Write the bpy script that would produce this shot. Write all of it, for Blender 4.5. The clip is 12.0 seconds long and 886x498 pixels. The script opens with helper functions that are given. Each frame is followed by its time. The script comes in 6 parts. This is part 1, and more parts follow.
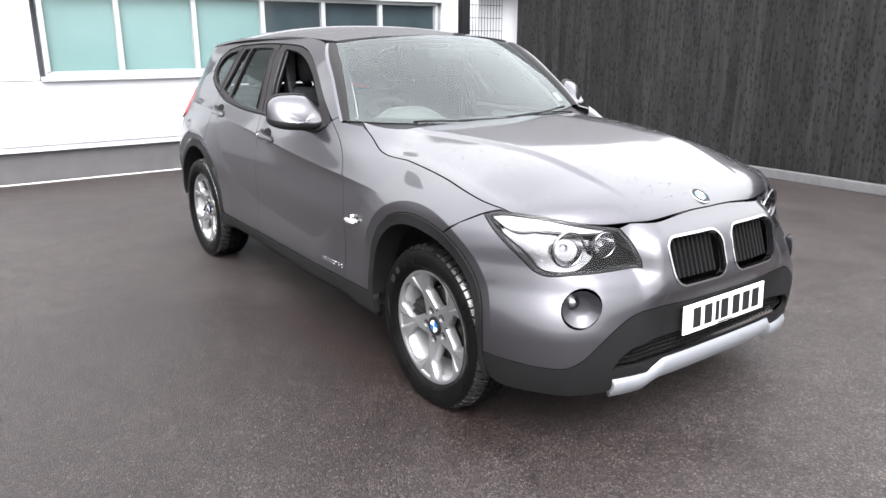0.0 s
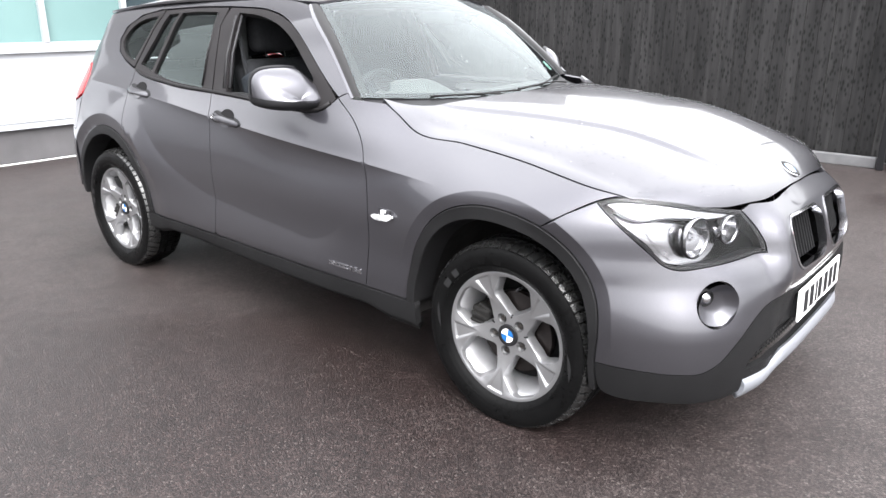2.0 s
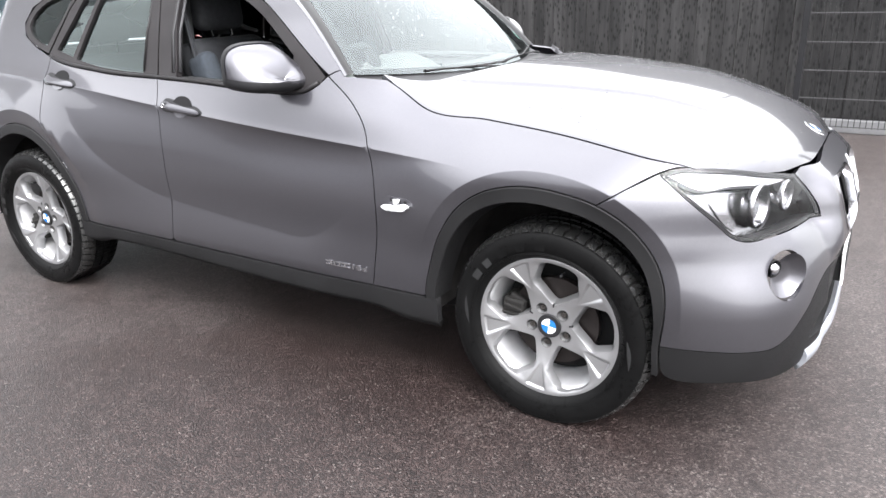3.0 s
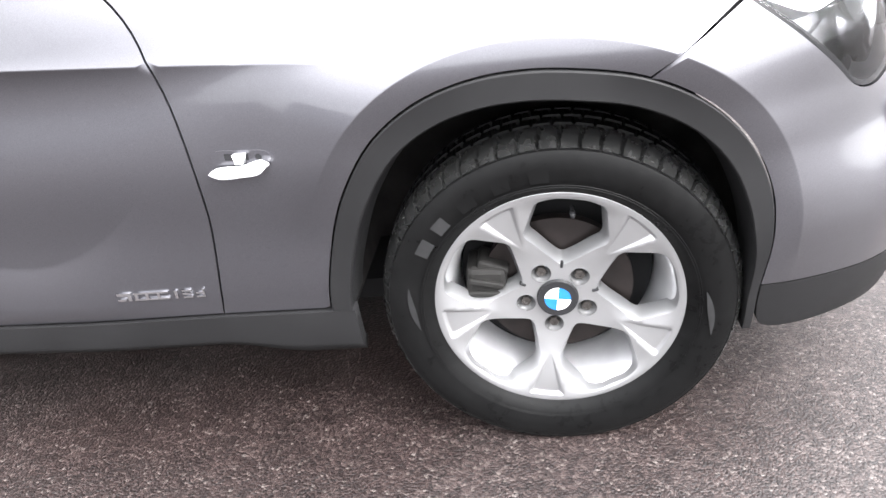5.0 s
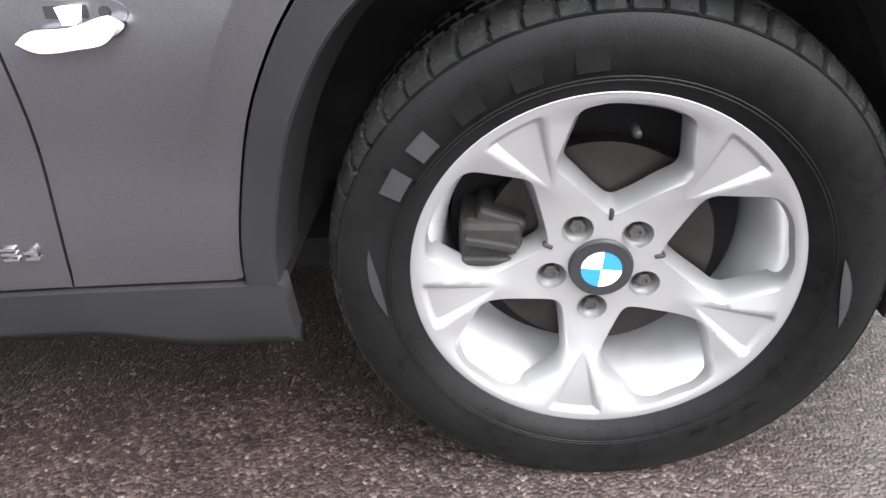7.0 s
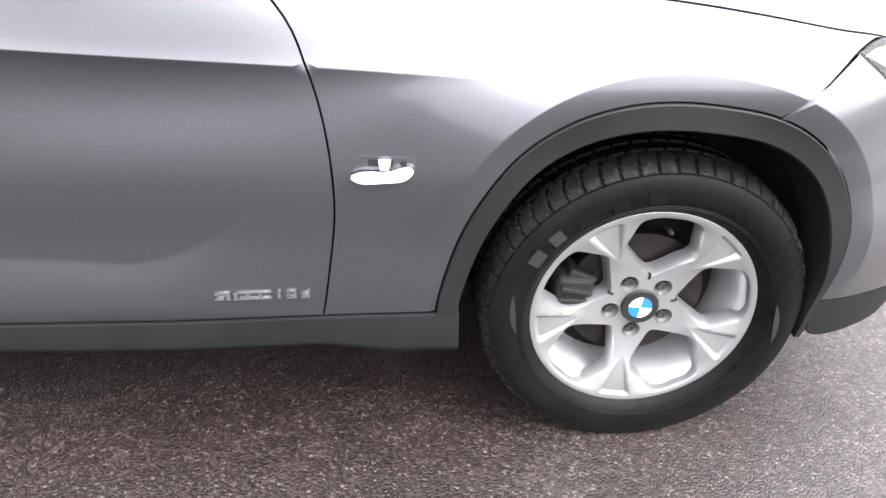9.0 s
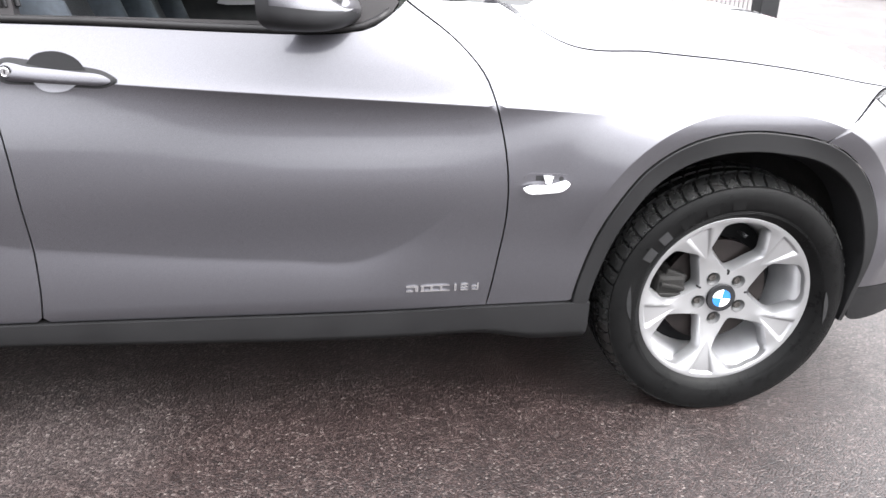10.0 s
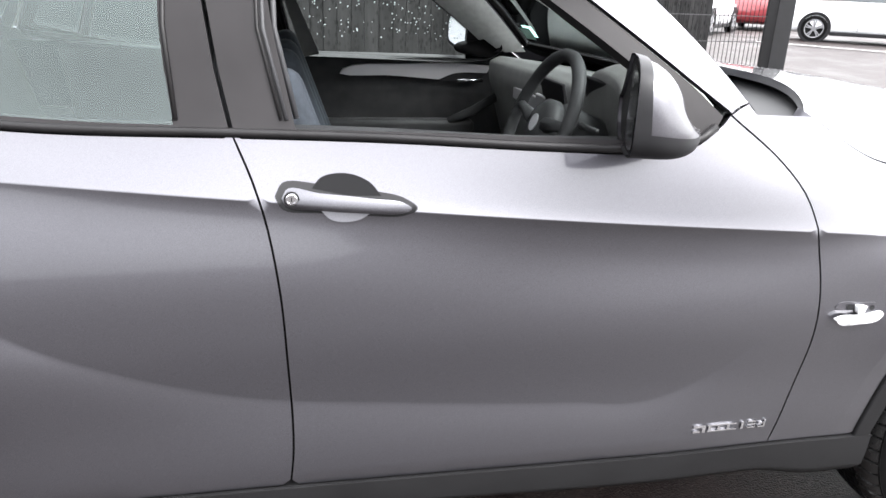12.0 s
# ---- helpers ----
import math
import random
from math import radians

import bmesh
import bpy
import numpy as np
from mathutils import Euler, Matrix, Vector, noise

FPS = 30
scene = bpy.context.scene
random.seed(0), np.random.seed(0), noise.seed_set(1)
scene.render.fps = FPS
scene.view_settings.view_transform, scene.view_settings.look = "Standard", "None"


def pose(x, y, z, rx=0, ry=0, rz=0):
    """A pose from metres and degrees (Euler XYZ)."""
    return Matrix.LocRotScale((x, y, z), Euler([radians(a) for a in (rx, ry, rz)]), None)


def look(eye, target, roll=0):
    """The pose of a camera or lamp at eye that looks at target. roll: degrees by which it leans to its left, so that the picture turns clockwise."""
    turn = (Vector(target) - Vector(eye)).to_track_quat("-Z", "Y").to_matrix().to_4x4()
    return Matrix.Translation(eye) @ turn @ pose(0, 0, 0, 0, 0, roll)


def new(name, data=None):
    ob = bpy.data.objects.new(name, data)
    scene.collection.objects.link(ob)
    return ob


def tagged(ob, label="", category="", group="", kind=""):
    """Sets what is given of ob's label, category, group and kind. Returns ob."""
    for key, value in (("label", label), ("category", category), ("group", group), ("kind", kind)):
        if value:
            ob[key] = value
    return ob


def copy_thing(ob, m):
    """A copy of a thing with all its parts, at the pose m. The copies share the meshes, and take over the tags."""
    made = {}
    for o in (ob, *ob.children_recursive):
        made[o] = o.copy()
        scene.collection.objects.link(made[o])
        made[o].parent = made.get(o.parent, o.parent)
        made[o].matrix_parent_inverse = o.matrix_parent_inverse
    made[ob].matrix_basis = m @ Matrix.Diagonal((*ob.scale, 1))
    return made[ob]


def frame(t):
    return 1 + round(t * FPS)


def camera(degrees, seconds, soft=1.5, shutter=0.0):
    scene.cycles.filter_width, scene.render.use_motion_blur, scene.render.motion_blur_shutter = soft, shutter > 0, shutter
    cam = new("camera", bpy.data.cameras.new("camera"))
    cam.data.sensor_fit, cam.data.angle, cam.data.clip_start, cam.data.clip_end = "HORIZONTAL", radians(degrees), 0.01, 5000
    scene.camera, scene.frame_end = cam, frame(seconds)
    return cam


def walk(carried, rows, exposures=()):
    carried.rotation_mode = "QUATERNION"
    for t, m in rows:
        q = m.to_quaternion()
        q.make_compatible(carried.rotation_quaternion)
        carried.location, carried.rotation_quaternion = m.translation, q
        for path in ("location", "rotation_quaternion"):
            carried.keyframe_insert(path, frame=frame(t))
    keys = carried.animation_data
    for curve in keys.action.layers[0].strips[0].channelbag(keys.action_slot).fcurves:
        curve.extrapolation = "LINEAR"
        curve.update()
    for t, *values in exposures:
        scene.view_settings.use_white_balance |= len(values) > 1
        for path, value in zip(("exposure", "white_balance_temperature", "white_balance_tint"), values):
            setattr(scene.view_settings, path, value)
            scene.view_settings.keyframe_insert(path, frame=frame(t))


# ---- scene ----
cam = camera(62.8, 12.0)
PATH = [
    (0, (2.297, -2.442, 1.436), (0.74, -1.315, 0.883), 0.0),
    (0.5, (2.072, -2.518, 1.409), (0.554, -1.343, 0.847), -0.2),
    (1, (1.824, -2.644, 1.401), (0.402, -1.363, 0.821), 0.5),
    (1.5, (1.606, -2.734, 1.396), (0.313, -1.341, 0.775), 0.3),
    (2, (1.356, -2.77, 1.383), (0.121, -1.323, 0.766), -0.0),
    (2.5, (1.1, -2.811, 1.366), (-0.023, -1.29, 0.713), 0.2),
    (3, (0.82, -2.845, 1.327), (-0.157, -1.23, 0.664), -1.4),
    (3.2, (0.717, -2.831, 1.297), (-0.213, -1.192, 0.627), -1.4),
    (4.8, (0.031, -2.154, 1.135), (-0.339, -0.419, 0.21), -8.7),
    (5, (-0.01, -2.031, 1.097), (-0.308, -0.305, 0.131), -8.4),
    (5.5, (-0.108, -1.782, 0.929), (-0.31, -0.045, -0.041), -7.2),
    (6, (-0.117, -1.629, 0.793), (-0.285, 0.135, -0.134), -5.7),
    (6.5, (-0.131, -1.616, 0.779), (-0.297, 0.147, -0.149), -5.5),
    (6.7, (-0.113, -1.602, 0.786), (-0.316, 0.138, -0.178), -5.9),
    (8.3, (-0.248, -1.726, 1.059), (-0.21, -0.114, -0.126), -0.3),
    (8.5, (-0.304, -1.811, 1.117), (-0.229, -0.193, -0.055), 1.5),
    (9, (-0.5, -2.07, 1.192), (-0.404, -0.354, 0.17), 0.3),
    (9.5, (-0.747, -2.274, 1.194), (-0.54, -0.512, 0.272), -0.1),
    (10, (-0.988, -2.502, 1.172), (-0.758, -0.67, 0.405), 0.6),
    (10.5, (-1.258, -2.592, 1.21), (-1.037, -0.742, 0.482), 1.8),
    (11, (-1.553, -2.563, 1.284), (-1.281, -0.708, 0.587), 1.4),
    (11.5, (-1.654, -2.406, 1.278), (-1.33, -0.545, 0.621), 0.7),
    (12, (-1.705, -2.1, 1.286), (-1.314, -0.262, 0.599), 2.2),
]
walk(cam, [(t, look(eye, target, roll)) for t, eye, target, roll in PATH], [(0, 1.62), (2.5, 1.98), (3.2, 2.2), (5, 2.82), (6.5, 2.86), (8.5, 2.62), (10, 2.56), (12, 2.24)])
from mathutils.geometry import delaunay_2d_cdt

# ---- light: a bright overcast sky ----
SUN_EL, SUN_AZ = radians(50), radians(125)
world = bpy.data.worlds.new("overcast_sky")
scene.world = world
world.use_nodes = True
wn, wl = world.node_tree.nodes, world.node_tree.links
wn.clear()
sky = wn.new("ShaderNodeTexSky")
sky.sky_type, sky.sun_disc, sky.sun_elevation, sky.sun_rotation = "NISHITA", False, SUN_EL, SUN_AZ
sky.air_density, sky.dust_density, sky.ozone_density = 1.0, 4.0, 1.0
grey = wn.new("ShaderNodeHueSaturation")
grey.inputs["Saturation"].default_value = 0.07
cl_co, cl_no, cl_rp = wn.new("ShaderNodeTexCoord"), wn.new("ShaderNodeTexNoise"), wn.new("ShaderNodeValToRGB")
cl_no.inputs["Scale"].default_value, cl_no.inputs["Detail"].default_value = 1.6, 4
cl_rp.color_ramp.elements[0].position, cl_rp.color_ramp.elements[0].color = 0.35, (0.6, 0.6, 0.63, 1)
cl_rp.color_ramp.elements[1].position, cl_rp.color_ramp.elements[1].color = 0.68, (1.25, 1.25, 1.25, 1)
cl_mx = wn.new("ShaderNodeMix")
cl_mx.data_type, cl_mx.blend_type = "RGBA", "MULTIPLY"
cl_mx.inputs[0].default_value = 1.0
bg, out = wn.new("ShaderNodeBackground"), wn.new("ShaderNodeOutputWorld")
bg.inputs["Strength"].default_value = 0.11
# an overcast dome: dimmer at the horizon than overhead
sepz, dome, lift = wn.new("ShaderNodeSeparateXYZ"), wn.new("ShaderNodeMapRange"), wn.new("ShaderNodeMix")
dome.interpolation_type = "SMOOTHSTEP"
dome.inputs["From Min"].default_value, dome.inputs["From Max"].default_value = 0.18, 0.8
dome.inputs["To Min"].default_value, dome.inputs["To Max"].default_value = 0.80, 2.0
lift.data_type, lift.blend_type = "RGBA", "MULTIPLY"
lift.inputs[0].default_value = 1.0
wl.new(cl_co.outputs["Generated"], sepz.inputs[0])
wl.new(sepz.outputs[2], dome.inputs["Value"])
veil = wn.new("ShaderNodeMix")
veil.data_type, veil.blend_type = "RGBA", "ADD"
veil.inputs[0].default_value = 1.0
veil.inputs[7].default_value = (5.0, 5.05, 5.2, 1)
wl.new(cl_mx.outputs[2], veil.inputs[6])
wl.new(veil.outputs[2], lift.inputs[6])
wl.new(dome.outputs[0], lift.inputs[7])
wl.new(sky.outputs[0], grey.inputs["Color"])
wl.new(cl_co.outputs["Generated"], cl_no.inputs["Vector"])
wl.new(cl_no.outputs[0], cl_rp.inputs[0])
wl.new(grey.outputs[0], cl_mx.inputs[6])
wl.new(cl_rp.outputs[0], cl_mx.inputs[7])
wl.new(lift.outputs[2], bg.inputs["Color"])
wl.new(bg.outputs[0], out.inputs[0])
sun = new("sun", bpy.data.lights.new("sun", "SUN"))
sun.data.energy, sun.data.angle, sun.data.color = 0.7, radians(35), (1.0, 0.98, 0.95)
sun.matrix_world = look((7.4, -5.2, 10.7), (0, 0, 0))


# ---- materials ----
def mat(name, color, rough=0.5, metal=0.0, noise_scale=0.0, amount=0.0, bump=0.0, bump_scale=200.0, coat=0.0, rough_var=0.0, spec=0.5, big=0.0):
    m = bpy.data.materials.new(name)
    m.use_nodes = True
    n, l = m.node_tree.nodes, m.node_tree.links
    p = n["Principled BSDF"]
    p.inputs["Base Color"].default_value = (*color, 1)
    p.inputs["Roughness"].default_value, p.inputs["Metallic"].default_value = rough, metal
    p.inputs["Coat Weight"].default_value, p.inputs["Coat Roughness"].default_value = coat, 0.04
    p.inputs["Specular IOR Level"].default_value = spec
    co = n.new("ShaderNodeTexCoord")
    if noise_scale:
        t = n.new("ShaderNodeTexNoise")
        t.inputs["Scale"].default_value, t.inputs["Detail"].default_value = noise_scale, 6
        l.new(co.outputs["Object"], t.inputs["Vector"])
        fac = t.outputs[0]
        if big:
            t2, mx2 = n.new("ShaderNodeTexNoise"), n.new("ShaderNodeMath")
            t2.inputs["Scale"].default_value, t2.inputs["Detail"].default_value = big, 3
            mx2.operation = "MULTIPLY_ADD"
            l.new(co.outputs["Object"], t2.inputs["Vector"])
            half = n.new("ShaderNodeMath")
            half.operation = "MULTIPLY"
            half.inputs[1].default_value = 0.5
            l.new(t.outputs[0], half.inputs[0])
            l.new(t2.outputs[0], mx2.inputs[0])
            mx2.inputs[1].default_value = 0.5
            l.new(half.outputs[0], mx2.inputs[2])
            fac = mx2.outputs[0]
        r = n.new("ShaderNodeMapRange")
        r.inputs["From Min"].default_value, r.inputs["From Max"].default_value = 0.3, 0.7
        r.inputs["To Min"].default_value, r.inputs["To Max"].default_value = 1 - amount, 1 + amount
        l.new(fac, r.inputs["Value"])
        mx = n.new("ShaderNodeMix")
        mx.data_type, mx.blend_type = "RGBA", "MULTIPLY"
        mx.inputs[0].default_value = 1
        mx.inputs[6].default_value = (*color, 1)
        l.new(r.outputs[0], mx.inputs[7])
        l.new(mx.outputs[2], p.inputs["Base Color"])
        if rough_var:
            rr = n.new("ShaderNodeMapRange")
            rr.inputs["From Min"].default_value, rr.inputs["From Max"].default_value = 0.3, 0.7
            rr.inputs["To Min"].default_value, rr.inputs["To Max"].default_value = rough - rough_var, rough + rough_var
            l.new(fac, rr.inputs["Value"])
            l.new(rr.outputs[0], p.inputs["Roughness"])
    if bump:
        t3, b = n.new("ShaderNodeTexNoise"), n.new("ShaderNodeBump")
        t3.inputs["Scale"].default_value, t3.inputs["Detail"].default_value = bump_scale, 4
        b.inputs["Strength"].default_value, b.inputs["Distance"].default_value = bump, 0.002
        l.new(co.outputs["Object"], t3.inputs["Vector"])
        l.new(t3.outputs[0], b.inputs["Height"])
        l.new(b.outputs[0], p.inputs["Normal"])
    return m


def glass(name, tint, ior=1.5, rough=0.0, sheen=(0.8, 0.8, 0.8)):
    """A thin pane: light passes tinted, and the surface mirrors by Fresnel."""
    m = bpy.data.materials.new(name)
    m.use_nodes = True
    n, l = m.node_tree.nodes, m.node_tree.links
    n.clear()
    tr, gl, fr, mx, o = (n.new("ShaderNode" + k) for k in ("BsdfTransparent", "BsdfGlossy", "Fresnel", "MixShader", "OutputMaterial"))
    tr.inputs[0].default_value = (*tint, 1)
    gl.inputs["Roughness"].default_value = rough
    gl.inputs[0].default_value = (*sheen, 1)
    fr.inputs["IOR"].default_value = ior
    l.new(fr.outputs[0], mx.inputs[0])
    l.new(tr.outputs[0], mx.inputs[1])
    l.new(gl.outputs[0], mx.inputs[2])
    l.new(mx.outputs[0], o.inputs[0])
    return m


def paint_material(name, color):
    """Metallic car paint: flakes under a clear coat, with sparse water drops as relief in the coat."""
    m = bpy.data.materials.new(name)
    m.use_nodes = True
    n, l = m.node_tree.nodes, m.node_tree.links
    p = n["Principled BSDF"]
    p.inputs["Metallic"].default_value, p.inputs["Roughness"].default_value = 0.8, 0.30
    p.inputs["Coat Weight"].default_value, p.inputs["Coat Roughness"].default_value = 1.0, 0.03
    co, fl, rp = n.new("ShaderNodeTexCoord"), n.new("ShaderNodeTexNoise"), n.new("ShaderNodeValToRGB")
    fl.inputs["Scale"].default_value, fl.inputs["Detail"].default_value = 900, 2
    rp.color_ramp.elements[0].position, rp.color_ramp.elements[1].position = 0.3, 0.72
    rp.color_ramp.elements[0].color = (*(c * 0.8 for c in color), 1)
    rp.color_ramp.elements[1].color = (*(c * 1.22 for c in color), 1)
    l.new(co.outputs["Object"], fl.inputs["Vector"])
    l.new(fl.outputs[0], rp.inputs[0])
    l.new(rp.outputs[0], p.inputs["Base Color"])
    dirt, dr = n.new("ShaderNodeTexNoise"), n.new("ShaderNodeMapRange")
    dirt.inputs["Scale"].default_value, dirt.inputs["Detail"].default_value = 3.5, 5
    dr.inputs["From Min"].default_value, dr.inputs["From Max"].default_value = 0.35, 0.75
    dr.inputs["To Min"].default_value, dr.inputs["To Max"].default_value = 0.03, 0.10
    l.new(co.outputs["Object"], dirt.inputs["Vector"])
    l.new(dirt.outputs[0], dr.inputs["Value"])
    l.new(dr.outputs[0], p.inputs["Coat Roughness"])
    return m


PAINT = paint_material("grey_metallic_paint", (0.067, 0.0657, 0.0755))
PLASTIC = mat("black_grained_plastic", (0.0102, 0.0101, 0.0106), 0.5, noise_scale=6, amount=0.15, bump=0.25, bump_scale=900, rough_var=0.08, spec=0.09)
RUBBER_TRIM = mat("satin_black_trim", (0.010, 0.0095, 0.010), 0.4, noise_scale=9, amount=0.2, spec=0.15)
GLOSS_BLACK = mat("window_frame_black", (0.014, 0.0128, 0.0135), 0.35, noise_scale=9, amount=0.15, spec=0.12)
LINER = mat("felt_wheel_liner", (0.018, 0.017, 0.017), 0.9, noise_scale=14, amount=0.4, bump=0.4, bump_scale=300, spec=0.1)
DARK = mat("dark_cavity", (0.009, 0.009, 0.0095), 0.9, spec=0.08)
TYRE = mat("tyre_rubber", (0.0034, 0.0034, 0.0035), 0.34, noise_scale=55, amount=0.35, bump=0.3, bump_scale=700, rough_var=0.14, spec=0.07, big=9.0)
TREAD = mat("damp_tread_rubber", (0.010, 0.010, 0.010), 0.24, noise_scale=60, amount=0.3, bump=0.35, bump_scale=260, rough_var=0.16, spec=0.72, big=14.0)
TYRE_MARK = mat("raised_tyre_mark", (0.013, 0.013, 0.0135), 0.4, noise_scale=30, amount=0.35, spec=0.2)
ALLOY = mat("silver_alloy", (0.265, 0.265, 0.272), 0.34, 0.76, noise_scale=6, amount=0.04, coat=0.3, rough_var=0.02)
# alloy toned down: the shade in the bolt wells is in the colour
WELL = mat("shaded_alloy_well", (0.11, 0.11, 0.112), 0.4, 0.6, noise_scale=60, amount=0.2)
BOLT = mat("dull_bolt_steel", (0.06, 0.055, 0.052), 0.42, 0.7, noise_scale=90, amount=0.25)
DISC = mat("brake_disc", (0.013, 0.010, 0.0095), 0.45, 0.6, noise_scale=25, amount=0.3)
# lighter than the rim alloy: sky light inside the barrel put into the colour
BARREL = mat("skylit_rim_barrel", (0.36, 0.36, 0.37), 0.36, 0.55, noise_scale=18, amount=0.1, rough_var=0.06)
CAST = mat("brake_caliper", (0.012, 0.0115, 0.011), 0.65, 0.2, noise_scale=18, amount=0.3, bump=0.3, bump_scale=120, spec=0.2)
CHROME = mat("chrome", (0.55, 0.55, 0.57), 0.12, 1.0, noise_scale=10, amount=0.03)
SATIN = mat("satin_silver_trim", (0.5, 0.5, 0.52), 0.38, 0.7, noise_scale=10, amount=0.05)
SKID = mat("silver_skid_plate", (0.22, 0.228, 0.25), 0.4, 0.35, noise_scale=10, amount=0.06, coat=0.3)
GLASS = glass("clear_window_glass", (0.64, 0.73, 0.71), 1.80, sheen=(0.56, 0.64, 0.63))
FRONT_GLASS = glass("front_door_glass", (0.84, 0.90, 0.88), 1.5, sheen=(0.7, 0.76, 0.75))
SCREEN = glass("windscreen_glass", (0.84, 0.92, 0.91), 1.74, sheen=(0.84, 0.90, 0.91))
LENS = glass("lamp_lens", (0.95, 0.95, 0.96), 1.3)
RED = mat("red_lamp_lens", (0.35, 0.015, 0.02), 0.12, coat=1.0, noise_scale=60, amount=0.15)
FROSTY = mat("frosted_clear_lens", (0.5, 0.5, 0.51), 0.18, coat=0.6, noise_scale=90, amount=0.25)
LAMP_BAY = mat("bright_lamp_reflector", (0.27, 0.27, 0.28), 0.2, 1.0, noise_scale=30, amount=0.12, rough_var=0.08)
FABRIC = mat("dark_seat_fabric", (0.012, 0.013, 0.016), 0.85, noise_scale=60, amount=0.3, bump=0.4, bump_scale=600)
DASH = mat("charcoal_dash_skin", (0.085, 0.088, 0.086), 0.5, noise_scale=20, amount=0.15, bump=0.3, bump_scale=800, spec=0.35)
CABIN = mat("black_cabin_plastic", (0.026, 0.027, 0.028), 0.5, noise_scale=20, amount=0.2, bump=0.2, bump_scale=700, spec=0.12)
HEADLINER = mat("pale_grey_headliner", (0.60, 0.62, 0.60), 0.9, noise_scale=40, amount=0.1)
WHITE = mat("white_reflective_plate", (0.8, 0.8, 0.8), 0.4, noise_scale=12, amount=0.03)
INK = mat("black_print", (0.012, 0.012, 0.013), 0.45, noise_scale=30, amount=0.1, spec=0.15)
BLUE = mat("blue_enamel", (0.008, 0.10, 0.30), 0.2, coat=1.0, noise_scale=40, amount=0.05)
ENAMEL = mat("white_enamel", (0.8, 0.8, 0.8), 0.2, coat=1.0, noise_scale=40, amount=0.03)


# ---- mesh tools ----
def part(name, bm, material, parent=None, label="", smooth=False, pose_m=None):
    """Links a bmesh as one mesh object, under a thing or a part."""
    bmesh.ops.recalc_face_normals(bm, faces=bm.faces)
    me = bpy.data.meshes.new(name)
    bm.to_mesh(me)
    bm.free()
    return put(name, me, material, parent, label, smooth, pose_m)


def put(name, me, material, parent=None, label="", smooth=False, pose_m=None):
    if material and not me.materials:
        me.materials.append(material)
    if smooth:
        me.shade_smooth()
    ob = new(name, me)
    if pose_m is not None:
        ob.matrix_world = pose_m
    if parent:
        ob.parent = parent
    if label:
        ob["label"] = label
    return ob


def empty(name, label, category, m=None, group="", kind=""):
    ob = new(name)
    ob.empty_display_size = 0.1
    if m is not None:
        ob.matrix_world = m
    return tagged(ob, label, category, group, kind)


def box(bm, x0, x1, y0, y1, z0, z1, bevel=0.0, seg=2):
    r = bmesh.ops.create_cube(bm, size=1, matrix=Matrix.LocRotScale(((x0 + x1) / 2, (y0 + y1) / 2, (z0 + z1) / 2), None, (x1 - x0, y1 - y0, z1 - z0)))
    if bevel:
        es = {e for v in r["verts"] for e in v.link_edges}
        bmesh.ops.bevel(bm, geom=list(es), offset=bevel, segments=seg, affect="EDGES", profile=0.5)
    return r["verts"]


def boxed(x0, x1, y0, y1, z0, z1, bevel=0.0, seg=2):
    bm = bmesh.new()
    box(bm, x0, x1, y0, y1, z0, z1, bevel, seg)
    return bm


def tube(path, radius, sides=8, closed=False):
    """A round bar along a path of points."""
    bm, rings = bmesh.new(), []
    pts = [Vector(p) for p in path]
    for i, p in enumerate(pts):
        a = pts[i - 1] if (i or closed) else p
        b = pts[(i + 1) % len(pts)] if (i + 1 < len(pts) or closed) else p
        q = (b - a).to_track_quat("Z", "Y").to_matrix()
        r = radius[i] if isinstance(radius, (list, tuple)) else radius
        rings.append([bm.verts.new(p + q @ Vector((r * math.cos(2 * math.pi * k / sides), r * math.sin(2 * math.pi * k / sides), 0))) for k in range(sides)])
    n = len(rings)
    for i in range(n if closed else n - 1):
        for k in range(sides):
            bm.faces.new((rings[i][k], rings[i][(k + 1) % sides], rings[(i + 1) % n][(k + 1) % sides], rings[(i + 1) % n][k]))
    if not closed:
        bm.faces.new(rings[0][::-1])
        bm.faces.new(rings[-1])
    return bm


def lathe(profile, seg=64, axis="y"):
    """Turns a profile of (radius, depth) about the y axis."""
    bm, rings = bmesh.new(), []
    for r, d in profile:
        if r < 1e-5:
            rings.append([bm.verts.new((0, d, 0))])
        else:
            rings.append([bm.verts.new((r * math.cos(2 * math.pi * k / seg), d, r * math.sin(2 * math.pi * k / seg))) for k in range(seg)])
    for a, b in zip(rings, rings[1:]):
        for k in range(seg):
            j = (k + 1) % seg
            if len(a) == 1:
                bm.faces.new((a[0], b[j], b[k]))
            elif len(b) == 1:
                bm.faces.new((a[k], a[j], b[0]))
            else:
                bm.faces.new((a[k], a[j], b[j], b[k]))
    return bm


def shift(bm, m):
    bmesh.ops.transform(bm, matrix=m, verts=bm.verts)
    return bm


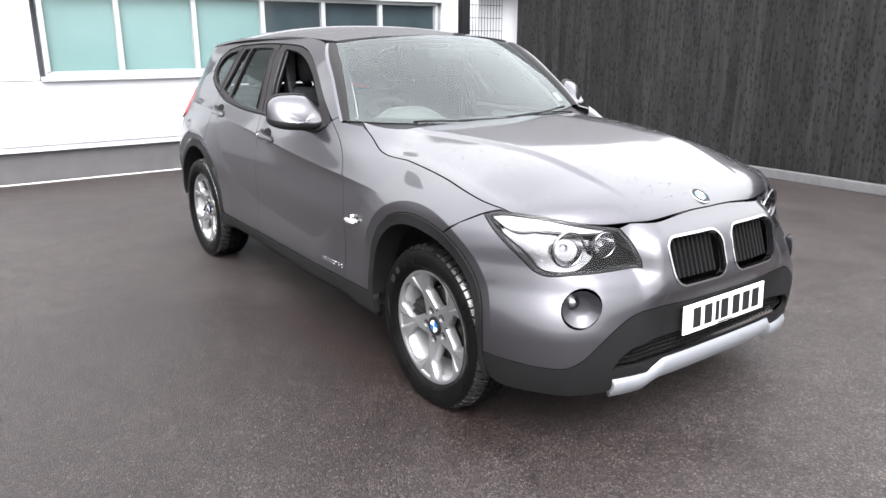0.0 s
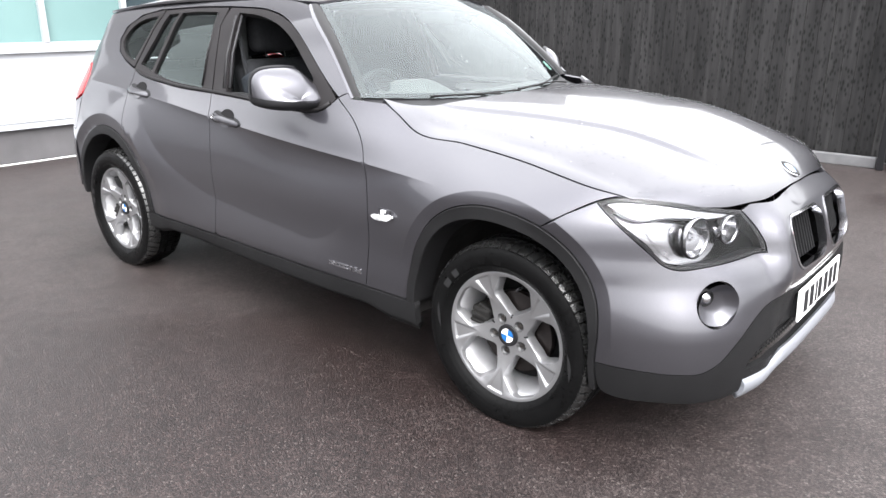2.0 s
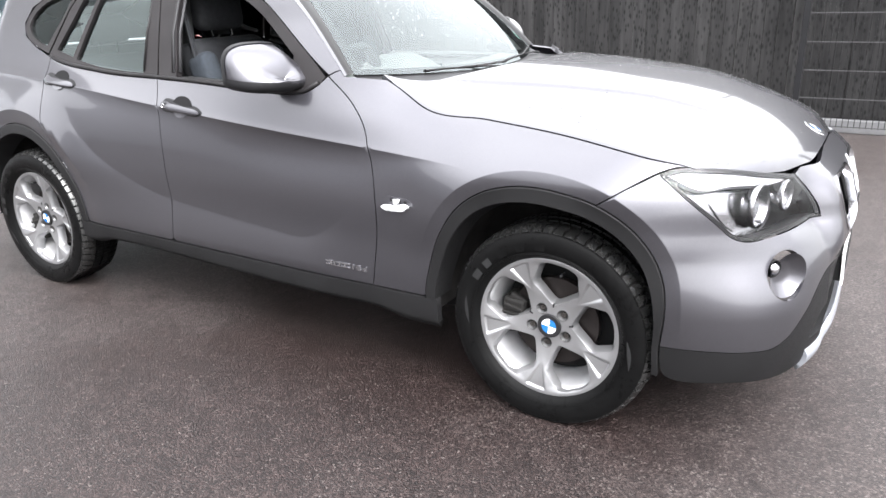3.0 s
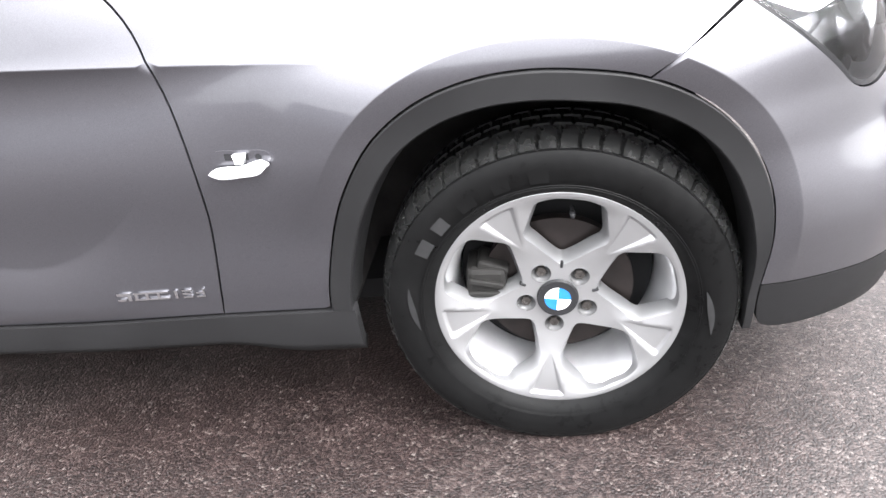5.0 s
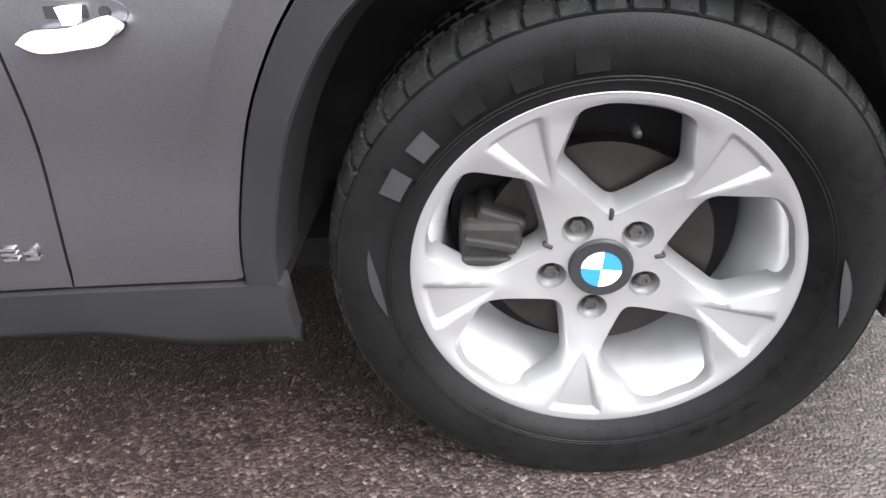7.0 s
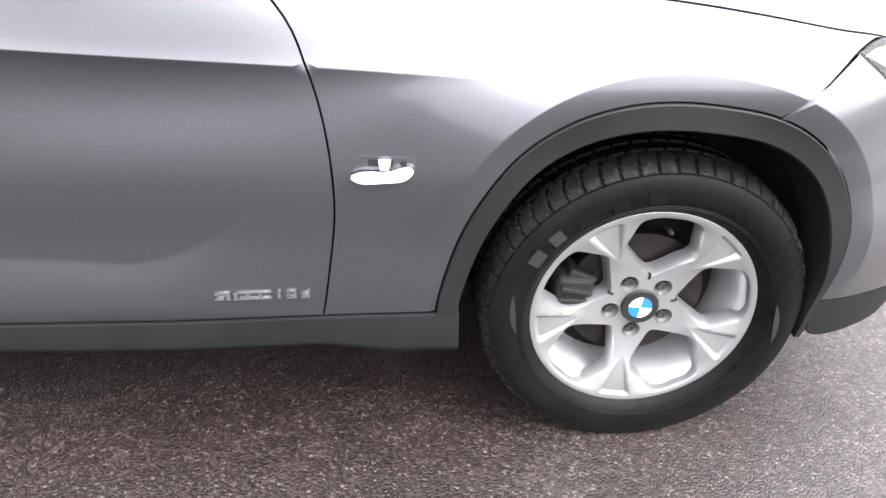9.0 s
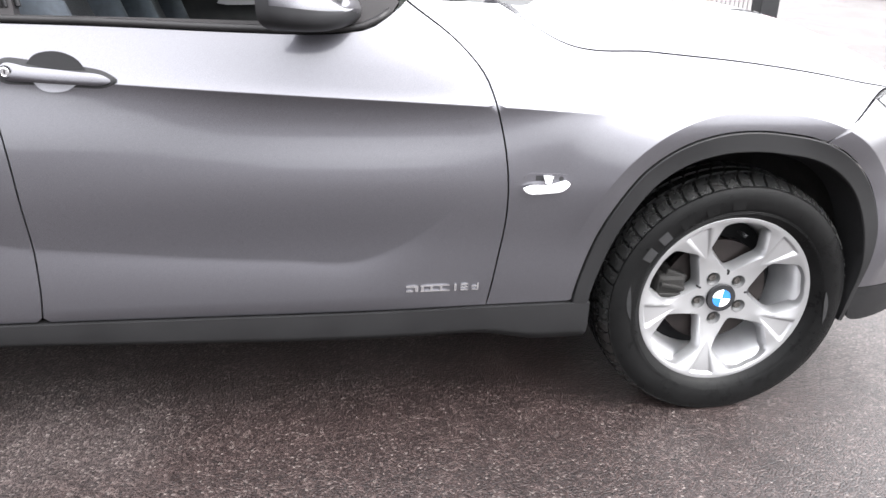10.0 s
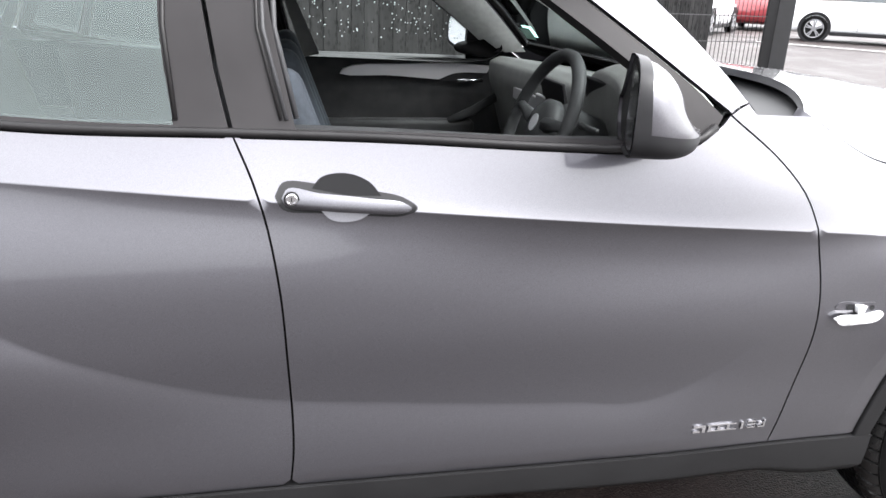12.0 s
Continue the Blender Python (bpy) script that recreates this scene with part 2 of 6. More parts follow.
def spline(xs, ys):
    """A smooth curve through a few knots."""
    xs, ys = np.array(xs, float), np.array(ys, float)
    h, d = np.diff(xs), np.diff(ys) / np.diff(xs)
    m = np.empty(len(xs))
    m[0], m[-1] = d[0], d[-1]
    m[1:-1] = (d[:-1] * h[1:] + d[1:] * h[:-1]) / (h[:-1] + h[1:])

    def at(x):
        x = np.clip(np.asarray(x, float), xs[0], xs[-1])
        i = np.clip(np.searchsorted(xs, x, side="right") - 1, 0, len(h) - 1)
        t = (x - xs[i]) / h[i]
        return (1 + 2 * t) * (1 - t) ** 2 * ys[i] + t * (1 - t) ** 2 * h[i] * m[i] + t * t * (3 - 2 * t) * ys[i + 1] + t * t * (t - 1) * h[i] * m[i + 1]

    return at


def sstep(a, b, x):
    t = np.clip((np.asarray(x, float) - a) / (b - a), 0, 1)
    return t * t * (3 - 2 * t)


def curve_pts(knots, n=24, closed=False):
    """A dense smooth line through a few (u, v) knots; a knot given as (u, v, 1) stays a sharp corner."""
    pts, run = [], []
    ks = list(knots)
    if closed:
        first = next((i for i, k in enumerate(ks) if len(k) > 2), 0)
        ks = ks[first:] + ks[:first]
        ks.append(ks[0])
    runs, cur = [], [ks[0]]
    for k in ks[1:]:
        cur.append(k)
        if len(k) > 2:
            runs.append(cur)
            cur = [k]
    if len(cur) > 1:
        runs.append(cur)
    for r in runs:
        p = np.array([k[:2] for k in r], float)
        if len(p) == 2:
            m = max(2, int(np.linalg.norm(p[1] - p[0]) / 0.02) + 1)
            q = [p[0] + (p[1] - p[0]) * i / m for i in range(m + 1)]
        else:
            t = np.r_[0, np.cumsum(np.linalg.norm(np.diff(p, axis=0), axis=1) ** 0.7)]
            fx, fy = spline(t, p[:, 0]), spline(t, p[:, 1])
            s = np.linspace(0, t[-1], n)
            q = list(np.stack([fx(s), fy(s)], 1))
        pts += q[:-1] if pts == [] or closed or True else q
        last = q[-1]
    if not closed:
        pts.append(last)
    return np.array(pts)


def inset(poly, d):
    """Moves a dense closed outline inwards by d."""
    p = np.asarray(poly, float)
    area = 0.5 * np.sum(p[:, 0] * np.roll(p[:, 1], -1) - np.roll(p[:, 0], -1) * p[:, 1])
    t = np.roll(p, -1, 0) - np.roll(p, 1, 0)
    t /= np.linalg.norm(t, axis=1, keepdims=True) + 1e-9
    return p + d * np.sign(area) * np.stack([-t[:, 1], t[:, 0]], 1)


def within(poly, q):
    """Which of the points q lie inside the closed outline."""
    p, hit = np.asarray(poly), np.zeros(len(q), bool)
    for (x0, y0), (x1, y1) in zip(p, np.roll(p, -1, 0)):
        if y0 == y1:
            continue
        c = (y0 > q[:, 1]) != (y1 > q[:, 1])
        hit ^= c & (q[:, 0] < (x1 - x0) * (q[:, 1] - y0) / (y1 - y0) + x0)
    return hit


def panel(name, surf, outline, material, parent, holes=(), step=0.03, gap=0.002, depth=0.012, flip=1, label="", scale=(1, 1), off=0.0, lines=()):
    """A sheet cut to an outline on a curved surface, its rim turned in. flip=-1: on the other side of the car."""
    outs = [inset(outline, gap)] + [inset(h, -gap) for h in holes]
    sc = np.array(scale)
    verts, edges = [], []
    for o in outs:
        b = len(verts)
        verts += [tuple(v * sc) for v in o]
        edges += [(b + i, b + (i + 1) % len(o)) for i in range(len(o))]
    for ln in lines:
        ok = within(inset(outline, gap + 0.0015) * sc, np.asarray(ln) * sc)
        prev = None
        for p, k in zip(np.asarray(ln) * sc, ok):
            if k:
                verts.append(tuple(p))
                if prev is not None:
                    edges.append((prev, len(verts) - 1))
                prev = len(verts) - 1
            else:
                prev = None
    rim = np.array(verts)
    lo, hi = rim.min(0), rim.max(0)
    g = np.stack(np.meshgrid(np.arange(lo[0] + step / 2, hi[0], step), np.arange(lo[1] + step / 2, hi[1], step)), -1).reshape(-1, 2)
    ok = within(outs[0] * sc, g)
    for h in outs[1:]:
        ok &= ~within(h * sc, g)
    g = g[ok]
    if len(g):
        near = np.min(((g[:, None] - rim[None]) ** 2).sum(-1), 1)
        g = g[near > (0.4 * step) ** 2]
    verts += [tuple(v) for v in g]
    vo, _, fo, *_ = delaunay_2d_cdt([Vector(v) for v in verts], edges, [], 1, 1e-6)
    uv = np.array([(v.x, v.y) for v in vo])
    tri = np.array([f for f in fo if len(f) == 3])
    cen = uv[tri].mean(1)
    keep = within(outs[0] * sc, cen)
    for h in outs[1:]:
        keep &= ~within(h * sc, cen)
    tri = tri[keep]
    uv = uv / sc
    e = 1e-4
    P = surf(uv[:, 0], uv[:, 1])
    du, dv = surf(uv[:, 0] + e, uv[:, 1]) - surf(uv[:, 0] - e, uv[:, 1]), surf(uv[:, 0], uv[:, 1] + e) - surf(uv[:, 0], uv[:, 1] - e)
    N = np.cross(du, dv)
    N /= np.linalg.norm(N, axis=1, keepdims=True) + 1e-12
    P = P + off * N
    count = {}
    for t in tri:
        for a, b in ((t[0], t[1]), (t[1], t[2]), (t[2], t[0])):
            count[(a, b)] = 1
    border = [(a, b) for a, b in count if (b, a) not in count]
    side = np.cross(P[tri[:, 1]] - P[tri[:, 0]], P[tri[:, 2]] - P[tri[:, 0]])
    turned = (side * N[tri[:, 0]]).sum() < 0
    faces = [tuple(int(i) for i in (t[::-1] if turned else t)) for t in tri]
    allv, alln = [P], [N]
    if depth:
        bv = sorted({a for ab in border for a in ab})
        k1, k2 = {v: len(P) + i for i, v in enumerate(bv)}, {v: len(P) + len(bv) + i for i, v in enumerate(bv)}
        rimn = np.zeros((len(bv), 3))
        at = {v: i for i, v in enumerate(bv)}
        for a, b in border:
            w = np.cross(P[b] - P[a], N[a])
            w = w / (np.linalg.norm(w) + 1e-12) * (1 if not turned else -1)
            rimn[at[a]] += w
            rimn[at[b]] += w
        rimn /= np.linalg.norm(rimn, axis=1, keepdims=True) + 1e-12
        allv += [P[bv], P[bv] - depth * N[bv]]
        alln += [rimn, rimn]
        for a, b in border:
            q = (k1[b], k1[a], k2[a], k2[b])
            faces.append(tuple(int(i) for i in (q[::-1] if turned else q)))
    V, M = np.concatenate(allv), np.concatenate(alln)
    if flip < 0:
        V, M = V * (1, -1, 1), M * (1, -1, 1)
        faces = [f[::-1] for f in faces]
    me = bpy.data.meshes.new(name)
    me.from_pydata(V.tolist(), [], faces)
    me.update()
    me.shade_smooth()
    me.normals_split_custom_set_from_vertices(M.tolist())
    return put(name, me, material, parent, label)


def sheet(name, surf, u, v, material, parent=None, label="", flip=1, off=0.0, closed_u=False):
    """A grid of a surface over the values u and v."""
    U, W = np.meshgrid(u, v, indexing="ij")
    P = surf(U.ravel(), W.ravel())
    if flip < 0:
        P = P * (1, -1, 1)
    nu, nv = len(u), len(v)
    f = [(i * nv + j, i * nv + j + 1, (i + 1) % nu * nv + j + 1, (i + 1) % nu * nv + j) for i in range(nu if closed_u else nu - 1) for j in range(nv - 1)]
    me = bpy.data.meshes.new(name)
    me.from_pydata(P.tolist(), [], f)
    me.update()
    me.shade_smooth()
    return put(name, me, material, parent, label)


# ---- materials of the yard ----
def asphalt_material():
    """Tarmac of small stones: dry and greyer in places, damp, browner and glossier in others."""
    m = bpy.data.materials.new("damp_asphalt")
    m.use_nodes = True
    n, l = m.node_tree.nodes, m.node_tree.links
    p = n["Principled BSDF"]
    p.inputs["Specular IOR Level"].default_value = 0.36
    co = n.new("ShaderNodeTexCoord")
    vo, fine, big, mid = n.new("ShaderNodeTexVoronoi"), n.new("ShaderNodeTexNoise"), n.new("ShaderNodeTexNoise"), n.new("ShaderNodeTexNoise")
    vo.inputs["Scale"].default_value = 170
    fine.inputs["Scale"].default_value, fine.inputs["Detail"].default_value = 260, 5
    big.inputs["Scale"].default_value, big.inputs["Detail"].default_value, big.inputs["Roughness"].default_value = 0.75, 8, 0.62
    mid.inputs["Scale"].default_value, mid.inputs["Detail"].default_value = 14, 4
    for t in (vo, fine, big, mid):
        l.new(co.outputs["Object"], t.inputs["Vector"])

    def ramp(stops):
        rp = n.new("ShaderNodeValToRGB")
        el = rp.color_ramp.elements
        el[0].position, el[0].color = stops[0][0], (*stops[0][1], 1)
        el[1].position, el[1].color = stops[-1][0], (*stops[-1][1], 1)
        for pos, c in stops[1:-1]:
            el.new(pos).color = (*c, 1)
        return rp

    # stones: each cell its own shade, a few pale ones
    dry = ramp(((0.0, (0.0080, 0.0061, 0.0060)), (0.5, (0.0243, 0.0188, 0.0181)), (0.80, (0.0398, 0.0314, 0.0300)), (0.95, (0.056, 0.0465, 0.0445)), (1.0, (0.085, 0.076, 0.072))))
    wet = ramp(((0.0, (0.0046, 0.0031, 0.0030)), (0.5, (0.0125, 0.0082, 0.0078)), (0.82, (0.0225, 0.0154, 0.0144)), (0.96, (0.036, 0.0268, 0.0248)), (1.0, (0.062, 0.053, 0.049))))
    sep = n.new("ShaderNodeSeparateColor")
    l.new(vo.outputs["Color"], sep.inputs[0])
    for rp in (dry, wet):
        l.new(sep.outputs[0], rp.inputs[0])
    damp = n.new("ShaderNodeMapRange")
    damp.interpolation_type = "SMOOTHSTEP"
    damp.inputs["From Min"].default_value, damp.inputs["From Max"].default_value = 0.34, 0.74
    # wet mix raised beside the car: part damp, part shading put into the colour
    far, toned_patch, damp_tone = n.new("ShaderNodeVectorMath"), n.new("ShaderNodeMapRange"), n.new("ShaderNodeMath")
    far.operation, damp_tone.operation = "DISTANCE", "ADD"
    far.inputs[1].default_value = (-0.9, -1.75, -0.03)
    toned_patch.interpolation_type = "SMOOTHSTEP"
    toned_patch.inputs["From Min"].default_value, toned_patch.inputs["From Max"].default_value = 0.4, 2.0
    toned_patch.inputs["To Min"].default_value, toned_patch.inputs["To Max"].default_value = 0.30, -0.05
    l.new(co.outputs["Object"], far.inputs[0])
    l.new(far.outputs["Value"], toned_patch.inputs["Value"])
    l.new(big.outputs[0], damp_tone.inputs[0])
    l.new(toned_patch.outputs[0], damp_tone.inputs[1])
    l.new(damp_tone.outputs[0], damp.inputs["Value"])
    mx = n.new("ShaderNodeMix")
    mx.data_type = "RGBA"
    l.new(damp.outputs[0], mx.inputs[0])
    l.new(dry.outputs[0], mx.inputs[6])
    l.new(wet.outputs[0], mx.inputs[7])
    blot = n.new("ShaderNodeMapRange")
    blot.inputs["From Min"].default_value, blot.inputs["From Max"].default_value = 0.3, 0.7
    blot.inputs["To Min"].default_value, blot.inputs["To Max"].default_value = 0.8, 1.2
    l.new(mid.outputs[0], blot.inputs["Value"])
    mx2 = n.new("ShaderNodeMix")
    mx2.data_type, mx2.blend_type = "RGBA", "MULTIPLY"
    mx2.inputs[0].default_value = 1
    l.new(mx.outputs[2], mx2.inputs[6])
    l.new(blot.outputs[0], mx2.inputs[7])
    l.new(mx2.outputs[2], p.inputs["Base Color"])
    rr = n.new("ShaderNodeMapRange")
    rr.inputs["To Min"].default_value, rr.inputs["To Max"].default_value = 0.62, 0.36
    l.new(damp.outputs[0], rr.inputs["Value"])
    l.new(rr.outputs[0], p.inputs["Roughness"])
    add = n.new("ShaderNodeMath")
    add.operation = "MULTIPLY_ADD"
    add.inputs[1].default_value = -1.1
    l.new(vo.outputs["Distance"], add.inputs[0])
    l.new(fine.outputs[0], add.inputs[2])
    b = n.new("ShaderNodeBump")
    b.inputs["Strength"].default_value, b.inputs["Distance"].default_value = 0.42, 0.0045
    l.new(add.outputs[0], b.inputs["Height"])
    l.new(b.outputs[0], p.inputs["Normal"])
    return m


def timber_material():
    m = bpy.data.materials.new("black_stained_timber")
    m.use_nodes = True
    n, l = m.node_tree.nodes, m.node_tree.links
    p = n["Principled BSDF"]
    co, mp, grain, knot, info = (n.new("ShaderNode" + k) for k in ("TexCoord", "Mapping", "TexNoise", "TexVoronoi", "ObjectInfo"))
    mp.inputs["Scale"].default_value = (20, 20, 1.6)
    grain.inputs["Scale"].default_value, grain.inputs["Detail"].default_value = 1.0, 6
    comb = n.new("ShaderNodeCombineXYZ")
    mul = n.new("ShaderNodeMath")
    mul.operation = "MULTIPLY"
    mul.inputs[1].default_value = 40
    l.new(info.outputs["Random"], mul.inputs[0])
    l.new(mul.outputs[0], comb.inputs[2])
    l.new(mul.outputs[0], comb.inputs[0])
    l.new(co.outputs["Object"], mp.inputs["Vector"])
    l.new(comb.outputs[0], mp.inputs["Location"])
    l.new(mp.outputs[0], grain.inputs["Vector"])
    rp = n.new("ShaderNodeValToRGB")
    rp.color_ramp.elements[0].position, rp.color_ramp.elements[0].color = 0.34, (0.0115, 0.0112, 0.0114, 1)
    rp.color_ramp.elements[1].position, rp.color_ramp.elements[1].color = 0.74, (0.029, 0.0282, 0.0284, 1)
    l.new(grain.outputs[0], rp.inputs[0])
    tone = n.new("ShaderNodeMapRange")
    tone.inputs["To Min"].default_value, tone.inputs["To Max"].default_value = 0.78, 1.25
    l.new(info.outputs["Random"], tone.inputs["Value"])
    mx = n.new("ShaderNodeMix")
    mx.data_type, mx.blend_type = "RGBA", "MULTIPLY"
    mx.inputs[0].default_value = 1
    l.new(rp.outputs[0], mx.inputs[6])
    l.new(tone.outputs[0], mx.inputs[7])
    # knots: small dark ovals, few to a board
    mk = n.new("ShaderNodeMapping")
    mk.inputs["Scale"].default_value = (6, 6, 2.6)
    l.new(co.outputs["Object"], mk.inputs["Vector"])
    l.new(comb.outputs[0], mk.inputs["Location"])
    l.new(mk.outputs[0], knot.inputs["Vector"])
    kr = n.new("ShaderNodeMapRange")
    kr.inputs["From Min"].default_value, kr.inputs["From Max"].default_value = 0.16, 0.42
    kr.inputs["To Min"].default_value, kr.inputs["To Max"].default_value = 0.25, 1.0
    l.new(knot.outputs["Distance"], kr.inputs["Value"])
    mx2 = n.new("ShaderNodeMix")
    mx2.data_type, mx2.blend_type = "RGBA", "MULTIPLY"
    mx2.inputs[0].default_value = 1
    l.new(mx.outputs[2], mx2.inputs[6])
    l.new(kr.outputs[0], mx2.inputs[7])
    l.new(mx2.outputs[2], p.inputs["Base Color"])
    p.inputs["Roughness"].default_value = 0.6
    p.inputs["Specular IOR Level"].default_value = 0.15
    b = n.new("ShaderNodeBump")
    b.inputs["Strength"].default_value, b.inputs["Distance"].default_value = 0.5, 0.002
    l.new(grain.outputs[0], b.inputs["Height"])
    l.new(b.outputs[0], p.inputs["Normal"])
    return m


ASPHALT, TIMBER = asphalt_material(), timber_material()
CLADDING = mat("white_wall_panel", (0.43, 0.44, 0.46), 0.4, noise_scale=1.5, amount=0.03, rough_var=0.06)
UPPER = mat("grey_sheet_cladding", (0.14, 0.14, 0.145), 0.5, noise_scale=2, amount=0.08)
PLINTH = mat("grey_concrete_plinth", (0.075, 0.072, 0.075), 0.85, noise_scale=5, amount=0.2, bump=0.4, bump_scale=60, big=0.8)
ALU = mat("pale_grey_aluminium_frame", (0.33, 0.34, 0.355), 0.4, 0.1, noise_scale=8, amount=0.05)
FROST = mat("frosted_teal_glazing", (0.125, 0.205, 0.20), 0.16, noise_scale=0.8, amount=0.08, spec=0.6)
DARKPANE = mat("dark_office_glazing", (0.03, 0.042, 0.048), 0.06, noise_scale=1.2, amount=0.3, spec=0.7)
STEEL = mat("galvanised_steel", (0.16, 0.16, 0.165), 0.45, 0.5, noise_scale=12, amount=0.12)
FENCE_BLACK = mat("black_powder_coat", (0.008, 0.008, 0.009), 0.45, noise_scale=12, amount=0.15, spec=0.2)
FENCE_GREY = mat("dull_grey_wire", (0.05, 0.05, 0.052), 0.5, noise_scale=12, amount=0.15, spec=0.2)
LINE = mat("worn_white_line_paint", (0.62, 0.61, 0.60), 0.7, noise_scale=30, amount=0.2, bump=0.3, bump_scale=200)

# ---- ground: one sheet, level round the car, rising gently beyond the fence ----
GROUND = -0.044


def ground_z(x, y):
    return GROUND + 0.30 * sstep(5.2, 15.0, np.asarray(y, float))


def ground_surface(u, v):
    f = lambda t: np.sign(t) * (10 * np.abs(t) + 390 * np.abs(t) ** 5)  # noqa: E731
    x, y = f(u), f(v)
    return np.stack([x, y, ground_z(x, y)], -1)


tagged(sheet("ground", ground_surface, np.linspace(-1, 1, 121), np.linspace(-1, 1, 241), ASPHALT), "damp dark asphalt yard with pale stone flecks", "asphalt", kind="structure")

# ---- building behind the car ----
WALL_X = -6.55
YARD_Y = -2.3  # office block's near end, set out of view to trim the flank's reflections
WIN = (-1.22, 3.88, 1.06, 1.90)
wall_west = part("wall_west", boxed(WALL_X - 0.3, WALL_X - 0.004, YARD_Y, 4.62, 0.30, 1.02), CLADDING)
tagged(wall_west, "smooth white panelled office wall with a ribbon window", "wall", kind="structure")
part("wall_panel", boxed(WALL_X - 0.3, WALL_X, YARD_Y, WIN[0] - 0.06, 1.026, 2.16, 0.004), CLADDING, wall_west)
part("upper_panel", boxed(WALL_X - 0.3, WALL_X - 0.02, YARD_Y, 11.0, 2.165, 5.6, 0.004), UPPER, wall_west, "grey sheet cladding above the window band")
part("wall_panel", boxed(WALL_X - 0.3, WALL_X, WIN[1] + 0.05, 4.62, 1.026, 2.16, 0.004), CLADDING, wall_west)
part("wall_panel", boxed(WALL_X - 0.3, WALL_X, WIN[0] - 0.054, WIN[1] + 0.044, 1.985, 2.16, 0.004), CLADDING, wall_west)
part("plinth", boxed(WALL_X - 0.28, WALL_X - 0.03, YARD_Y, 4.6, GROUND, 0.297), PLINTH, wall_west, "grey concrete plinth")
part("drip_rail", boxed(WALL_X - 0.02, WALL_X + 0.018, YARD_Y, 4.62, 0.285, 0.318, 0.004), CLADDING, wall_west)
part("drip_rail", boxed(WALL_X - 0.02, WALL_X + 0.012, YARD_Y, 4.62, 0.350, 0.362, 0.002), CLADDING, wall_west)
tagged(part("wall_behind", boxed(WALL_X - 9, WALL_X - 0.31, YARD_Y, 11.0, GROUND, 5.55), CLADDING), "plain white wall of the office block", "wall", kind="structure")
# unseen wall, added only to darken what the car's flank mirrors
tagged(part("wall_far_unseen", boxed(-17.4, -17.0, -30, YARD_Y, GROUND, 4.5), UPPER), "plain grey wall added out of view for the car's reflections", "wall", kind="structure")
tagged(part("edge_line", boxed(WALL_X + 0.02, WALL_X + 0.06, YARD_Y, 4.6, GROUND, GROUND + 0.006), LINE), "thin white painted line along the wall", "line", kind="structure")
window_1 = part("window_1", boxed(WALL_X - 0.12, WALL_X + 0.045, WIN[0] - 0.05, WIN[1] + 0.05, 1.015, 1.062, 0.005), CLADDING)
tagged(window_1, "long ribbon window with aluminium frames and frosted teal panes", "window", kind="structure")
part("window_head", boxed(WALL_X - 0.12, WALL_X + 0.05, WIN[0] - 0.05, WIN[1] + 0.05, 1.945, 1.984, 0.005), CLADDING, window_1)
part("window_frame", boxed(WALL_X - 0.10, WALL_X - 0.02, WIN[0], WIN[1], 1.064, 1.112, 0.004), ALU, window_1)
part("window_frame", boxed(WALL_X - 0.10, WALL_X - 0.02, WIN[0], WIN[1], 1.90, 1.944, 0.004), ALU, window_1)
mull = [-1.22, -0.47, 0.375, 1.215, 2.04, 2.90, 3.83]
for i, y in enumerate(mull):
    part("mullion", boxed(WALL_X - 0.11, WALL_X - 0.005, y, y + 0.055, 1.11, 1.90, 0.004), ALU, window_1)
for i, (a, b) in enumerate(zip(mull, mull[1:])):
    part("pane", boxed(WALL_X - 0.075, WALL_X - 0.065, a + 0.053, b + 0.002, 1.112, 1.90), FROST if i < 3 else DARKPANE, window_1)

# ---- timber fence ----
FENCE_Y = 5.42
fence = empty("wall_timber_fence", "tall black-stained close-board timber fence", "fence", kind="structure")
part("rail", boxed(-6.6, 2.75, FENCE_Y + 0.03, FENCE_Y + 0.08, 0.35, 0.45), TIMBER, fence)
part("rail", boxed(-6.6, 2.75, FENCE_Y + 0.03, FENCE_Y + 0.08, 1.75, 1.85), TIMBER, fence)
rng = random.Random(4)
board_meshes = []
for k in range(6):
    w = 0.125 + 0.008 * (k % 3)
    bm = boxed(0, w, 0, 0.022, GROUND + 0.01, 2.3, 0.003, 1)
    me = bpy.data.meshes.new("board")
    bm.to_mesh(me)
    bm.free()
    me.materials.append(TIMBER)
    board_meshes.append((w, me))
x = -6.6
while x < 2.66:
    w, me = rng.choice(board_meshes)
    b = new("board", me)
    b.matrix_world = pose(x, FENCE_Y + rng.uniform(-0.002, 0.002), 0, 0, 0, rng.uniform(-0.4, 0.4))
    b.parent = fence
    x += w + rng.uniform(0.0, 0.003)
tagged(part("fence_backing", boxed(-6.6, 2.7, FENCE_Y + 0.085, FENCE_Y + 0.11, GROUND, 2.25), FENCE_BLACK), "dark backing of the timber fence", "fence", kind="structure")

for x0, x1, y0, z1 in ((-2.9, 0.045, 5.19, 0.062), (0.14, 2.0, 5.20, 0.085)):
    tagged(part("foot_plank", boxed(x0, x1, y0, y0 + 0.06, GROUND, z1, 0.008), STEEL), "pale grey plank lying along the fence foot", "plank", group="planks along the fence foot", kind="thing")


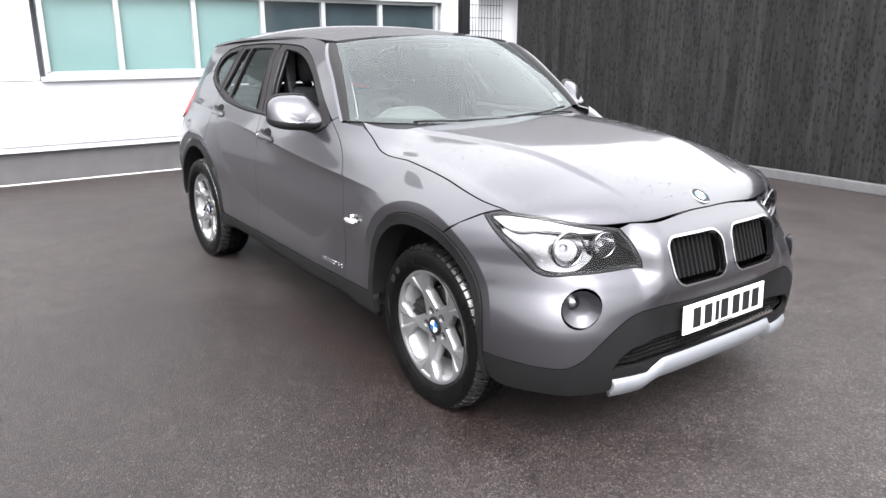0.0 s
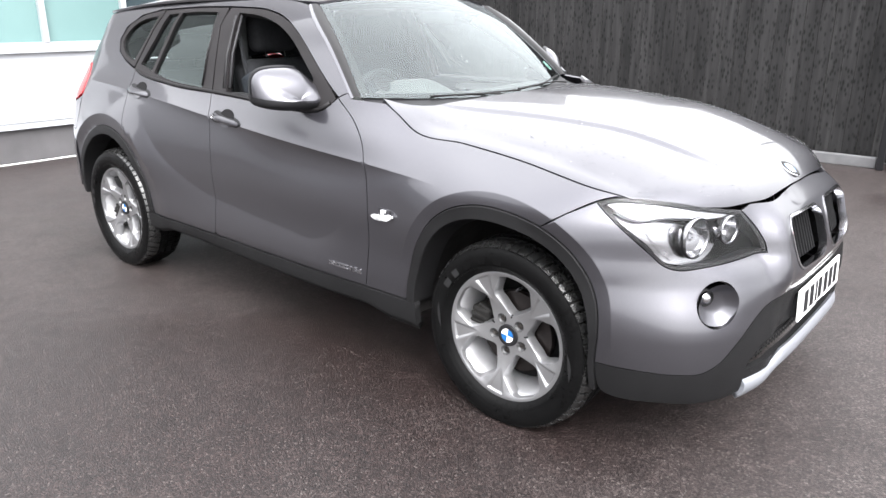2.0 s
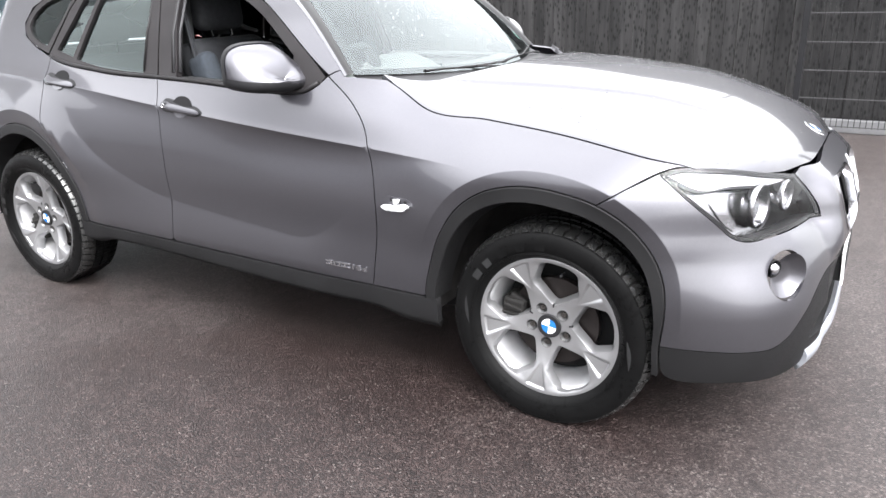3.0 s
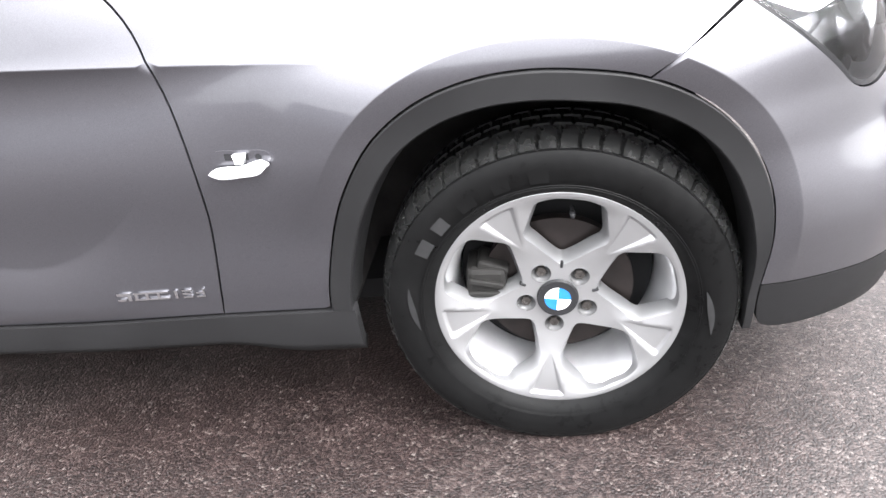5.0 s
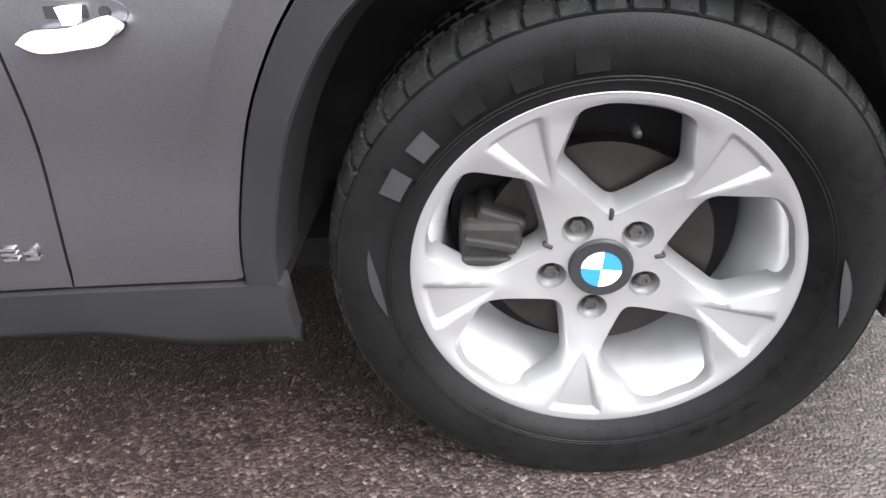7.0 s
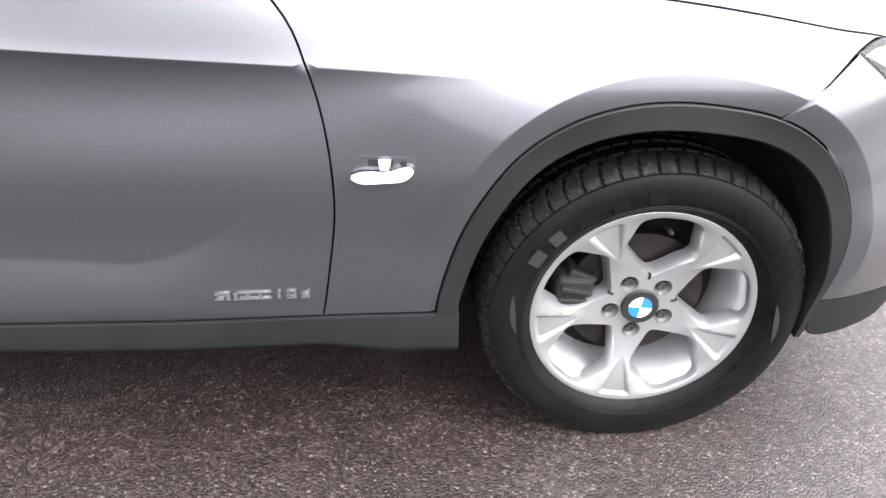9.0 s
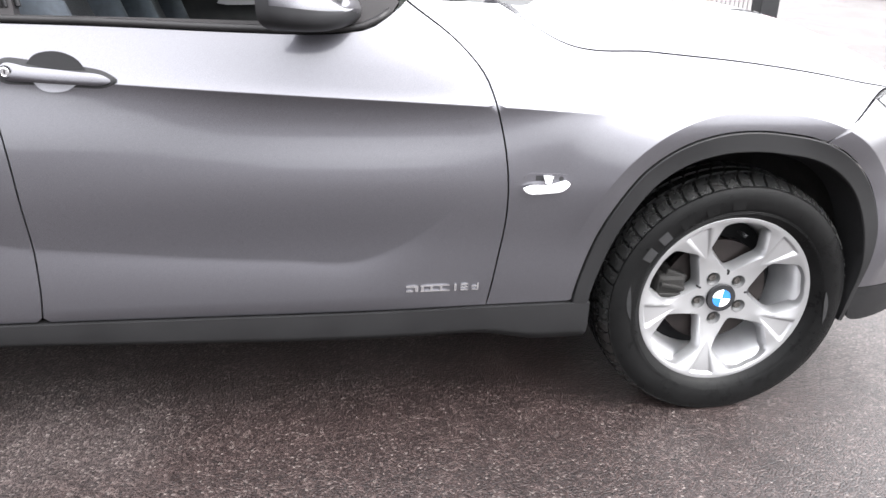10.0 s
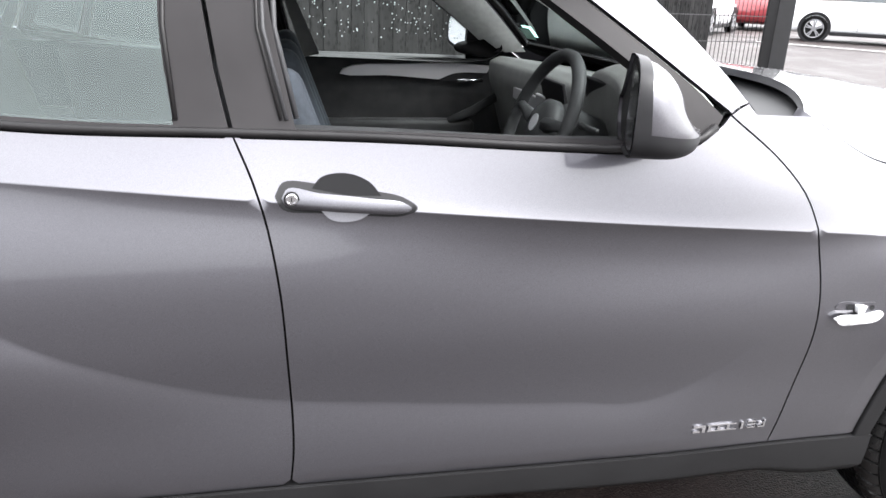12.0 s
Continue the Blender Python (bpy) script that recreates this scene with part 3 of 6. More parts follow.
def mesh_panel(name, x0, x1, y, z0, z1, pitch, rows, label):
    """A welded mesh panel of upright and level wires."""
    p = empty(name, label, "fence panel", pose(x0, y, GROUND), group="mesh fence panels")
    n = int((x1 - x0) / pitch)
    wire = tube([(0, 0, z0), (0, 0, z1)], 0.0038, 5)
    me = bpy.data.meshes.new("upright_wire")
    wire.to_mesh(me)
    wire.free()
    for i in range(n + 1):
        w = put("upright_wire", me, FENCE_BLACK, p)
        w.location = (i * (x1 - x0) / n, 0, 0)
    lev = boxed(0, x1 - x0, -0.010, -0.003, -0.0042, 0.0042)
    me2 = bpy.data.meshes.new("level_wire")
    lev.to_mesh(me2)
    lev.free()
    for k in range(rows):
        w = put("level_wire", me2, FENCE_GREY, p)
        w.location = (0, 0, z0 + 0.01 + (z1 - z0 - 0.02) * k / (rows - 1))
    return p


mesh_panel("mesh_fence_panel", 0.12, 1.95, 5.15, 0.06, 2.45, 0.05, 10, "black welded mesh panel with grey level wires")
mesh_panel("mesh_fence_panel", 2.05, 3.25, 5.15, 0.06, 2.45, 0.05, 10, "black welded mesh panel with grey level wires")
for x, w in ((0.09, 0.06), (2.0, 0.06), (3.40, 0.20)):
    tagged(part("fence_post", boxed(x - w / 2, x + w / 2, 5.15 - w / 2, 5.15 + w / 2, GROUND, 2.6, 0.006), FENCE_BLACK), "stout black steel gate post" if w > 0.1 else "slim black steel fence post", "post", group="fence posts", kind="thing")
tagged(part("fence_post", boxed(-6.06, -5.94, 3.86, 3.98, GROUND, 2.5, 0.006), FENCE_BLACK), "black steel gate post beside the office wall", "post", group="fence posts", kind="thing")
side_gate = mesh_panel("mesh_fence_panel", -6.0, -5.42, 4.05, 0.06, 2.3, 0.05, 14, "pale welded mesh side gate by the office wall")
side_gate.matrix_world = pose(-6.0, 4.02, GROUND, 0, 0, 90)


# ---- the car's surfaces: x ahead from the front axle, y across, z up ----
X0 = 0.05
WHEEL_Z, TYRE_R, RIM_R, BASE = 0.291, 0.352, 0.2405, 2.76
crease_z = spline((-3.6, -2.45, -1.77, -0.63, 0.0, 0.8), (1.03, 0.978, 0.915, 0.834, 0.78, 0.74))
crease_a = spline((-3.6, -3.2, -2.7, -1.7, -0.7, -0.42, -0.30, -0.22, -0.16, 0.8), (0.0, 0.004, 0.012, 0.014, 0.014, 0.006, 0.0012, 0.0, 0.0, 0.0))
bowl_z = spline((-2.5, -2.35, -2.175, -2.04, -1.85, -1.52, -1.17, -0.98, -0.855, -0.73, -0.6), (0.98, 0.82, 0.68, 0.615, 0.55, 0.505, 0.478, 0.472, 0.525, 0.63, 0.8))
LEVELS = (0.16, 0.26, 0.36, 0.50, 0.66, 0.80, 0.92, 1.04, 1.24, 1.40, 1.50)
KNOTS_X = (-3.2, -2.76, -1.75, -0.65, -0.40, 0.05)
WIDTHS = (
    (0.76, 0.76, 0.80, 0.82, 0.83, 0.825),
    (0.84, 0.85, 0.858, 0.862, 0.858, 0.852),
    (0.866, 0.874, 0.868, 0.876, 0.873, 0.868),
    (0.872, 0.882, 0.866, 0.882, 0.881, 0.878),
    (0.868, 0.886, 0.872, 0.892, 0.890, 0.884),
    (0.850, 0.872, 0.858, 0.872, 0.873, 0.872),
    (0.822, 0.838, 0.824, 0.842, 0.800, 0.765),
    (0.750, 0.764, 0.772, 0.774, 0.672, 0.56),
    (0.652, 0.672, 0.700, 0.690, 0.59, 0.50),
    (0.565, 0.590, 0.625, 0.620, 0.53, 0.45),
    (0.46, 0.48, 0.52, 0.52, 0.46, 0.40),
)
WIDTH_AT = [spline(KNOTS_X, w) for w in WIDTHS]


# the front wheel opening, squarer than a circle: radius by the angle about its middle, from ahead to behind
ARCH_TURN = (-25.0, 1.6, 16.5, 28.5, 43.3, 57.4, 69.8, 83.7, 94.8, 106.0, 117.1, 128.7, 144.4, 162.5, 178.6, 195.0)
ARCH_OUT = (0.385, 0.362, 0.388, 0.414, 0.436, 0.447, 0.450, 0.448, 0.454, 0.463, 0.470, 0.469, 0.454, 0.442, 0.448, 0.458)
front_arch_r = spline(ARCH_TURN, ARCH_OUT)
turns = np.arange(-24.0, 195.0, 6.0)
soft = np.exp(-(((turns[:, None] - np.linspace(-24, 194, 219)) / 9.0) ** 2))
flare_r = spline(turns, (soft @ front_arch_r(np.linspace(-24, 194, 219))) / soft.sum(1))


def arch_flare(x, z, cx):
    """The wing swells towards a crisp edge round each wheel opening."""
    dx, dz = np.asarray(x, float) - cx, np.asarray(z, float) - 0.32
    r = np.hypot(dx, dz)
    if cx == 0.0:
        a = np.degrees(np.arctan2(dz, dx))
        r = r - flare_r(np.where(a < -90, a + 360, a)) + 0.483
    lift = z + 0.20 * sstep(0.10, 0.34, dx) * (cx == 0.0)
    f = np.clip((0.668 - r) / 0.138, 0, 1) ** 1.7 - 0.80 * np.clip((0.53 - r) / 0.066, 0, 1) * sstep(0.44, 0.70, lift)
    return 0.021 * f * (0.12 + 0.88 * sstep(0.45, 0.72, lift))


def half_width(x, z):
    """The body's half width at a station x and height z, before it wraps round the front and the tail."""
    x, z = np.broadcast_arrays(np.asarray(x, float), np.asarray(z, float))
    xc = np.clip(x, -3.2, X0)
    w = np.stack([f(xc) for f in WIDTH_AT])
    zs = np.array(LEVELS)
    h = np.diff(zs)[:, None]
    d = np.diff(w, axis=0) / h
    m = np.concatenate([d[:1], (d[:-1] * h[1:] + d[1:] * h[:-1]) / (h[:-1] + h[1:]), d[-1:]])
    zc = np.clip(z, zs[0], zs[-1])
    i = np.clip(np.searchsorted(zs, zc, side="right") - 1, 0, len(zs) - 2)
    k = np.arange(len(zc))
    hh = h[i, 0]
    t = (zc - zs[i]) / hh
    y = (1 + 2 * t) * (1 - t) ** 2 * w[i, k] + t * (1 - t) ** 2 * hh * m[i, k] + t * t * (3 - 2 * t) * w[i + 1, k] + t * t * (t - 1) * hh * m[i + 1, k]
    c = z - crease_z(x)
    y = y + crease_a(x) * np.where(c > 0, np.exp(-np.abs(c) / 0.05), np.exp(-np.abs(c) / 0.03))
    b = bowl_z(x)
    t = np.clip(b - z, 0, None)
    y = y + 0.0165 * (1 - np.exp(-t * t / (t + 0.006) / 0.075)) * sstep(-2.42, -2.15, x) * sstep(-0.66, -1.0, x) * sstep(0.30, 0.36, z)
    return y + arch_flare(x, z, 0.0) + arch_flare(x, z, -BASE)


reach = spline((0.16, 0.22, 0.30, 0.45, 0.52, 0.57, 0.605, 0.635, 0.66, 0.72, 0.78, 0.85, 0.95, 1.05), (0.698, 0.720, 0.733, 0.735, 0.730, 0.716, 0.697, 0.680, 0.667, 0.647, 0.618, 0.577, 0.50, 0.40))
tail = spline((0.16, 0.30, 0.55, 0.75, 0.95, 1.15, 1.45), (0.50, 0.56, 0.60, 0.58, 0.50, 0.42, 0.22))


def side(x, z):
    """The flank, rounding in at the front and the tail."""
    x, z = np.asarray(x, float), np.asarray(z, float)
    y = half_width(x, z)
    f = np.clip((x - X0) / reach(z), 0, 0.9999)
    y = y * (1 - f ** plan_n(z)) ** (1 / plan_n(z))
    r = np.clip((-3.02 - x) / tail(z), 0, 0.9999)
    return np.stack([x, -y * (1 - r**3.0) ** (1 / 3.0), z], -1)


def plan_n(z):
    """How square the front is in plan: fuller low down."""
    return 2.85 + 0.80 * sstep(0.60, 0.42, z)


nose_out = spline((0.16, 0.50, 0.52, 0.56, 0.60, 0.66, 0.72, 0.757, 0.80, 0.83, 0.95, 1.1), (0.0, 0.0, 0.006, 0.032, 0.051, 0.067, 0.068, 0.062, 0.036, 0.022, 0.010, 0.010))


def nose(y, z):
    high = sstep(0.68, 0.83, z)
    ledge = 0.016 * sstep(0.74, 0.58, np.abs(y)) * sstep(0.34, 0.43, np.abs(y)) * sstep(0.652, 0.612, z) * sstep(0.47, 0.58, z)
    return nose_out(z) * sstep(0.452, 0.362 - 0.07 * high, np.abs(y)) + ledge


def face(phi, z):
    """The front: phi turns from the flank (0) to the middle (pi / 2) and on to the other flank (pi)."""
    phi, z = np.asarray(phi, float), np.asarray(z, float)
    x0 = np.full_like(z, X0)
    b, a = half_width(x0, z) - arch_flare(x0, z, 0.0), reach(z)
    s, c = np.abs(np.sin(phi)), np.abs(np.cos(phi))
    r = ((s / a) ** plan_n(z) + (c / b) ** plan_n(z)) ** (-1 / plan_n(z))
    x, y = X0 + r * s, r * c
    y = y * (1 + arch_flare(x, z, 0.0) / b)
    y = -np.sign(np.cos(phi)) * y
    return np.stack([x + nose(y, z), y, z], -1)


def front(y, z, bump=1.0):
    """The front again, by y and z."""
    y, z = np.asarray(y, float), np.asarray(z, float)
    x0 = np.full_like(z, X0)
    b, a = half_width(x0, z) - arch_flare(x0, z, 0.0), reach(z)
    x = X0 + a * (1 - np.clip(np.abs(y) / b, 0, 0.999) ** plan_n(z)) ** (1 / plan_n(z))
    return np.stack([x + bump * nose(y, z), y, z], -1)


def to_phi(yz):
    """An outline in (y, z) carried over to (phi, z)."""
    yz = np.asarray(yz, float)
    p = front(yz[:, 0], yz[:, 1], 0.0)
    return np.stack([np.arctan2(p[:, 0] - X0, -p[:, 1]), yz[:, 1]], 1)


def phi_of(x, z):
    """The turn phi of a place (x, z) of the flank."""
    x1, z1 = np.array([x]), np.array([z])
    b = half_width(np.array([X0]), z1)[0] - arch_flare(np.array([X0]), z1, 0.0)[0]
    y = -side(x1, z1)[0, 1] / (1 + arch_flare(x1, z1, 0.0)[0] / b)
    return math.atan2(x - X0, y)


hood_mid = spline((-0.62, -0.3, 0.0, 0.2, 0.4, 0.55, 0.62, 0.68), (1.082, 1.070, 1.042, 1.013, 0.962, 0.902, 0.862, 0.822))
hood_rim = spline((-0.68, -0.61, -0.49, -0.26, 0.0, 0.16, 0.28, 0.374, 0.5, 0.62, 0.68), (1.075, 1.035, 0.968, 0.942, 0.915, 0.892, 0.870, 0.853, 0.815, 0.775, 0.76))
hood_front = spline((0.0, 0.2, 0.35, 0.446, 0.6, 0.72, 0.786), (0.676, 0.671, 0.656, 0.627, 0.555, 0.456, 0.374))


def hood_edge(x):
    """Half the bonnet's width: where the wing's top edge runs."""
    x = np.asarray(x, float)
    xc = np.clip(x, -0.64, 0.374)
    return -side(xc, hood_rim(xc))[..., 1] - 0.002


def hood_rear(y):
    """The bonnet's rear edge, swept back to the foot of each windscreen pillar."""
    a = np.abs(np.asarray(y, float))
    return -0.39 - 0.111 * a**2 - 0.19 * (a / 0.715) ** 3


def hood(x, y):
    x, y = np.asarray(x, float), np.asarray(y, float)
    w = hood_edge(x.ravel()).reshape(x.shape)
    a = np.clip(np.abs(y) / w, 0, 1)
    z = hood_rim(x) + (hood_mid(x) - hood_rim(x)) * (1 - a ** (2.7 + 0.9 * sstep(0.46, 0.12, x)))
    d = np.abs(y) - (0.345 + (0.6 - x) * 0.19)
    z = z - 0.011 * sstep(-0.002, 0.030, d) * sstep(-0.7, -0.3, x) * sstep(0.62, 0.3, x) * sstep(1.0, 0.9, a)
    z = z - (0.006 + 0.024 * sstep(0.08, 0.42, np.abs(y)) + 0.016 * sstep(0.38, 0.52, np.abs(y))) * np.exp(-np.clip(hood_front(np.abs(y)) - x, 0, 1) / 0.026) * (1 - a**6)
    return np.stack([x, y, z], -1)


def screen(u, v):
    """The windscreen: u across from -1 to 1, v up from 0 to 1."""
    u, v = np.asarray(u, float), np.asarray(v, float)
    yb, yt = 0.748 * u, 0.585 * u
    xb, zb = -0.60 - 0.20 * u * u, 1.035 + 0.03 * u * u
    xt, zt = -1.13 - 0.085 * u * u, 1.462 - 0.042 * u**2
    s = 0.035 * 4 * v * (1 - v) * (1 - 0.5 * u * u)
    return np.stack([xb + (xt - xb) * v + 0.55 * s, yb + (yt - yb) * v, zb + (zt - zb) * v + 0.83 * s], -1)


roof_mid = spline((-3.42, -3.2, -2.7, -2.1, -1.6, -1.13), (1.415, 1.445, 1.503, 1.527, 1.512, 1.462))
roof_rim = spline((-3.42, -3.2, -2.7, -2.1, -1.6, -1.13), (1.36, 1.385, 1.43, 1.452, 1.448, 1.425))


def roof(x, y):
    x, y = np.asarray(x, float), np.asarray(y, float)
    a = np.clip(np.abs(y) / 0.60, 0, 1.2)
    return np.stack([x, y, roof_mid(x) - (roof_mid(x) - roof_rim(x)) * a**2.4], -1)


car = empty("car", "grey metallic five-door estate car parked on wet asphalt", "car", kind="thing")

ARCH_R, ARCH_UP = 0.436, 0.064
# ---- panel outlines on the flank, in (x, z) ----
def arch_radius(cx, a):
    return float(front_arch_r(math.degrees(a))) if cx == 0.0 else ARCH_R * (1 + ARCH_UP * math.sin(a) ** 2)


def arch_line(cx, n=28, a0=2.0, a1=178.0):
    """The rim of a wheel opening, from ahead to behind."""
    return [(cx + arch_radius(cx, a) * math.cos(a), 0.32 + arch_radius(cx, a) * math.sin(a)) for a in np.radians(np.linspace(a0, a1, n))]


JOINT_ARCH = min(arch_line(0.0, 400, 2, 178), key=lambda p: abs(p[0] - 0.158))
JOINT = [(0.374, 0.853), (0.345, 0.848), (0.311, 0.836), (0.238, 0.794), JOINT_ARCH]


def sill_z(x):
    return 0.331 + 0.012 * max(0.0, (-0.6 - x) / 1.75) ** 1.5 * 1.6


belt_z = spline((-2.9, -2.80, -2.64, -2.2, -1.8, -1.5, -1.22, -1.08, -1.0, -0.94, -0.905, -0.864), (1.22, 1.165, 1.098, 1.032, 1.017, 1.009, 0.999, 0.996, 0.999, 1.010, 1.031, 1.062))
F_GAP = [(-0.672, 0.331), (-0.652, 0.44), (-0.632, 0.58), (-0.637, 0.72), (-0.661, 0.834), (-0.688, 0.905), (-0.747, 0.975), (-0.864, 1.064)]
B_GAP = [(-1.734, 0.355), (-1.727, 0.42), (-1.731, 0.60), (-1.742, 0.77), (-1.771, 0.92), (-1.813, 1.023)]
R_GAP = [(-2.335, 0.375), (-2.37, 0.52), (-2.47, 0.70), (-2.54, 0.80), (-2.575, 0.95), (-2.60, 1.09)]
CREASE = [[(x, float(crease_z(x)) + d) for x in np.linspace(-3.1, -0.30, 140)] for d in (-0.035, -0.018, -0.008, -0.002, 0.002, 0.010, 0.025)]
BOWL = [[(x, float(bowl_z(x)) + d) for x in np.linspace(-2.35, -0.72, 110)] for d in (0.003, -0.003, -0.010, -0.020, -0.035)]
ARCS = [[(r * math.cos(a), 0.32 + r * math.sin(a)) for a in np.radians(np.linspace(8, 172, 160)) for r in [float(flare_r(math.degrees(a))) + 0.047 + d]] for d in (-0.038, -0.026, -0.014, -0.002, 0.002, 0.012, 0.024)]
ARCS += [[((0.53 + d) * math.cos(a) - BASE, 0.32 + (0.53 + d) * math.sin(a)) for a in np.radians(np.linspace(8, 172, 70))] for d in (-0.002, 0.002)]
for s_ in (1, -1):
    f_gap, b_gap, r_gap = curve_pts(F_GAP, 30), curve_pts(B_GAP, 24), curve_pts(R_GAP, 30)
    belt = lambda a, b, n: [(x, float(belt_z(x))) for x in np.linspace(a, b, n)]  # noqa: E731
    sill = lambda a, b, n: [(x, sill_z(x)) for x in np.linspace(a, b, n)]  # noqa: E731
    # front door skin
    out = list(f_gap) + belt(-0.88, -1.797, 34) + list(b_gap[::-1]) + sill(-1.72, -0.68, 40)
    panel("front_door", side, np.array(out), PAINT, car, flip=s_, lines=CREASE + BOWL)
    # rear door skin
    out = list(b_gap) + belt(-1.828, -2.59, 28) + list(r_gap[::-1]) + sill(-2.32, -1.75, 22)
    panel("rear_door", side, np.array(out), PAINT, car, flip=s_, lines=CREASE + BOWL)
    # front wing, from the door to the bumper joint, with the wheel opening cut out
    arch_f = arch_line(0.0, 60, 2, 178)
    foot = screen(np.full(8, -1.0), np.linspace(0.05, 0.0, 8))
    pil = [(-0.862, 1.064), (-0.840, 1.077)] + [(p[0], p[2]) for p in foot]
    gx = np.linspace(-0.645, 0.374, 50)
    top = pil + [(x, float(hood_rim(x))) for x in gx]
    joint = JOINT
    arch_part = [p for p in arch_f if p[0] < 0.150]
    out = top + list(curve_pts(joint, 14))[1:] + arch_part + [(-0.46, 0.331), (-0.52, 0.331), (-0.58, 0.331)] + list(f_gap[:-1])
    panel("front_wing", side, np.array(out), PAINT, car, flip=s_, lines=CREASE + ARCS, step=0.024)
    # rear quarter
    arch_r = arch_line(-BASE, 40, 8, 176)
    out = list(r_gap[1:]) + [(-2.64, 1.10), (-2.74, 1.13), (-2.85, 1.18), (-2.885, 1.24), (-2.84, 1.31), (-2.70, 1.375), (-2.50, 1.405), (-2.52, 1.44), (-2.9, 1.415), (-3.15, 1.385), (-3.17, 1.15), (-3.16, 1.05), (-3.13, 0.90), (-3.18, 0.72), (-3.16, 0.66)] + [p for p in arch_r[::-1] if p[1] > 0.42]
    panel("rear_quarter", side, np.array(out), PAINT, car, flip=s_, lines=CREASE + ARCS)
    # cant rail and windscreen pillar, one painted strip over the windows
    low = [(-0.862, 1.068), (-0.93, 1.114), (-1.0, 1.164), (-1.075, 1.217), (-1.15, 1.269), (-1.21, 1.309), (-1.32, 1.362), (-1.50, 1.401), (-1.75, 1.415), (-2.1, 1.418), (-2.50, 1.405)]
    vv = np.linspace(1.0, 0.05, 24)
    scr = screen(np.full(24, -1.0), vv)
    high = [(-2.52, 1.444), (-2.1, 1.46), (-1.7, 1.455), (-1.45, 1.445), (-1.30, 1.432), (scr[0, 0], scr[0, 2])]
    out = list(curve_pts(low, 50)) + list(curve_pts(high, 30))[:-1] + [(p[0], p[2]) for p in scr] + [(-0.840, 1.079)]
    edge_in = lambda u, v: screen(np.full_like(v, -1.0), v) * (1 - u[:, None]) + side(screen(np.full_like(v, -1.0), v)[:, 0], screen(np.full_like(v, -1.0), v)[:, 2]) * u[:, None] + np.sin(math.pi * u)[:, None] * np.array((0.004, 0.0, 0.004))  # noqa: E731
    sheet("pillar_return", edge_in, np.linspace(0.78, 1, 6), np.linspace(0, 1, 24), PAINT, car, flip=s_)
    sheet("pillar_seal", edge_in, np.linspace(0, 0.78, 5), np.linspace(0, 1, 24), RUBBER_TRIM, car, flip=s_)
    panel("roof_side_rail", side, np.array(out), PAINT, car, flip=s_, gap=0.001)
# hood, roof and screens
rim_x = np.linspace(-0.61, 0.37, 60)
rim = list(np.stack([rim_x, -hood_edge(rim_x)], 1))
y_end = float(hood_edge(np.array([0.374]))[0])
frn = [(float(hood_front(abs(y))), y) for y in np.linspace(-y_end + 0.004, y_end - 0.004, 60)]
y_rear = 0.0 + float(hood_edge(np.array([-0.61]))[0])
rear = [(float(hood_rear(y)), y) for y in np.linspace(y_rear - 0.01, -y_rear + 0.01, 40)]
one = rim
out = one + frn + [(x, -y) for x, y in one[::-1]] + rear
panel("bonnet", hood, np.array(out), PAINT, car, depth=0.02, label="grey bonnet beaded with rain", lines=[[(x, sg * (0.345 + (0.6 - x) * 0.19 + e)) for x in np.linspace(-0.55, 0.6, 70)] for sg in (-1, 1) for e in (-0.003, 0.004, 0.014, 0.024, 0.031)])
out = [(-1.135 - 0.085 * (y / 0.585) ** 2, y) for y in np.linspace(-0.585, 0.585, 40)] + [(x, 0.588) for x in np.linspace(-1.3, -3.08, 40)] + [(-3.13, 0.575), (-3.18, 0.54), (-3.26, 0.44), (-3.36, 0.3), (-3.40, 0.1), (-3.40, -0.1), (-3.36, -0.3), (-3.26, -0.44), (-3.18, -0.54), (-3.13, -0.575)] + [(x, -0.588) for x in np.linspace(-3.08, -1.3, 40)]
top = panel("roof", roof, np.array(out), PAINT, car, step=0.05, gap=0.001)
u_ = np.linspace(-1, 1, 60)
out = [(u, 0.0) for u in u_] + [(1.0, v) for v in np.linspace(0.03, 0.97, 24)] + [(u, 1.0) for u in u_[::-1]] + [(-1.0, v) for v in np.linspace(0.97, 0.03, 24)]
inner = inset(np.array(out), 0.045)
windscreen = panel("windscreen", screen, np.array(out), SCREEN, car, step=0.06, depth=0, gap=0.0)
windscreen.visible_shadow = False
panel("windscreen_band", screen, np.array(out), RUBBER_TRIM, car, holes=[inner], step=0.06, depth=0.004, gap=0.0, off=-0.003)


# ---- bumper, grille and lamps ----
def mirrored(pts):
    """The rest of a symmetric outline in (phi, z), back from the middle."""
    return [(math.pi - p, z) for p, z in pts[::-1]]


def rounded(y0, y1, z0, z1, r, n=7, lean=0.0, grow=0.0):
    """A rounded upright frame outline in (y, z)."""
    out = []
    for cy, cz, a0 in ((y1 - r, z1 - r, 0), (y0 + r, z1 - r, 90), (y0 + r, z0 + r, 180), (y1 - r, z0 + r, 270)):
        for k in range(n):
            a = radians(a0 + 90 * k / (n - 1))
            y, z = cy + (r + grow) * math.cos(a), cz + (r + grow) * math.sin(a)
            out.append((y + lean * (z - z0), z))
    # fill the straight runs
    dense = []
    for a, b in zip(out, out[1:] + out[:1]):
        m = max(1, int(math.dist(a, b) / 0.02))
        dense += [(a[0] + (b[0] - a[0]) * i / m, a[1] + (b[1] - a[1]) * i / m) for i in range(m)]
    return np.array(dense)


def ring(c, r, n=28, sx=1.0):
    return np.array([(c[0] + r * sx * math.cos(2 * math.pi * k / n), c[1] + r * math.sin(2 * math.pi * k / n)) for k in range(n)])


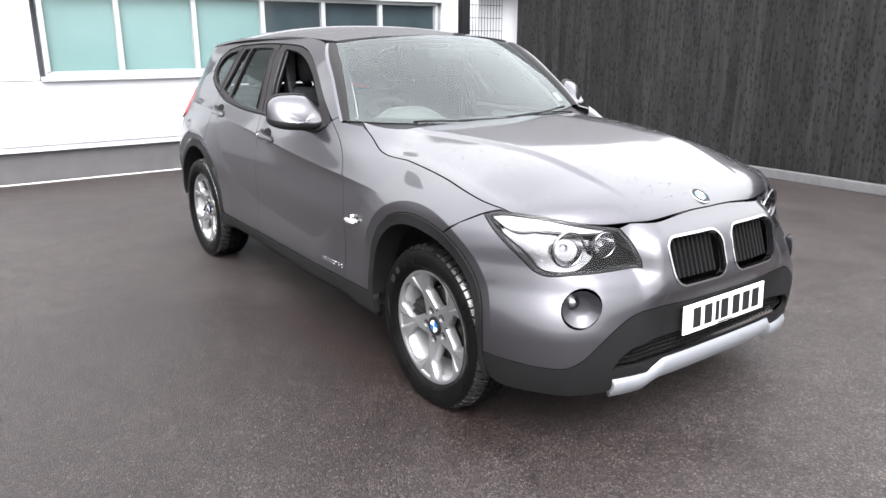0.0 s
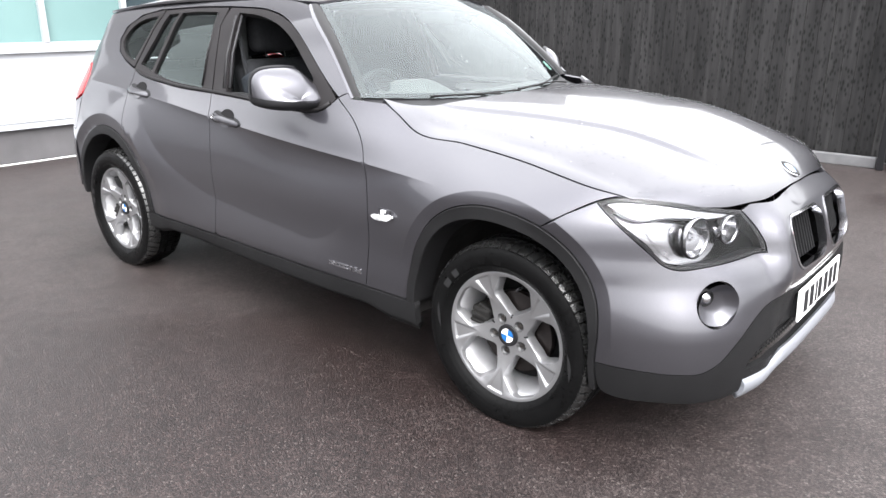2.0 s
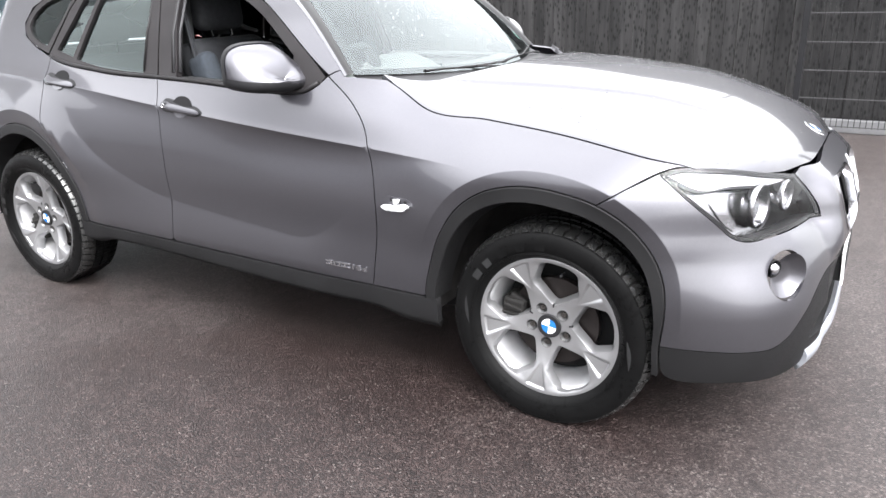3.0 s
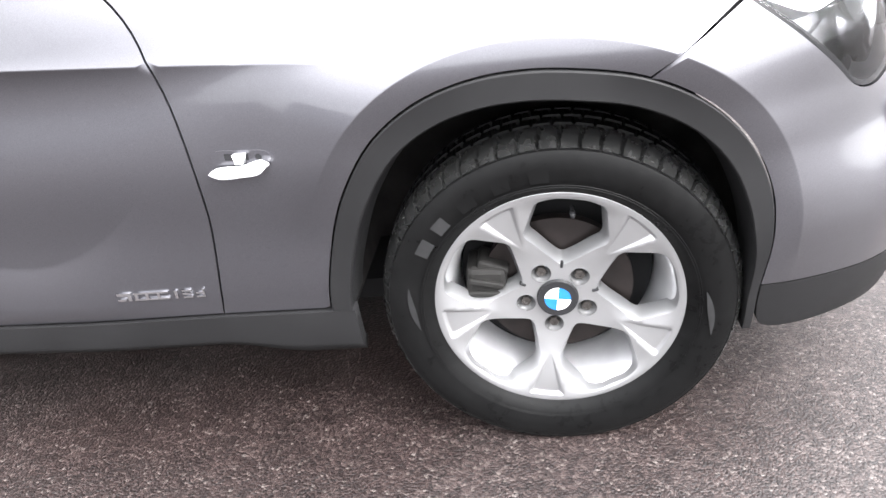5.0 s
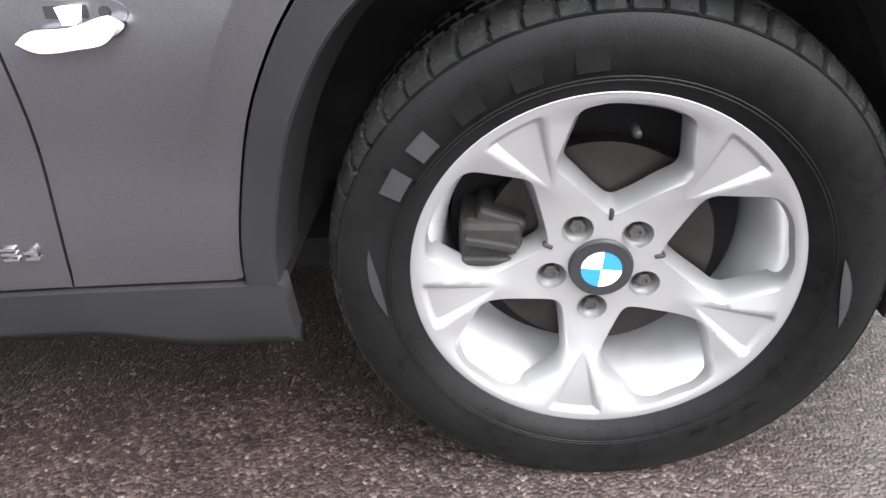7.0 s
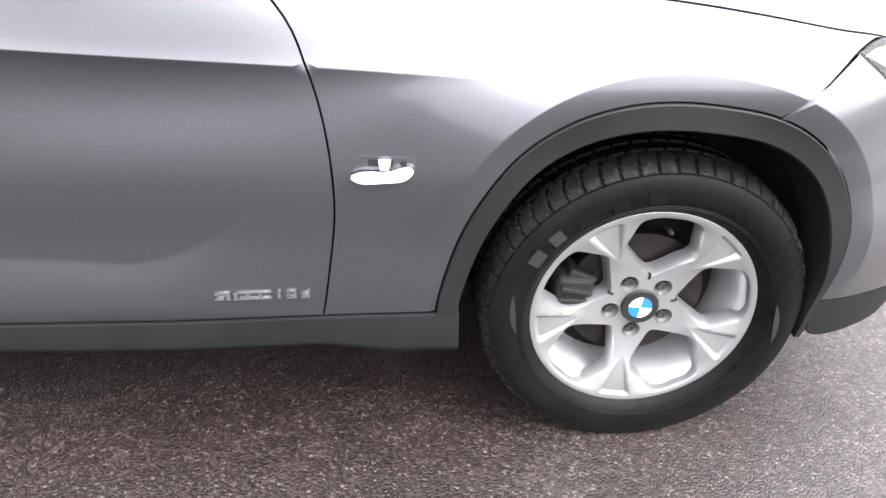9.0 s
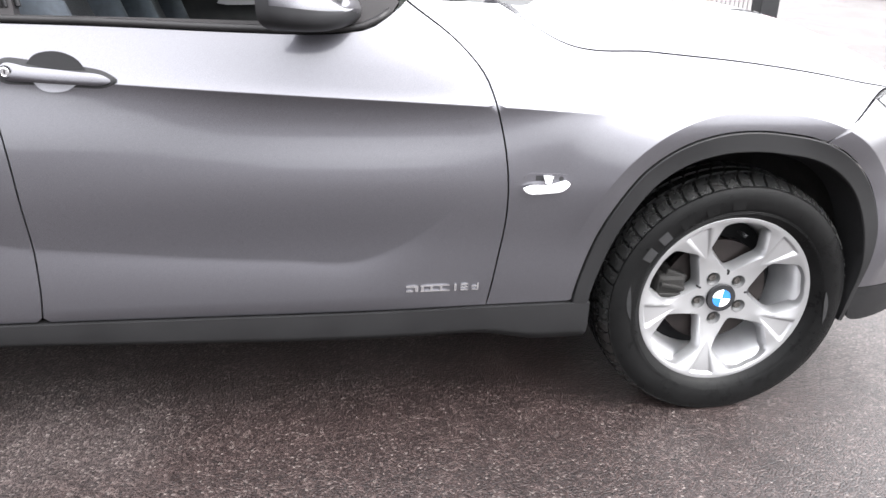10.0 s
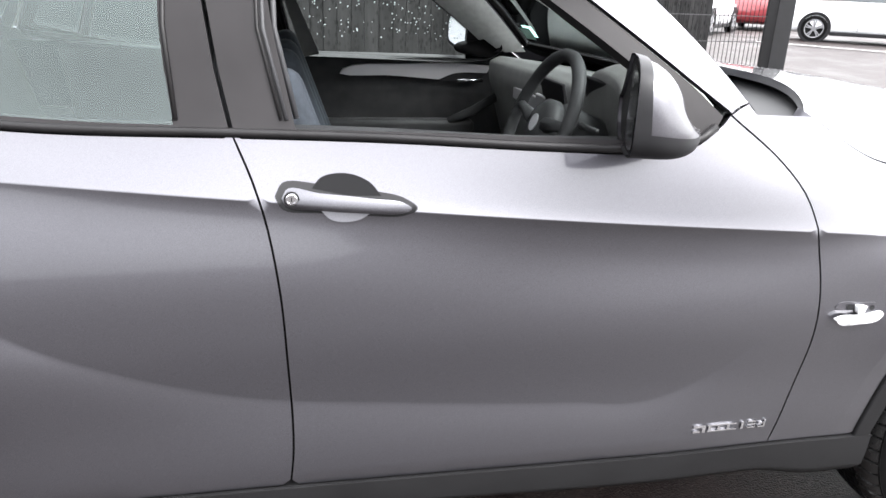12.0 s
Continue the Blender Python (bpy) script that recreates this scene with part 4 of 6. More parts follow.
TIP, CORNER = phi_of(0.311, 0.836), phi_of(0.374, 0.853)
LAMP = [(TIP, 0.834, 1), (phi_of(0.345, 0.848), 0.847), (CORNER, 0.851), (0.55, 0.842), (0.75, 0.812), (0.905, 0.790, 1), (0.955, 0.744), (0.982, 0.695), (0.994, 0.656, 1), (0.85, 0.650), (0.70, 0.644), (0.60, 0.641), (0.552, 0.655), (0.50, 0.694), (0.40, 0.768)]
lamp_out = curve_pts(LAMP, 26, closed=True)
lamp_low = list(curve_pts([(TIP, 0.834), (0.40, 0.768), (0.50, 0.694), (0.552, 0.655), (0.60, 0.641), (0.70, 0.644), (0.85, 0.650), (0.994, 0.656)], 40))
lamp_in = list(curve_pts([(0.994, 0.656), (0.982, 0.695), (0.955, 0.744), (0.905, 0.790)], 12))[1:]
nose_top = []
for y in np.linspace(0.445, 0.0, 16):
    p = hood(float(hood_front(y)), -y)
    nose_top.append((math.atan2(p[0] - X0, y), float(p[2]) - 0.001))
PH0 = phi_of(0.362, 0.322)
arch_b = [(phi_of(*JOINT_ARCH), JOINT_ARCH[1])] + [(phi_of(x, z), z) for x, z in arch_line(0.0, 40, 2, 178)[::-1] if x > 0.168 and z > 0.335] + [(PH0, 0.322)]
black_line = [(PH0, 0.322), (0.50, 0.320), (0.62, 0.318), (0.70, 0.322), (0.755, 0.349), (0.82, 0.41), (0.885, 0.463), (0.96, 0.503), (1.06, 0.515), (1.25, 0.511), (math.pi / 2, 0.508)]
half = list(curve_pts(arch_b, 30))[::-1] + [(phi_of(0.238, 0.794), 0.794)] + lamp_low + lamp_in + nose_top[1:]
low_half = list(curve_pts(black_line, 60))
bump_out = half + mirrored(half)[1:] + [(math.pi - p, z) for p, z in low_half][1:] + low_half[::-1][1:-1]
KID = rounded(-0.326, -0.024, 0.578, 0.757, 0.055)
KID[:, 0] += (KID[:, 1] < 0.66) * 0.0 - 0.012 * (KID[:, 1] - 0.66) / 0.09 * (KID[:, 0] < -0.17)
kid_l = KID * (-1, 1)
fog_r = ring((0.742, 0.536), 0.066, sx=1.1)
fog_l = np.stack([math.pi - fog_r[:, 0], fog_r[:, 1]], 1)
SC = (0.8, 1.0)
band_lines = []
for line in ARCS[:7]:
    run = [(phi_of(x, z), z) for x, z in line if x > 0.20 and z > 0.40 and phi_of(x, z) > 0]
    band_lines += [run, [(math.pi - p, z) for p, z in run]]
panel("front_bumper", face, np.array(bump_out), PAINT, car, holes=[to_phi(KID), to_phi(kid_l), fog_r, fog_l], step=0.022, scale=SC, depth=0.018, lines=band_lines)
# black lower bumper with its intake
bot = list(curve_pts([(PH0, 0.322), (PH0 + 0.003, 0.265), (PH0 + 0.02, 0.218), (0.60, 0.203), (0.80, 0.206), (1.0, 0.240), (math.pi / 2, 0.250)], 50))
out = low_half + [(math.pi - p, z) for p, z in low_half[::-1]][1:] + [(math.pi - p, z) for p, z in bot][1:] + bot[::-1][1:-1]
INTAKE = np.array([(-0.565, 0.305)] + list(curve_pts([(-0.545, 0.345), (-0.50, 0.375), (-0.42, 0.388), (-0.30, 0.392)], 14)) + [(y, 0.392) for y in np.linspace(-0.27, 0.27, 20)] + list(curve_pts([(0.30, 0.392), (0.42, 0.388), (0.50, 0.375), (0.545, 0.345)], 14)) + [(0.565, 0.305)] + [(y, 0.305) for y in np.linspace(0.53, -0.53, 36)])
lower = panel("lower_bumper", face, np.array(out), PLASTIC, car, holes=[to_phi(INTAKE)], step=0.024, scale=SC, depth=0.02, label="black plastic lower bumper")
panel("intake_backing", front, inset(INTAKE, -0.02), DARK, car, off=-0.06, depth=0)
for z in (0.318, 0.334, 0.350, 0.366, 0.382):
    w = 0.55 if z < 0.345 else 0.47
    part("intake_mesh", tube([tuple(front(np.array([y]), np.array([z]))[0] - (0.03, 0, 0)) for y in np.linspace(-w, w, 24)], 0.0028, 5), PLASTIC, lower)
for y in np.linspace(-0.5, 0.5, 41):
    ends = [tuple(front(np.array([y]), np.array([z]))[0] - (0.032, 0, 0)) for z in (0.305, 0.372 if abs(y) > 0.46 else 0.392)]
    part("intake_mesh", tube(ends, 0.0022, 4), PLASTIC, lower)


# silver skid plate under the bumper, stepped towards its ends
def skid(y, v):
    y = np.asarray(y, float)
    drop = sstep(0.33, 0.41, np.abs(y))
    z1, z0 = 0.313 - 0.046 * drop, 0.228 - 0.036 * drop
    z = z0 + (z1 - z0) * v
    p = front(y, np.full_like(z, 0.29))
    return np.stack([p[:, 0] + 0.034 - 0.018 * drop - 0.035 * (1 - v) ** 2 - 0.02 * v**3, y, z], -1)


ys = np.linspace(-0.56, 0.56, 80)
out = [(y, 0.0) for y in ys] + [(0.56, v) for v in (0.25, 0.5, 0.75)] + [(y, 1.0) for y in ys[::-1]] + [(-0.56, v) for v in (0.75, 0.5, 0.25)]
panel("skid_plate", skid, np.array(out), SKID, car, step=0.02, scale=(1, 0.08), depth=0.02, gap=0.0, label="silver painted skid plate")

# kidney grilles
for k_, s_ in ((KID, 1), (kid_l, -1)):
    g = panel("kidney_grille", front, inset(k_, -0.001), CHROME, car, holes=[inset(k_, 0.0065)], step=0.02, off=0.003, depth=0.026, gap=0.0, label="chrome-ringed grille with black slats")
    panel("grille_backing", front, inset(k_, 0.005), DARK, g, off=-0.085, depth=0)
    y0, y1 = sorted((k_[:, 0].min(), k_[:, 0].max()))
    for i in range(11):
        y = y0 + 0.026 + (y1 - y0 - 0.052) * i / 10
        p0, p1 = front(np.array([y]), np.array([0.590]))[0], front(np.array([y]), np.array([0.746]))[0]
        bm = bmesh.new()
        box(bm, -0.022, 0.022, -0.0045, 0.0045, -0.5, 0.5, 0.002, 1)
        d = Vector(p1) - Vector(p0)
        m = Matrix.Translation((Vector(p0) + Vector(p1)) / 2 - Vector((0.056, 0, 0))) @ Matrix.Rotation(math.atan2(d.x, d.z), 4, "Y") @ Matrix.Diagonal((1, 1, d.length, 1))
        part("slat", shift(bm, m), DARK, g)

# headlamps and fog lamps
for s_ in (1, -1):
    lamp = panel("headlamp", face, lamp_out, LENS, car, step=0.025, scale=SC, flip=s_, depth=0.0, off=0.002, label="clear headlamp with twin round reflectors")
    lamp.visible_shadow = False
    panel("housing", face, lamp_out, DARK, lamp, step=0.025, scale=SC, flip=s_, off=-0.075, depth=0)
    # satin strip added behind the lens to paint the sky's reflection along its top
    strip = curve_pts([(0.335, 0.838, 1), (0.40, 0.846), (0.55, 0.838), (0.75, 0.808), (0.85, 0.784, 1), (0.75, 0.785), (0.55, 0.800), (0.45, 0.795)], 18, closed=True)
    panel("brow_strip", face, strip, SATIN, lamp, step=0.02, scale=SC, flip=s_, off=-0.014, depth=0.03, gap=0.0)
    bay = curve_pts([(0.35, 0.828, 1), (0.55, 0.800), (0.72, 0.778), (0.80, 0.765, 1), (0.81, 0.70), (0.76, 0.668), (0.60, 0.658), (0.56, 0.668), (0.505, 0.71), (0.42, 0.775)], 40, closed=True)
    panel("reflector_bay", face, bay, LAMP_BAY, lamp, step=0.02, scale=SC, flip=s_, off=-0.058, depth=0.0, gap=0.0)
    panel("rim_band", face, lamp_out, INK, lamp, holes=[inset(lamp_out, 0.012)], step=0.03, scale=SC, flip=s_, off=-0.004, depth=0.07, gap=0.001)
    for ph, z, r in ((0.655, 0.725, 0.060), (0.815, 0.735, 0.043)):
        c = face(np.array([ph]), np.array([z]))[0] - 0.055 * np.array((math.sin(ph) * 0.9, -math.cos(ph) * 0.9, 0.0))
        c[1] *= s_
        aim = Matrix.Translation(c) @ Matrix.Rotation(radians(-90) + radians(12) * -s_, 4, "Z")
        bowl = lathe([(0.0, -0.03), (0.3 * r, -0.028), (0.6 * r, -0.018), (0.85 * r, 0.0), (r, 0.024)], 32)
        part("reflector", shift(bowl, aim), LAMP_BAY, lamp, smooth=True)
        ringm = lathe([(r * 0.98, 0.022), (r * 1.02, 0.030), (r * 1.09, 0.030), (r * 1.11, 0.022), (r * 1.09, 0.014)], 32)
        part("light_ring", shift(ringm, aim), LAMP_BAY, lamp, smooth=True)
        bulb = lathe([(0.0, 0.0), (0.012, -0.002), (0.014, -0.012), (0.010, -0.028), (0.010, -0.03)], 16)
        part("bulb", shift(bulb, aim @ Matrix.Translation((0, 0.008, 0))), LENS, lamp, smooth=True)
    amber = curve_pts([(0.50, 0.755, 1), (0.58, 0.775), (0.605, 0.70), (0.60, 0.665, 1), (0.55, 0.69)], 10, closed=True)
    panel("indicator_reflector", face, amber, LAMP_BAY, lamp, step=0.02, scale=SC, flip=s_, off=-0.05, depth=0.02, gap=0.0)
    # fog lamp in its round well
    c = face(np.array([0.742]), np.array([0.536]))[0]
    t1 = face(np.array([0.762]), np.array([0.536]))[0] - face(np.array([0.722]), np.array([0.536]))[0]
    nrm = np.cross(t1, (0, 0, 1.0))
    nrm /= np.linalg.norm(nrm)
    if nrm[0] < 0:
        nrm = -nrm
    c, nrm = c * (1, s_, 1), nrm * (1, s_, 1)
    aim = Matrix.Translation(c) @ Vector(nrm).to_track_quat("Y", "Z").to_matrix().to_4x4()
    well = lathe([(0.0685, 0.002), (0.064, -0.003), (0.052, -0.014), (0.040, -0.024), (0.030, -0.029), (0.0, -0.030)], 40)
    fog = part("fog_lamp", shift(well, aim), PAINT, car, smooth=True, label="round fog lamp in a painted well")
    glassball = lathe([(0.0, -0.022), (0.012, -0.024), (0.021, -0.031), (0.025, -0.042), (0.026, -0.056)], 24)
    off_m = aim @ Matrix.Translation((0.032 * s_, 0.014, 0.018)) @ Matrix.Diagonal((0.8, 1.0, 0.8, 1.0))
    part("lens", shift(glassball, off_m), CHROME, fog, smooth=True)
    part("bezel", shift(lathe([(0.026, -0.05), (0.030, -0.034), (0.034, -0.036), (0.034, -0.056)], 24), off_m), PLASTIC, fog, smooth=True)

# number plate with bars for its characters
pm = pose(0.793, 0, 0.439, 0, -3, 0)
bm = boxed(-0.004, 0.004, -0.26, 0.26, -0.0555, 0.0555, 0.002)
plate = part("number_plate", shift(bm, pm), WHITE, car, label="white number plate with black characters")
for y in (-0.182, -0.112, -0.055, -0.008, 0.068, 0.135, 0.200):
    w = 0.012 if y == -0.055 else 0.024
    part("character_bar", shift(boxed(0.0035, 0.0052, y - w, y + w, -0.039, 0.039, 0.0005, 1), pm), INK, plate)
part("maker_bar", shift(boxed(0.0035, 0.0048, -0.05, 0.05, -0.0525, -0.0475), pm), INK, plate)
part("plate_mount", shift(boxed(-0.03, -0.004, -0.25, 0.25, -0.045, 0.045, 0.004), pm), PLASTIC, plate)
# round emblem on the bonnet, as plain shapes
e = hood(np.array([0.633]), np.array([0.0]))[0]
em = Matrix.Translation(e) @ Matrix.Rotation(radians(31), 4, "Y") @ Matrix.Rotation(radians(90), 4, "X")
bad = part("emblem", shift(lathe([(0.041, -0.003), (0.041, 0.001), (0.037, 0.003), (0.0, 0.003)], 40), em), CHROME, car, smooth=False)


def roundel(parent, m, r):
    """A disc of four plain quarters in a dark ring."""
    part("ring", shift(lathe([(r, 0.0), (r, 0.0014), (0.66 * r, 0.0014), (0.66 * r, 0.0)], 40), m), INK, parent)
    for q in range(4):
        bm = bmesh.new()
        c = bm.verts.new((0, 0.0012, 0))
        arc = [bm.verts.new((0.655 * r * math.cos(radians(90 * q + a)), 0.0012, 0.655 * r * math.sin(radians(90 * q + a)))) for a in range(0, 91, 10)]
        for a, b in zip(arc, arc[1:]):
            bm.faces.new((c, a, b))
        part("quarter", shift(bm, m), BLUE if q % 2 else ENAMEL, parent)


roundel(bad, em @ Matrix.Translation((0, 0.003, 0)), 0.037)

# ---- claddings ----
def arch_trim(cx, s_, a0, a1):
    """The black lip round a wheel opening: a flat band with crisp edges, turned in towards the tyre."""
    rows = []
    for a in np.radians(np.linspace(a0, a1, 72)):
        sn, cs = math.sin(a), math.cos(a)
        kk = arch_radius(cx, a)
        wid = 0.041 + 0.008 * max(sn, 0.0) ** 2
        if cx == 0.0 and cs > 0:
            wid *= 0.45 + 0.55 * float(sstep(0.0, 0.55, sn))
        row = []
        for fr, dy in ((0.0, -0.012), (0.0, 0.004), (0.05, 0.0065), (0.5, 0.008), (0.93, 0.009), (1.0, 0.005), (1.02, -0.03), (1.10, -0.10)):
            r = kk - 0.002 - wid * min(fr, 1.0) - (0.02 * max(sn, 0.0) if fr > 1.05 else 0)
            rr = max(r, kk - 0.02)
            p = side(np.array([cx + rr * cs]), np.array([0.32 + rr * sn]))[0]
            row.append((cx + r * cs, s_ * (p[1] - dy), 0.32 + r * sn))
        rows.append(row)
    m = len(rows[0])
    me = bpy.data.meshes.new("arch_trim")
    f = [(i * m + k, i * m + k + 1, (i + 1) * m + k + 1, (i + 1) * m + k) for i in range(len(rows) - 1) for k in range(m - 1)]
    me.from_pydata([v for row in rows for v in row], [], f if s_ < 0 else [q[::-1] for q in f])
    me.update()
    me.shade_smooth()
    me.set_sharp_from_angle(angle=radians(28))
    return me


def liner(cx, s_):
    """The dark shell inside a wheel arch."""
    bm, rows = bmesh.new(), []
    for a in np.radians(np.linspace(-8, 188, 40)):
        r = 0.44
        rows.append([bm.verts.new((cx + r * math.cos(a) * (0.86 if math.cos(a) > 0 else 1.0), s_ * y, 0.32 + r * math.sin(a))) for y in (-0.83, -0.7, -0.45)])
    cen = bm.verts.new((cx, s_ * -0.45, 0.32))
    for a, b in zip(rows, rows[1:]):
        bm.faces.new((a[0], a[1], b[1], b[0]))
        bm.faces.new((a[1], a[2], b[2], b[1]))
        bm.faces.new((a[2], cen, b[2]))
    return bm


def sill_surface(x, v):
    x, v = np.asarray(x, float), np.asarray(v, float)
    top = np.array([sill_z(a) for a in x]) - 0.004
    low = 0.212 + 0.028 * sstep(-0.52, -0.70, x) + 0.035 * sstep(-0.9, -2.2, x) - 0.03 * sstep(-2.15, -2.32, x)
    z = low + (top - low) * v
    y = side(x, top)[:, 1]
    return np.stack([x, y - 0.008 - 0.003 * np.sin(np.clip(v, 0, 1) * math.pi) + 0.012 * (1 - v) + 0.02 * np.clip(0.16 - v, 0, None) / 0.16, z], -1)


for s_ in (1, -1):
    put("arch_trim", arch_trim(0.0, s_, -17, 179), PLASTIC, car, "black plastic wheel arch trim")
    put("arch_trim", arch_trim(-BASE, s_, 4, 178), PLASTIC, car, "black plastic wheel arch trim")
    part("arch_liner", liner(0.0, s_), LINER, car, smooth=True)
    part("arch_liner", liner(-BASE, s_), LINER, car, smooth=True)
    xs = np.linspace(-0.40, -2.385, 70)
    out = [(x, 0.0) for x in xs] + [(-2.385, v) for v in (0.25, 0.5, 0.75)] + [(x, 1.0) for x in xs[::-1]] + [(-0.40, v) for v in (0.75, 0.5, 0.25)]
    panel("sill_cladding", sill_surface, np.array(out), PLASTIC, car, step=0.02, scale=(1, 0.1), flip=s_, depth=0.03, gap=0.0, label="black plastic sill")
    # rear bumper side and tail lamp
    out = [(-3.22, 0.40), (-3.2, 0.58), (-3.16, 0.66), (-3.18, 0.72), (-3.3, 0.72), (-3.45, 0.71), (-3.55, 0.70), (-3.585, 0.5), (-3.56, 0.36), (-3.45, 0.34), (-3.3, 0.35)]
    panel("rear_bumper_corner", side, curve_pts([(*p, 1) for p in out], closed=True), PAINT, car, flip=s_)
    out = [(-3.13, 0.93), (-3.155, 1.05), (-3.20, 1.10), (-3.32, 1.085), (-3.42, 1.05), (-3.47, 0.96), (-3.40, 0.90), (-3.25, 0.885)]
    panel("tail_lamp", side, curve_pts(out, 40, closed=True), RED, car, flip=s_, off=0.006, label="red wrap-round tail lamp")
    out = [(-3.13, 0.92), (-3.18, 0.73), (-3.3, 0.73), (-3.50, 0.725), (-3.55, 0.73), (-3.52, 0.90), (-3.48, 0.95), (-3.40, 0.892), (-3.25, 0.877)]
    panel("rear_corner", side, curve_pts([(*p, 1) for p in out], closed=True), PAINT, car, flip=s_)
    out = [(-3.16, 1.06), (-3.20, 1.108), (-3.32, 1.093), (-3.42, 1.06), (-3.38, 1.25), (-3.26, 1.39), (-3.152, 1.388), (-3.17, 1.15)]
    panel("tailgate_pillar", side, curve_pts([(*p, 1) for p in out], closed=True), PAINT, car, flip=s_)
# tailgate, rear screen and rear bumper across the back
def back(y, z):
    y, z = np.asarray(y, float), np.asarray(z, float)
    w = half_width(np.full_like(z, -3.2), z)
    return np.stack([-3.02 - tail(z) * (1 - np.clip(np.abs(y) / w, 0, 0.999) ** 3.0) ** (1 / 3.0), y, z], -1)


def strip_out(w0, w1, z0, z1):
    return np.array([(y, z0) for y in np.linspace(-w0, w0, 30)] + [(w0 + (w1 - w0) * t, z0 + (z1 - z0) * t) for t in (0.25, 0.5, 0.75)] + [(y, z1) for y in np.linspace(w1, -w1, 30)] + [(-w1 + (w1 - w0) * t, z1 + (z0 - z1) * t) for t in (0.25, 0.5, 0.75)])


panel("tailgate", back, strip_out(0.70, 0.66, 0.73, 1.09), PAINT, car, step=0.05)
panel("rear_screen", back, strip_out(0.62, 0.50, 1.10, 1.37), GLOSS_BLACK, car, step=0.05)
panel("rear_bumper", back, strip_out(0.68, 0.70, 0.35, 0.72), PAINT, car, step=0.05)


# ---- windows of the flanks ----
F_HOLE = [(-1.028, 1.020, 1), (-1.034, 1.130, 1), (-1.10, 1.178), (-1.176, 1.231), (-1.245, 1.276), (-1.345, 1.325), (-1.46, 1.358), (-1.60, 1.380), (-1.745, 1.388, 1), (-1.744, 1.26), (-1.702, 1.033, 1), (-1.4, 1.028)]
R_HOLE = [(-1.913, 1.040, 1), (-1.932, 1.20), (-1.930, 1.392, 1), (-2.1, 1.394), (-2.27, 1.388, 1), (-2.33, 1.26), (-2.40, 1.084, 1), (-2.2, 1.056), (-2.05, 1.045)]
T_HOLE = [(-2.43, 1.094, 1), (-2.36, 1.26), (-2.30, 1.386, 1), (-2.40, 1.380, 1), (-2.49, 1.24), (-2.565, 1.122, 1)]
Q_HOLE = [(-2.655, 1.140, 1), (-2.57, 1.27), (-2.505, 1.372, 1), (-2.66, 1.352), (-2.79, 1.30), (-2.845, 1.235), (-2.80, 1.185), (-2.73, 1.155)]
holes = {k: curve_pts(v, 16, closed=True) for k, v in (("f", F_HOLE), ("r", R_HOLE), ("t", T_HOLE), ("q", Q_HOLE))}
for s_ in (1, -1):
    low = [(-0.878, 1.062), (-0.935, 1.112), (-1.0, 1.160), (-1.075, 1.213), (-1.15, 1.265), (-1.21, 1.305), (-1.32, 1.358), (-1.50, 1.398), (-1.75, 1.412), (-1.84, 1.414)]
    out = list(curve_pts(low, 40)) + [(-1.864, 1.33), (-1.851, 1.24), (-1.834, 1.13), (-1.810, 1.023)] + belt(-1.79, -0.895, 34)
    f_frame = panel("door_window_frame", side, np.array(out), GLOSS_BLACK, car, holes=[holes["f"]], flip=s_, off=-0.004, depth=0.03, gap=0.001)
    out = [(-1.816, 1.023), (-1.840, 1.13), (-1.857, 1.24), (-1.870, 1.33), (-1.859, 1.414)] + list(curve_pts([(-1.9, 1.414), (-2.1, 1.414), (-2.30, 1.409), (-2.455, 1.402)], 20)) + [(-2.52, 1.30), (-2.62, 1.105)] + belt(-2.60, -1.838, 28)
    r_frame = panel("door_window_frame", side, np.array(out), GLOSS_BLACK, car, holes=[holes["r"], holes["t"]], flip=s_, off=-0.004, depth=0.03, gap=0.001)
    out = [(-2.63, 1.105), (-2.53, 1.30), (-2.465, 1.402)] + list(curve_pts([(-2.50, 1.402), (-2.70, 1.371), (-2.835, 1.307), (-2.88, 1.24), (-2.847, 1.183), (-2.74, 1.134), (-2.65, 1.108)], 40))
    q_frame = panel("quarter_window_frame", side, np.array(out), GLOSS_BLACK, car, holes=[holes["q"]], flip=s_, off=-0.004, depth=0.03, gap=0.001)
    for key, par in (("f", f_frame), ("r", r_frame), ("t", r_frame), ("q", q_frame)):
        if key == "f" and s_ == 1:
            continue
        pane = panel("pane", side, inset(holes[key], -0.004), FRONT_GLASS if key == "f" else GLASS, par, flip=s_, off=-0.016, depth=0, gap=0.0, step=0.06)
        pane.visible_shadow = False
    # weather strip along the belt
    pts = [tuple(side(np.array([x]), np.array([belt_z(x) + 0.008]))[0] * (1, s_, 1) - (0, 0.001 * s_, 0)) for x in np.linspace(-0.90, -2.60, 60)]
    part("belt_strip", tube(pts, 0.0085, 8), RUBBER_TRIM, car, smooth=True)

# ---- door handles, side repeaters, badges and mirrors ----
def local_side(cx, cz, ax, lift, spread=0.02):
    """A small raised shape on the flank, by (along, up), tilted by ax."""
    ca, sa = math.cos(ax), math.sin(ax)

    def surf(u, v):
        u, v = np.asarray(u, float), np.asarray(v, float)
        p = side(cx + u * ca - v * sa, cz + u * sa + v * ca)
        return np.stack([p[..., 0], p[..., 1] - lift(u, v), p[..., 2]], -1)

    return surf


